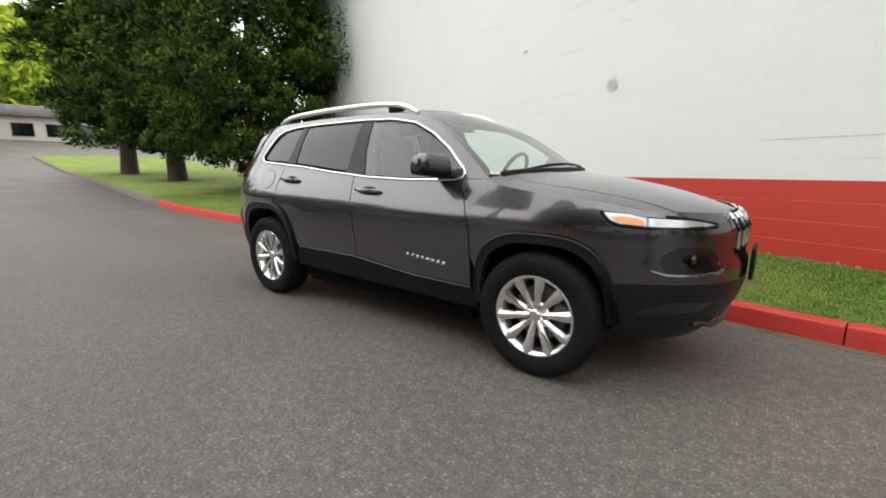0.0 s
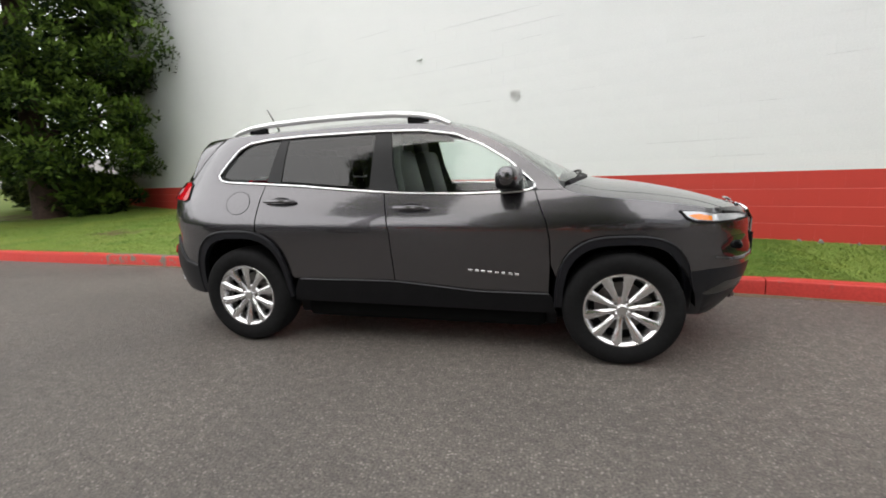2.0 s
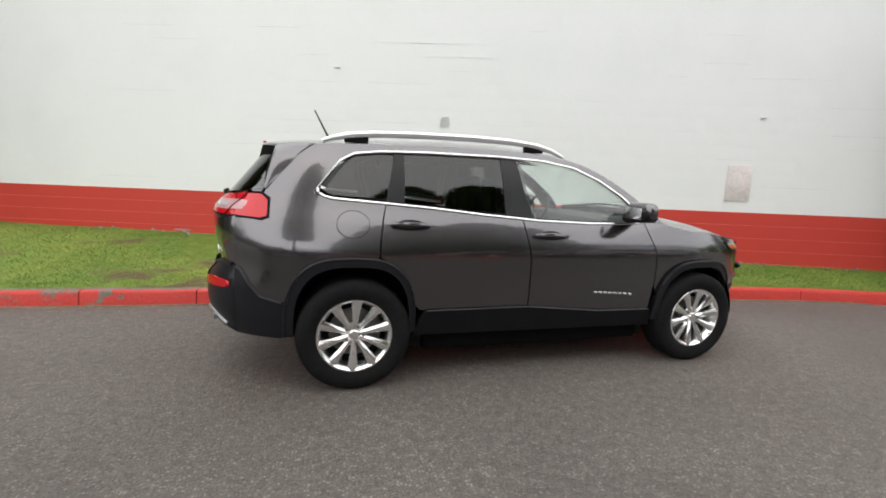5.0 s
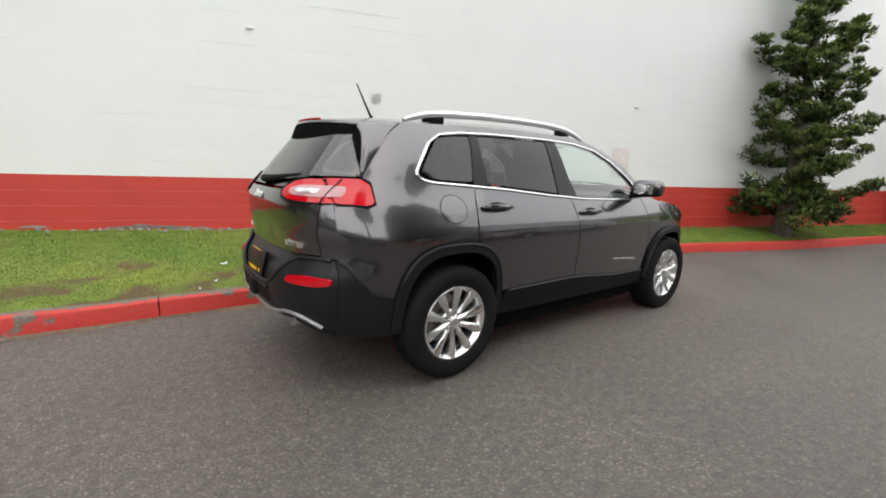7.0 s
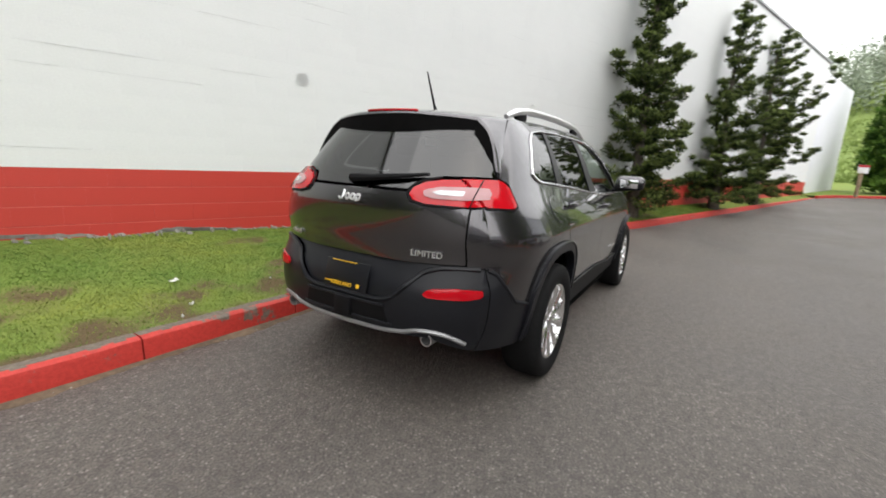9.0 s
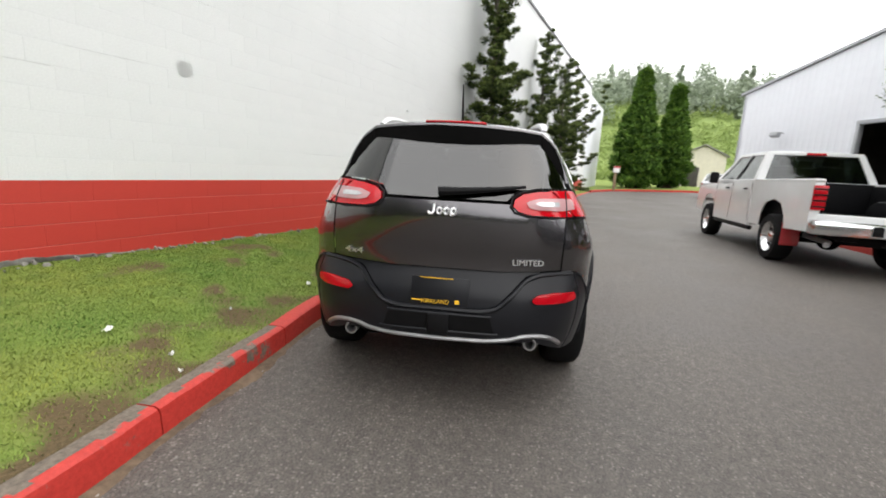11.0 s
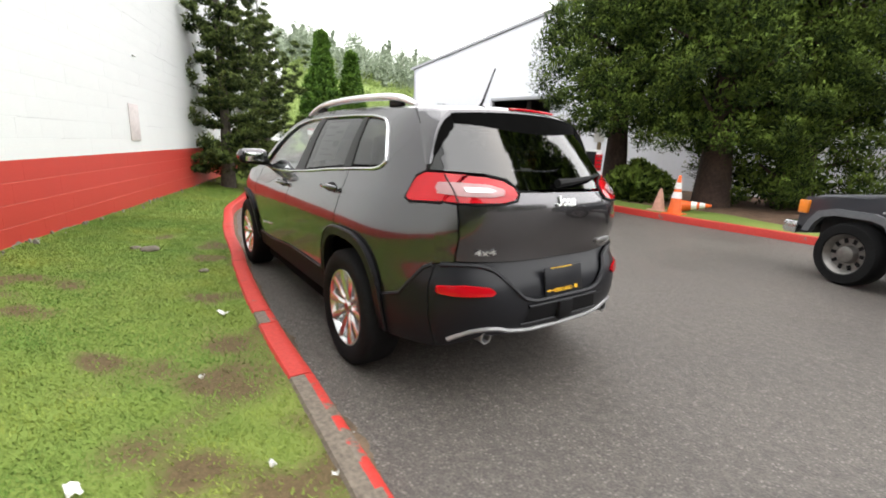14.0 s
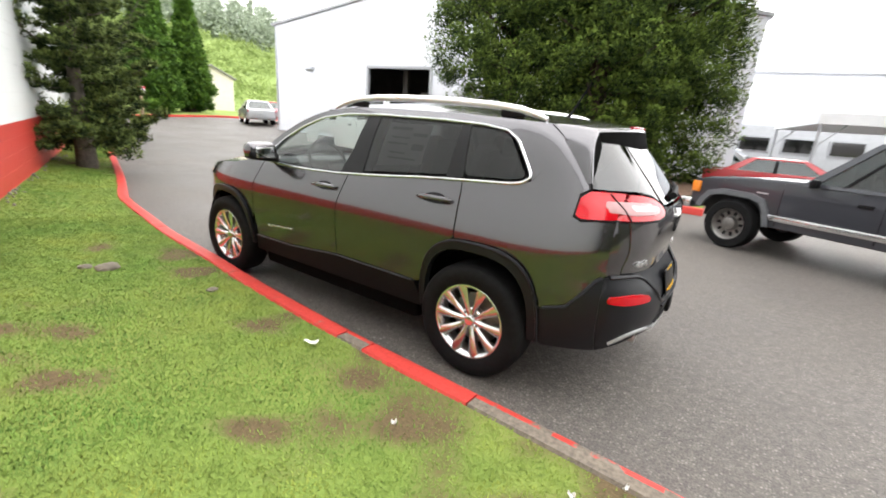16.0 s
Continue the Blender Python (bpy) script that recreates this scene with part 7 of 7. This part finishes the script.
    cab = cabin(tr, wp, 1.34, 1.93, (0.99, 3.40), (1.22, 2.62), 0.95, 0.74, ((0.06, 0.44), (0.48, 0.92)), (1.45, 2.45))
    part("cab_light", box((0.06, 0.30, 0.05), (1.16, 0, 1.90), 0.01), M["tail_red"], cab, "red cab light")
    return tr


truck_yaw = -10.0
build_pickup(Matrix.Translation((4.28, -6.58, 0)) @ pose(0, 0, 0, 0, 0, truck_yaw) @ Matrix.Scale(1.10, 4))


def build_old_wagon(m):
    """The boxy charcoal wagon: local x runs forward from the front axle."""
    w = thing("boxy_wagon", m, "faded charcoal boxy old four-door wagon with steel bumpers", "car")
    p = M["old_grey"]
    for s in (-1, 1):
        flank = [(-3.35, 0.50), (-3.35, 1.10), (-0.9, 1.09), (0.62, 0.99), (0.68, 0.90), (0.68, 0.62), (0.50, 0.58), (0.44, 0.66), (0.36, 0.76), (0.20, 0.81), (-0.22, 0.81), (-0.38, 0.76), (-0.46, 0.62), (-0.50, 0.45), (-2.05, 0.45), (-2.10, 0.60), (-2.20, 0.76), (-2.36, 0.81), (-2.78, 0.81), (-2.92, 0.76), (-3.0, 0.62), (-3.05, 0.50)]
        part("flank", skin(flank, lambda x, z: 0.845 - 0.18 * max(0, z - 0.8) ** 2 - 0.03 * max(0, x) ** 2, s, 0.03), p, w)
        for ax in (0.0, -2.58):
            o = [(ax + a, z) for a, z in ((-0.53, 0.44), (-0.49, 0.66), (-0.40, 0.82), (-0.23, 0.88), (0.21, 0.88), (0.40, 0.83), (0.50, 0.70), (0.56, 0.56))]
            i = [(ax + a, z) for a, z in ((0.47, 0.56), (0.42, 0.67), (0.34, 0.76), (0.19, 0.80), (-0.21, 0.80), (-0.35, 0.76), (-0.43, 0.63), (-0.47, 0.44))]
            part("wheel_flare", skin(o + i, lambda x, z: 0.895, s, 0.07), M["flare_grey"], w, "grey plastic wheel flare")
            road_wheel(w, ax, s * 0.77, 0.37, 0.235, "disc", s, 10)
        part("side_moulding", box((1.52, 0.03, 0.085), (-1.28, s * 0.856, 0.58), 0.01), M["satin"], w, "silver side moulding")
        part("side_moulding", box((0.18, 0.03, 0.085), (-0.42 - 0.09, s * 0.856, 0.58), 0.01), M["satin"], w)
        for x in (-0.60, -1.68):
            part("door_gap", tube([(x, s * 0.846, 0.48), (x, s * 0.838, 0.98)], 0.006, sides=5), M["black"], w)
        part("marker_lamp", box((0.13, 0.06, 0.17), (0.625, s * 0.832, 0.86), 0.012), M["amber"], w, "amber corner lamp")
        part("headlamp", box((0.04, 0.22, 0.15), (0.70, s * 0.60, 0.86), 0.01), M["lamp_clear"], w)
        part("door_mirror", box((0.09, 0.14, 0.12), (-0.98, s * 0.97, 1.12), 0.03), M["black"], w)
        part("fender_badge", box((0.16, 0.006, 0.02), (-0.35, s * 0.842, 0.90), 0.0), M["pale_grey"], w)
        part("door_handle", box((0.15, 0.03, 0.04), (-1.50, s * 0.855, 0.92), 0.008), M["black"], w)
    part("hood", prism([(-0.90, 0.80), (-0.90, 1.12), (-0.2, 1.10), (0.50, 1.03), (0.69, 0.97), (0.69, 0.80)], 0.74, 0.03), p, w)
    part("front_panel", box((0.05, 1.52, 0.34), (0.68, 0, 0.80), 0.01), p, w)
    part("grille", box((0.04, 0.85, 0.15), (0.71, 0, 0.86), 0.01), M["black"], w)
    part("front_bumper", prism([(0.66, 0.50), (0.66, 0.66), (0.84, 0.66), (0.86, 0.63), (0.86, 0.52), (0.82, 0.50)], 0.86, 0.02), M["satin"], w, "bright steel bumper with black ends")
    part("bumper_band", box((0.02, 1.66, 0.05), (0.865, 0, 0.58), 0.006), M["black"], w)
    part("core", prism([(-3.3, 0.40), (0.55, 0.40), (0.55, 0.95), (-3.3, 0.95)], 0.62, 0.02), M["interior"], w)
    cabin(w, p, 1.07, 1.66, (-3.34, -0.80), (-3.14, -1.42), 0.83, 0.67, ((0.05, 0.27), (0.295, 0.555), (0.585, 0.83), (0.845, 0.955)), (-1.75, -2.7))
    return w


wagon_yaw = -27.0
front_left = Vector((-2.47, -4.95, 0))
d = pose(0, 0, 0, 0, 0, wagon_yaw)
build_old_wagon(Matrix.Translation(front_left - d.to_3x3() @ Vector((0, 0.80, 0))) @ d)


def build_saloon(m, paint, label, name="saloon_car", low=0.0):
    c = thing(name, m, label, "car", "cars parked in the yard")
    p = M[paint]
    for s in (-1, 1):
        fl = [(-2.2, 0.40), (-2.25, 0.92 - low), (-1.3, 0.96 - low), (0.9, 0.92 - low), (2.1, 0.76 - low), (2.2, 0.45), (1.75, 0.38), (1.68, 0.55), (1.45, 0.68), (1.2, 0.68), (0.98, 0.55), (0.93, 0.28), (-0.97, 0.28), (-1.02, 0.55), (-1.22, 0.68), (-1.48, 0.68), (-1.70, 0.55), (-1.75, 0.38)]
        part("flank", skin(fl, lambda x, z: 0.88 - 0.25 * max(0, z - 0.6) ** 2 - 0.04 * max(0, abs(x) - 1.5) ** 2, s, 0.03), p, c)
        for x in (-1.35, 1.33):
            road_wheel(c, x, s * 0.77, 0.32, 0.21, "satin", s, 8)
        part("tail_lamp", box((0.06, 0.30, 0.14), (-2.22, s * 0.66, 0.80 - low), 0.02), M["tail_red"], c)
        part("headlamp", box((0.10, 0.30, 0.12), (2.10, s * 0.62, 0.68 - low), 0.03), M["lamp_clear"], c)
    part("deck", prism([(-2.24, 0.45), (-2.26, 0.90 - low), (-1.3, 0.97 - low), (0.9, 0.94 - low), (2.08, 0.78 - low), (2.22, 0.6), (2.2, 0.32), (-2.2, 0.32)], 0.80, 0.05), p, c)
    cabin(c, p, 0.92 - low, 1.43 - 1.6 * low, (-1.75, 1.05), (-1.05, 0.25), 0.80, 0.58, ((0.12, 0.46), (0.50, 0.90)))
    part("plate", box((0.02, 0.30, 0.12), (-2.27, 0, 0.66), 0.004), M["pale_grey"], c)
    return c


def parked(x, y, yaw):
    return Matrix.Translation((x, y, road_z(x, y))) @ pose(0, 0, 0, 0, 0, yaw)


build_saloon(parked(24.6, -14.0, -24), "silver_paint", "silver saloon parked beside the workshop corner")
build_saloon(parked(26.9, -17.0, -30), "red_paint", "small red car half hidden behind the workshop", "hatchback_car")
build_saloon(parked(-3.6, -13.9, 176), "red_paint", "low red sports coupe beyond the grey wagon", "sports_coupe", 0.12)
build_saloon(parked(-1.6, -18.5, 170), "silver_paint", "silver saloon parked near the white tent")
build_saloon(parked(-8.5, -18.0, 175), "old_grey", "dark car parked near the white tent")


# ---------------------------------------------------------------- cones, post, litter, wall marks
def build_cone(m, label, h=0.72, mat="orange", bands=True, group="traffic cones"):
    c = thing("traffic_cone", m, label, "cone", group)
    part("base", box((0.40, 0.40, 0.035), (0, 0, 0.018), 0.012), M[mat], c)
    part("body", lathe([(0.155, 0.035), (0.150, 0.05), (0.030, h - 0.01), (0.024, h), (0.0, h)], 28, axis="Z"), M[mat], c)
    if bands:
        r = lambda z: 0.1535 - (z - 0.04) * (0.122 / (h - 0.05))
        for z0, z1 in ((0.42 * h, 0.58 * h), (0.66 * h, 0.82 * h)):
            part("reflective_band", lathe([(r(z0) + 0.001, z0), (r(z0) + 0.004, z0), (r(z1) + 0.004, z1), (r(z1) + 0.001, z1)], 28, axis="Z"), M["reflect"], c)
    return c


build_cone(Matrix.Translation((1.75, -6.05, 0)), "orange traffic cone with two white bands on the asphalt", 0.80)
build_cone(Matrix.Translation((1.30, -8.35, far_z(1.3, -8.35))), "orange traffic cone with two white bands on the verge", 0.90)
build_cone(Matrix.Translation((1.85, -8.65, far_z(1.85, -8.65))), "faded traffic cone without bands on the verge", 0.55, "faded_orange", False)
build_cone(Matrix.Translation((1.55, -8.95, far_z(1.55, -8.95) + 0.14)) @ pose(0, 0, 0, 0, 84, 200), "orange traffic cone lying on its side", 0.72)

post = thing("sign_post", Matrix.Translation((4.42, -9.65, far_z(4.42, -9.65))) @ pose(0, 0, 0, 0, 2, 20), "weathered wooden post with a small blank white sign", "post")
part("post", box((0.10, 0.10, 2.1), (0, 0, 1.0), 0.012), M["wood_post"], post)
part("sign", box((0.30, 0.02, 0.42), (0, 0.062, 1.85), 0.006, rot=(0, 0, 0)), M["reflect"], post)
stake = thing("sign_post", Matrix.Translation((28.6, -8.9, road_z(28.6, -8.9) + 0.14)) @ pose(0, 0, 0, 0, 0, -70), "orange-brown post with a small red and white sign", "post")
part("post", box((0.14, 0.14, 1.5), (0, 0, 0.72), 0.012), M["wood_post"], stake)
sgn = part("sign", box((0.50, 0.03, 0.45), (0, -0.09, 1.5), 0.006), M["reflect"], stake)
part("sign_band", box((0.52, 0.01, 0.12), (0, -0.115, 1.66), 0.0), M["red_paint"], sgn)


def litter(x, y, a, size, seed):
    """A crumpled scrap of paper."""
    rng2 = random.Random(seed)
    bm = bmesh.new()
    bmesh.ops.create_grid(bm, x_segments=5, y_segments=4, size=0.5)
    for v in bm.verts:
        v.co = Vector((v.co.x * size[0], v.co.y * size[1], 0.006 + rng2.random() * 0.018 + 0.02 * abs(v.co.x)))
    bmesh.ops.solidify(bm, geom=bm.faces[:], thickness=0.002)
    z = lawn_z(x, y) + 0.012
    solo("paper_scrap", bm, M["paper"], "crumpled white paper scrap on the grass", "litter", Matrix.Translation((x, y, z)) @ pose(0, 0, 0, 0, 0, a), "paper scraps", smooth=0)


for k, (x, y, a, sz) in enumerate(((-0.60, 1.45, 30, (0.085, 0.035)), (-2.27, 1.54, 10, (0.030, 0.018)), (-1.48, 1.68, 50, (0.025, 0.015)), (-2.09, 2.12, 15, (0.070, 0.040)), (-2.43, 1.36, 70, (0.026, 0.014)))):
    litter(x, y, a, sz, k)


def stone(x, y, r, seed, label, z=None, mat="rock"):
    bm = bmesh.new()
    bmesh.ops.create_icosphere(bm, subdivisions=2, radius=r)
    for v in bm.verts:
        v.co *= 1 + 0.35 * noise.noise(v.co * (2.0 / r) + Vector((seed, 0, 0)))
        v.co.z *= 0.45
    solo("stone", bm, M[mat], label, "stone", Matrix.Translation((x, y, (lawn_z(x, y) if z is None else z) + r * 0.12)), "stones on the lawn")


stone(1.52, 1.80, 0.085, 1, "flat grey stone lying in the grass")
stone(1.62, 1.92, 0.05, 2, "small grey stone lying in the grass")
stone(0.62, 1.42, 0.045, 3, "small grey stone near the kerb")

# Chips of fallen paint and rubble along the wall's foot.
rub = random.Random(12)
bm = bmesh.new()
for k in range(170):
    s = rub.uniform(-6, 10) if k % 3 else rub.gauss(-1.5, 1.5)
    o = abs(rub.gauss(0.02, 0.07)) + 0.02
    p = WALL_AT + WALL_DIR * s + WALL_OUT * o
    r = rub.uniform(0.008, 0.032)
    bmesh.ops.create_icosphere(bm, subdivisions=1, radius=r, matrix=Matrix.Translation((p.x, p.y, lawn_z(p.x, p.y) + 0.01)) @ pose(0, 0, 0, rub.uniform(0, 90), rub.uniform(0, 90), 0) @ Matrix.Diagonal((1.5, 1, 0.6, 1)))
solo("rubble", bm, M["bare_concrete"], "grey rubble and paint chips along the wall", "rubble", kind="stuff")
bm = bmesh.new()
for k in range(60):
    s = rub.uniform(-5.5, 9)
    w, h = rub.uniform(0.08, 0.5), rub.uniform(0.02, 0.07)
    zf = lawn_z(*(WALL_AT + WALL_DIR * s).to_2d()) - WALL_TILT * s
    n = 9
    ring = [bm.verts.new((s + w * math.cos(t) * rub.uniform(0.6, 1.1), 0.0045, zf + 0.01 + h * abs(math.sin(t)) * rub.uniform(0.5, 1.2) - 0.03)) for t in spread(0, math.pi, n)]
    if len(ring) > 2:
        bm.faces.new(ring)
bmesh.ops.recalc_face_normals(bm, faces=bm.faces)
solo("bare_wall_patches", bm, M["bare_concrete"], "bare grey patches where red paint has flaked off", "flaked paint", wall_m, kind="stuff", smooth=0)

plaque = solo("wall_plaque", box((0.37, 0.012, 0.55), (4.67, 0.010, 1.585 - WALL_TILT * 4.67), 0.004), M["plaque"], "faded pinkish metal plaque on the wall", "plaque", wall_m)


def filled_patch(at, z, w, h, seed):
    """A thin, ragged smear of filler on the wall."""
    rng4, bm = random.Random(seed), bmesh.new()
    ring = [bm.verts.new((at + w * math.copysign(abs(math.cos(a)) ** 0.6, math.cos(a)) * rng4.uniform(0.8, 1.1), 0.009, z + h * math.copysign(abs(math.sin(a)) ** 0.6, math.sin(a)) * rng4.uniform(0.8, 1.1))) for a in spread(0, 2 * math.pi, 23)[:-1]]
    bm.faces.new(ring)
    bmesh.ops.solidify(bm, geom=bm.faces[:], thickness=0.003)
    solo("plaster_patch", bm, M["patch_grey"], "small grey filler patch in the white wall", "patch", wall_m, "filler patches", smooth=0)


filled_patch(0.0, 2.30, 0.085, 0.085, 3)
# Open mortar joints: thin dark lines along some courses.
crk, bm = random.Random(31), bmesh.new()
for k in range(58):
    row, at, run = crk.randint(0, 13), crk.uniform(-3.2, 8.5) if k % 4 else crk.uniform(-6.0, -2.0), crk.uniform(0.15, 1.3)
    z, n = 1.035 + 0.2032 * row, 7
    tube([(at + run * i / n, 0.0012, z + crk.uniform(-0.0015, 0.0015)) for i in range(n + 1)], [crk.uniform(0.0006, 0.0022) for i in range(n + 1)], bm, 5)
solo("mortar_cracks", bm, M["crack"], "fine dark cracks along the wall's mortar joints", "cracks", wall_m, kind="stuff", smooth=0)
for s, z in ((-1.75, 3.05), (4.9, 2.6)):
    bm = box((0.10, 0.03, 0.02), (s, 0.018, z - WALL_TILT * s), 0.006)
    solo("wall_bracket", bm, M["joint_white"], "small painted-over metal bracket on the wall", "bracket", wall_m, "wall brackets")


# ---------------------------------------------------------------- grass blades
def grass_field(name, x0, x1, count, height, seed, label):
    rng = np.random.default_rng(seed)
    pts = []
    while len(pts) < count:
        x = rng.uniform(x0, x1)
        k, w = kerb_y(x) + 0.15, wall_y(x) - 0.02
        y = k + (w - k) * rng.random()
        s = bare_soil(x, y)
        if s < 0.10 or rng.random() < max(0.13, 0.9 - 1.9 * (s - 0.10)):
            pts.append((x, y, lawn_z(x, y)))
    p = np.array(pts)
    n = len(p)
    a = rng.uniform(0, 2 * np.pi, n)
    tall = height * (0.5 + 0.8 * rng.random(n))
    wide = 0.0035 + 0.003 * rng.random(n)
    side = np.stack([np.cos(a), np.sin(a), np.zeros(n)], 1) * wide[:, None]
    lean = np.stack([np.cos(a + 1.5), np.sin(a + 1.5), np.zeros(n)], 1) * (tall * rng.uniform(0.8, 2.2, n))[:, None]
    tip = p + lean
    tip[:, 2] += tall
    base = p - np.array((0, 0, 0.006))
    verts = np.stack([base - side, base + side, tip], 1).reshape(-1, 3)
    me = bpy.data.meshes.new(name)
    me.vertices.add(3 * n)
    me.vertices.foreach_set("co", verts.ravel())
    me.loops.add(3 * n)
    me.loops.foreach_set("vertex_index", np.arange(3 * n))
    me.polygons.add(n)
    me.polygons.foreach_set("loop_start", np.arange(0, 3 * n, 3))
    me.update(calc_edges=True)
    me.materials.append(M["grass"])
    return tagged(new(name, me), label, "grass", kind="stuff")


grass_field("grass", -4.6, 3.6, 230000, 0.0125, 2, "short uneven green grass on the lawn")
grass_field("grass", -13.0, -4.6, 60000, 0.024, 3, "short uneven green grass on the lawn")
grass_field("grass", 3.6, 14.0, 60000, 0.020, 4, "short uneven green grass on the lawn")

# ---------------------------------------------------------------- wall blocks, last
COURSE, BLOCK = 0.2032, 0.4064


def block_mesh(name, w, material):
    """A block face with eased edges, its middle on the origin."""
    bm = bmesh.new()
    deep = material is M["red_block"]
    h, e, dpt = COURSE / 2 - (0.0030 if deep else 0.0004), 0.003, 0.0030 if deep else 0.0011
    hw = w / 2
    back = [bm.verts.new(p) for p in ((-hw, -0.002, -h), (hw, -0.002, -h), (hw, -0.002, h), (-hw, -0.002, h))]
    face = [bm.verts.new(p) for p in ((-hw + 0.0004, dpt - 0.002, -h + e), (hw - 0.0004, dpt - 0.002, -h + e), (hw - 0.0004, dpt - 0.002, h - e), (-hw + 0.0004, dpt - 0.002, h - e))]
    bm.faces.new(face)
    for k in range(4):
        bm.faces.new((back[k], back[(k + 1) % 4], face[(k + 1) % 4], face[k]))
    bmesh.ops.recalc_face_normals(bm, faces=bm.faces)
    bm.normal_update()
    if bm.faces[0].normal.y < 0:
        bmesh.ops.reverse_faces(bm, faces=bm.faces)
    return finish(name, bm, material, 0)


white_me, red_me = block_mesh("block", BLOCK, M["white_block"]), block_mesh("block", BLOCK, M["red_block"])
rng = random.Random(77)
rest = {"white_block": ([], []), "red_block": ([], [])}
for row in range(-6, 31):
    zc = RED_TOP + (row + 0.5) * COURSE
    mat = "red_block" if row < 0 else "white_block"
    n0, n1 = int(WALL_FROM / BLOCK), int(WALL_TO / BLOCK)
    for k in range(n0, n1):
        sc = (k + 0.5 + (0.5 if row % 2 else 0)) * BLOCK
        depth = rng.uniform(-0.0003, 0.0003)
        if -3.4 < sc < 5.6 and -4 <= row < 9:
            ob = part("block", red_me if row < 0 else white_me, None, wall_north)
            ob.matrix_basis = Matrix.Translation((sc, depth, zc))
        else:
            vs, fs = rest[mat]
            i = len(vs)
            src = red_me if row < 0 else white_me
            vs += [(v.co.x + sc, v.co.y + depth, v.co.z + zc) for v in src.vertices]
            fs += [tuple(i + q for q in p.vertices) for p in src.polygons]
for mat, (vs, fs) in rest.items():
    ob = part("blocks", quad_mesh("blocks", vs, fs, M[mat]), None, wall_north)
    tagged(ob, kind="stuff")
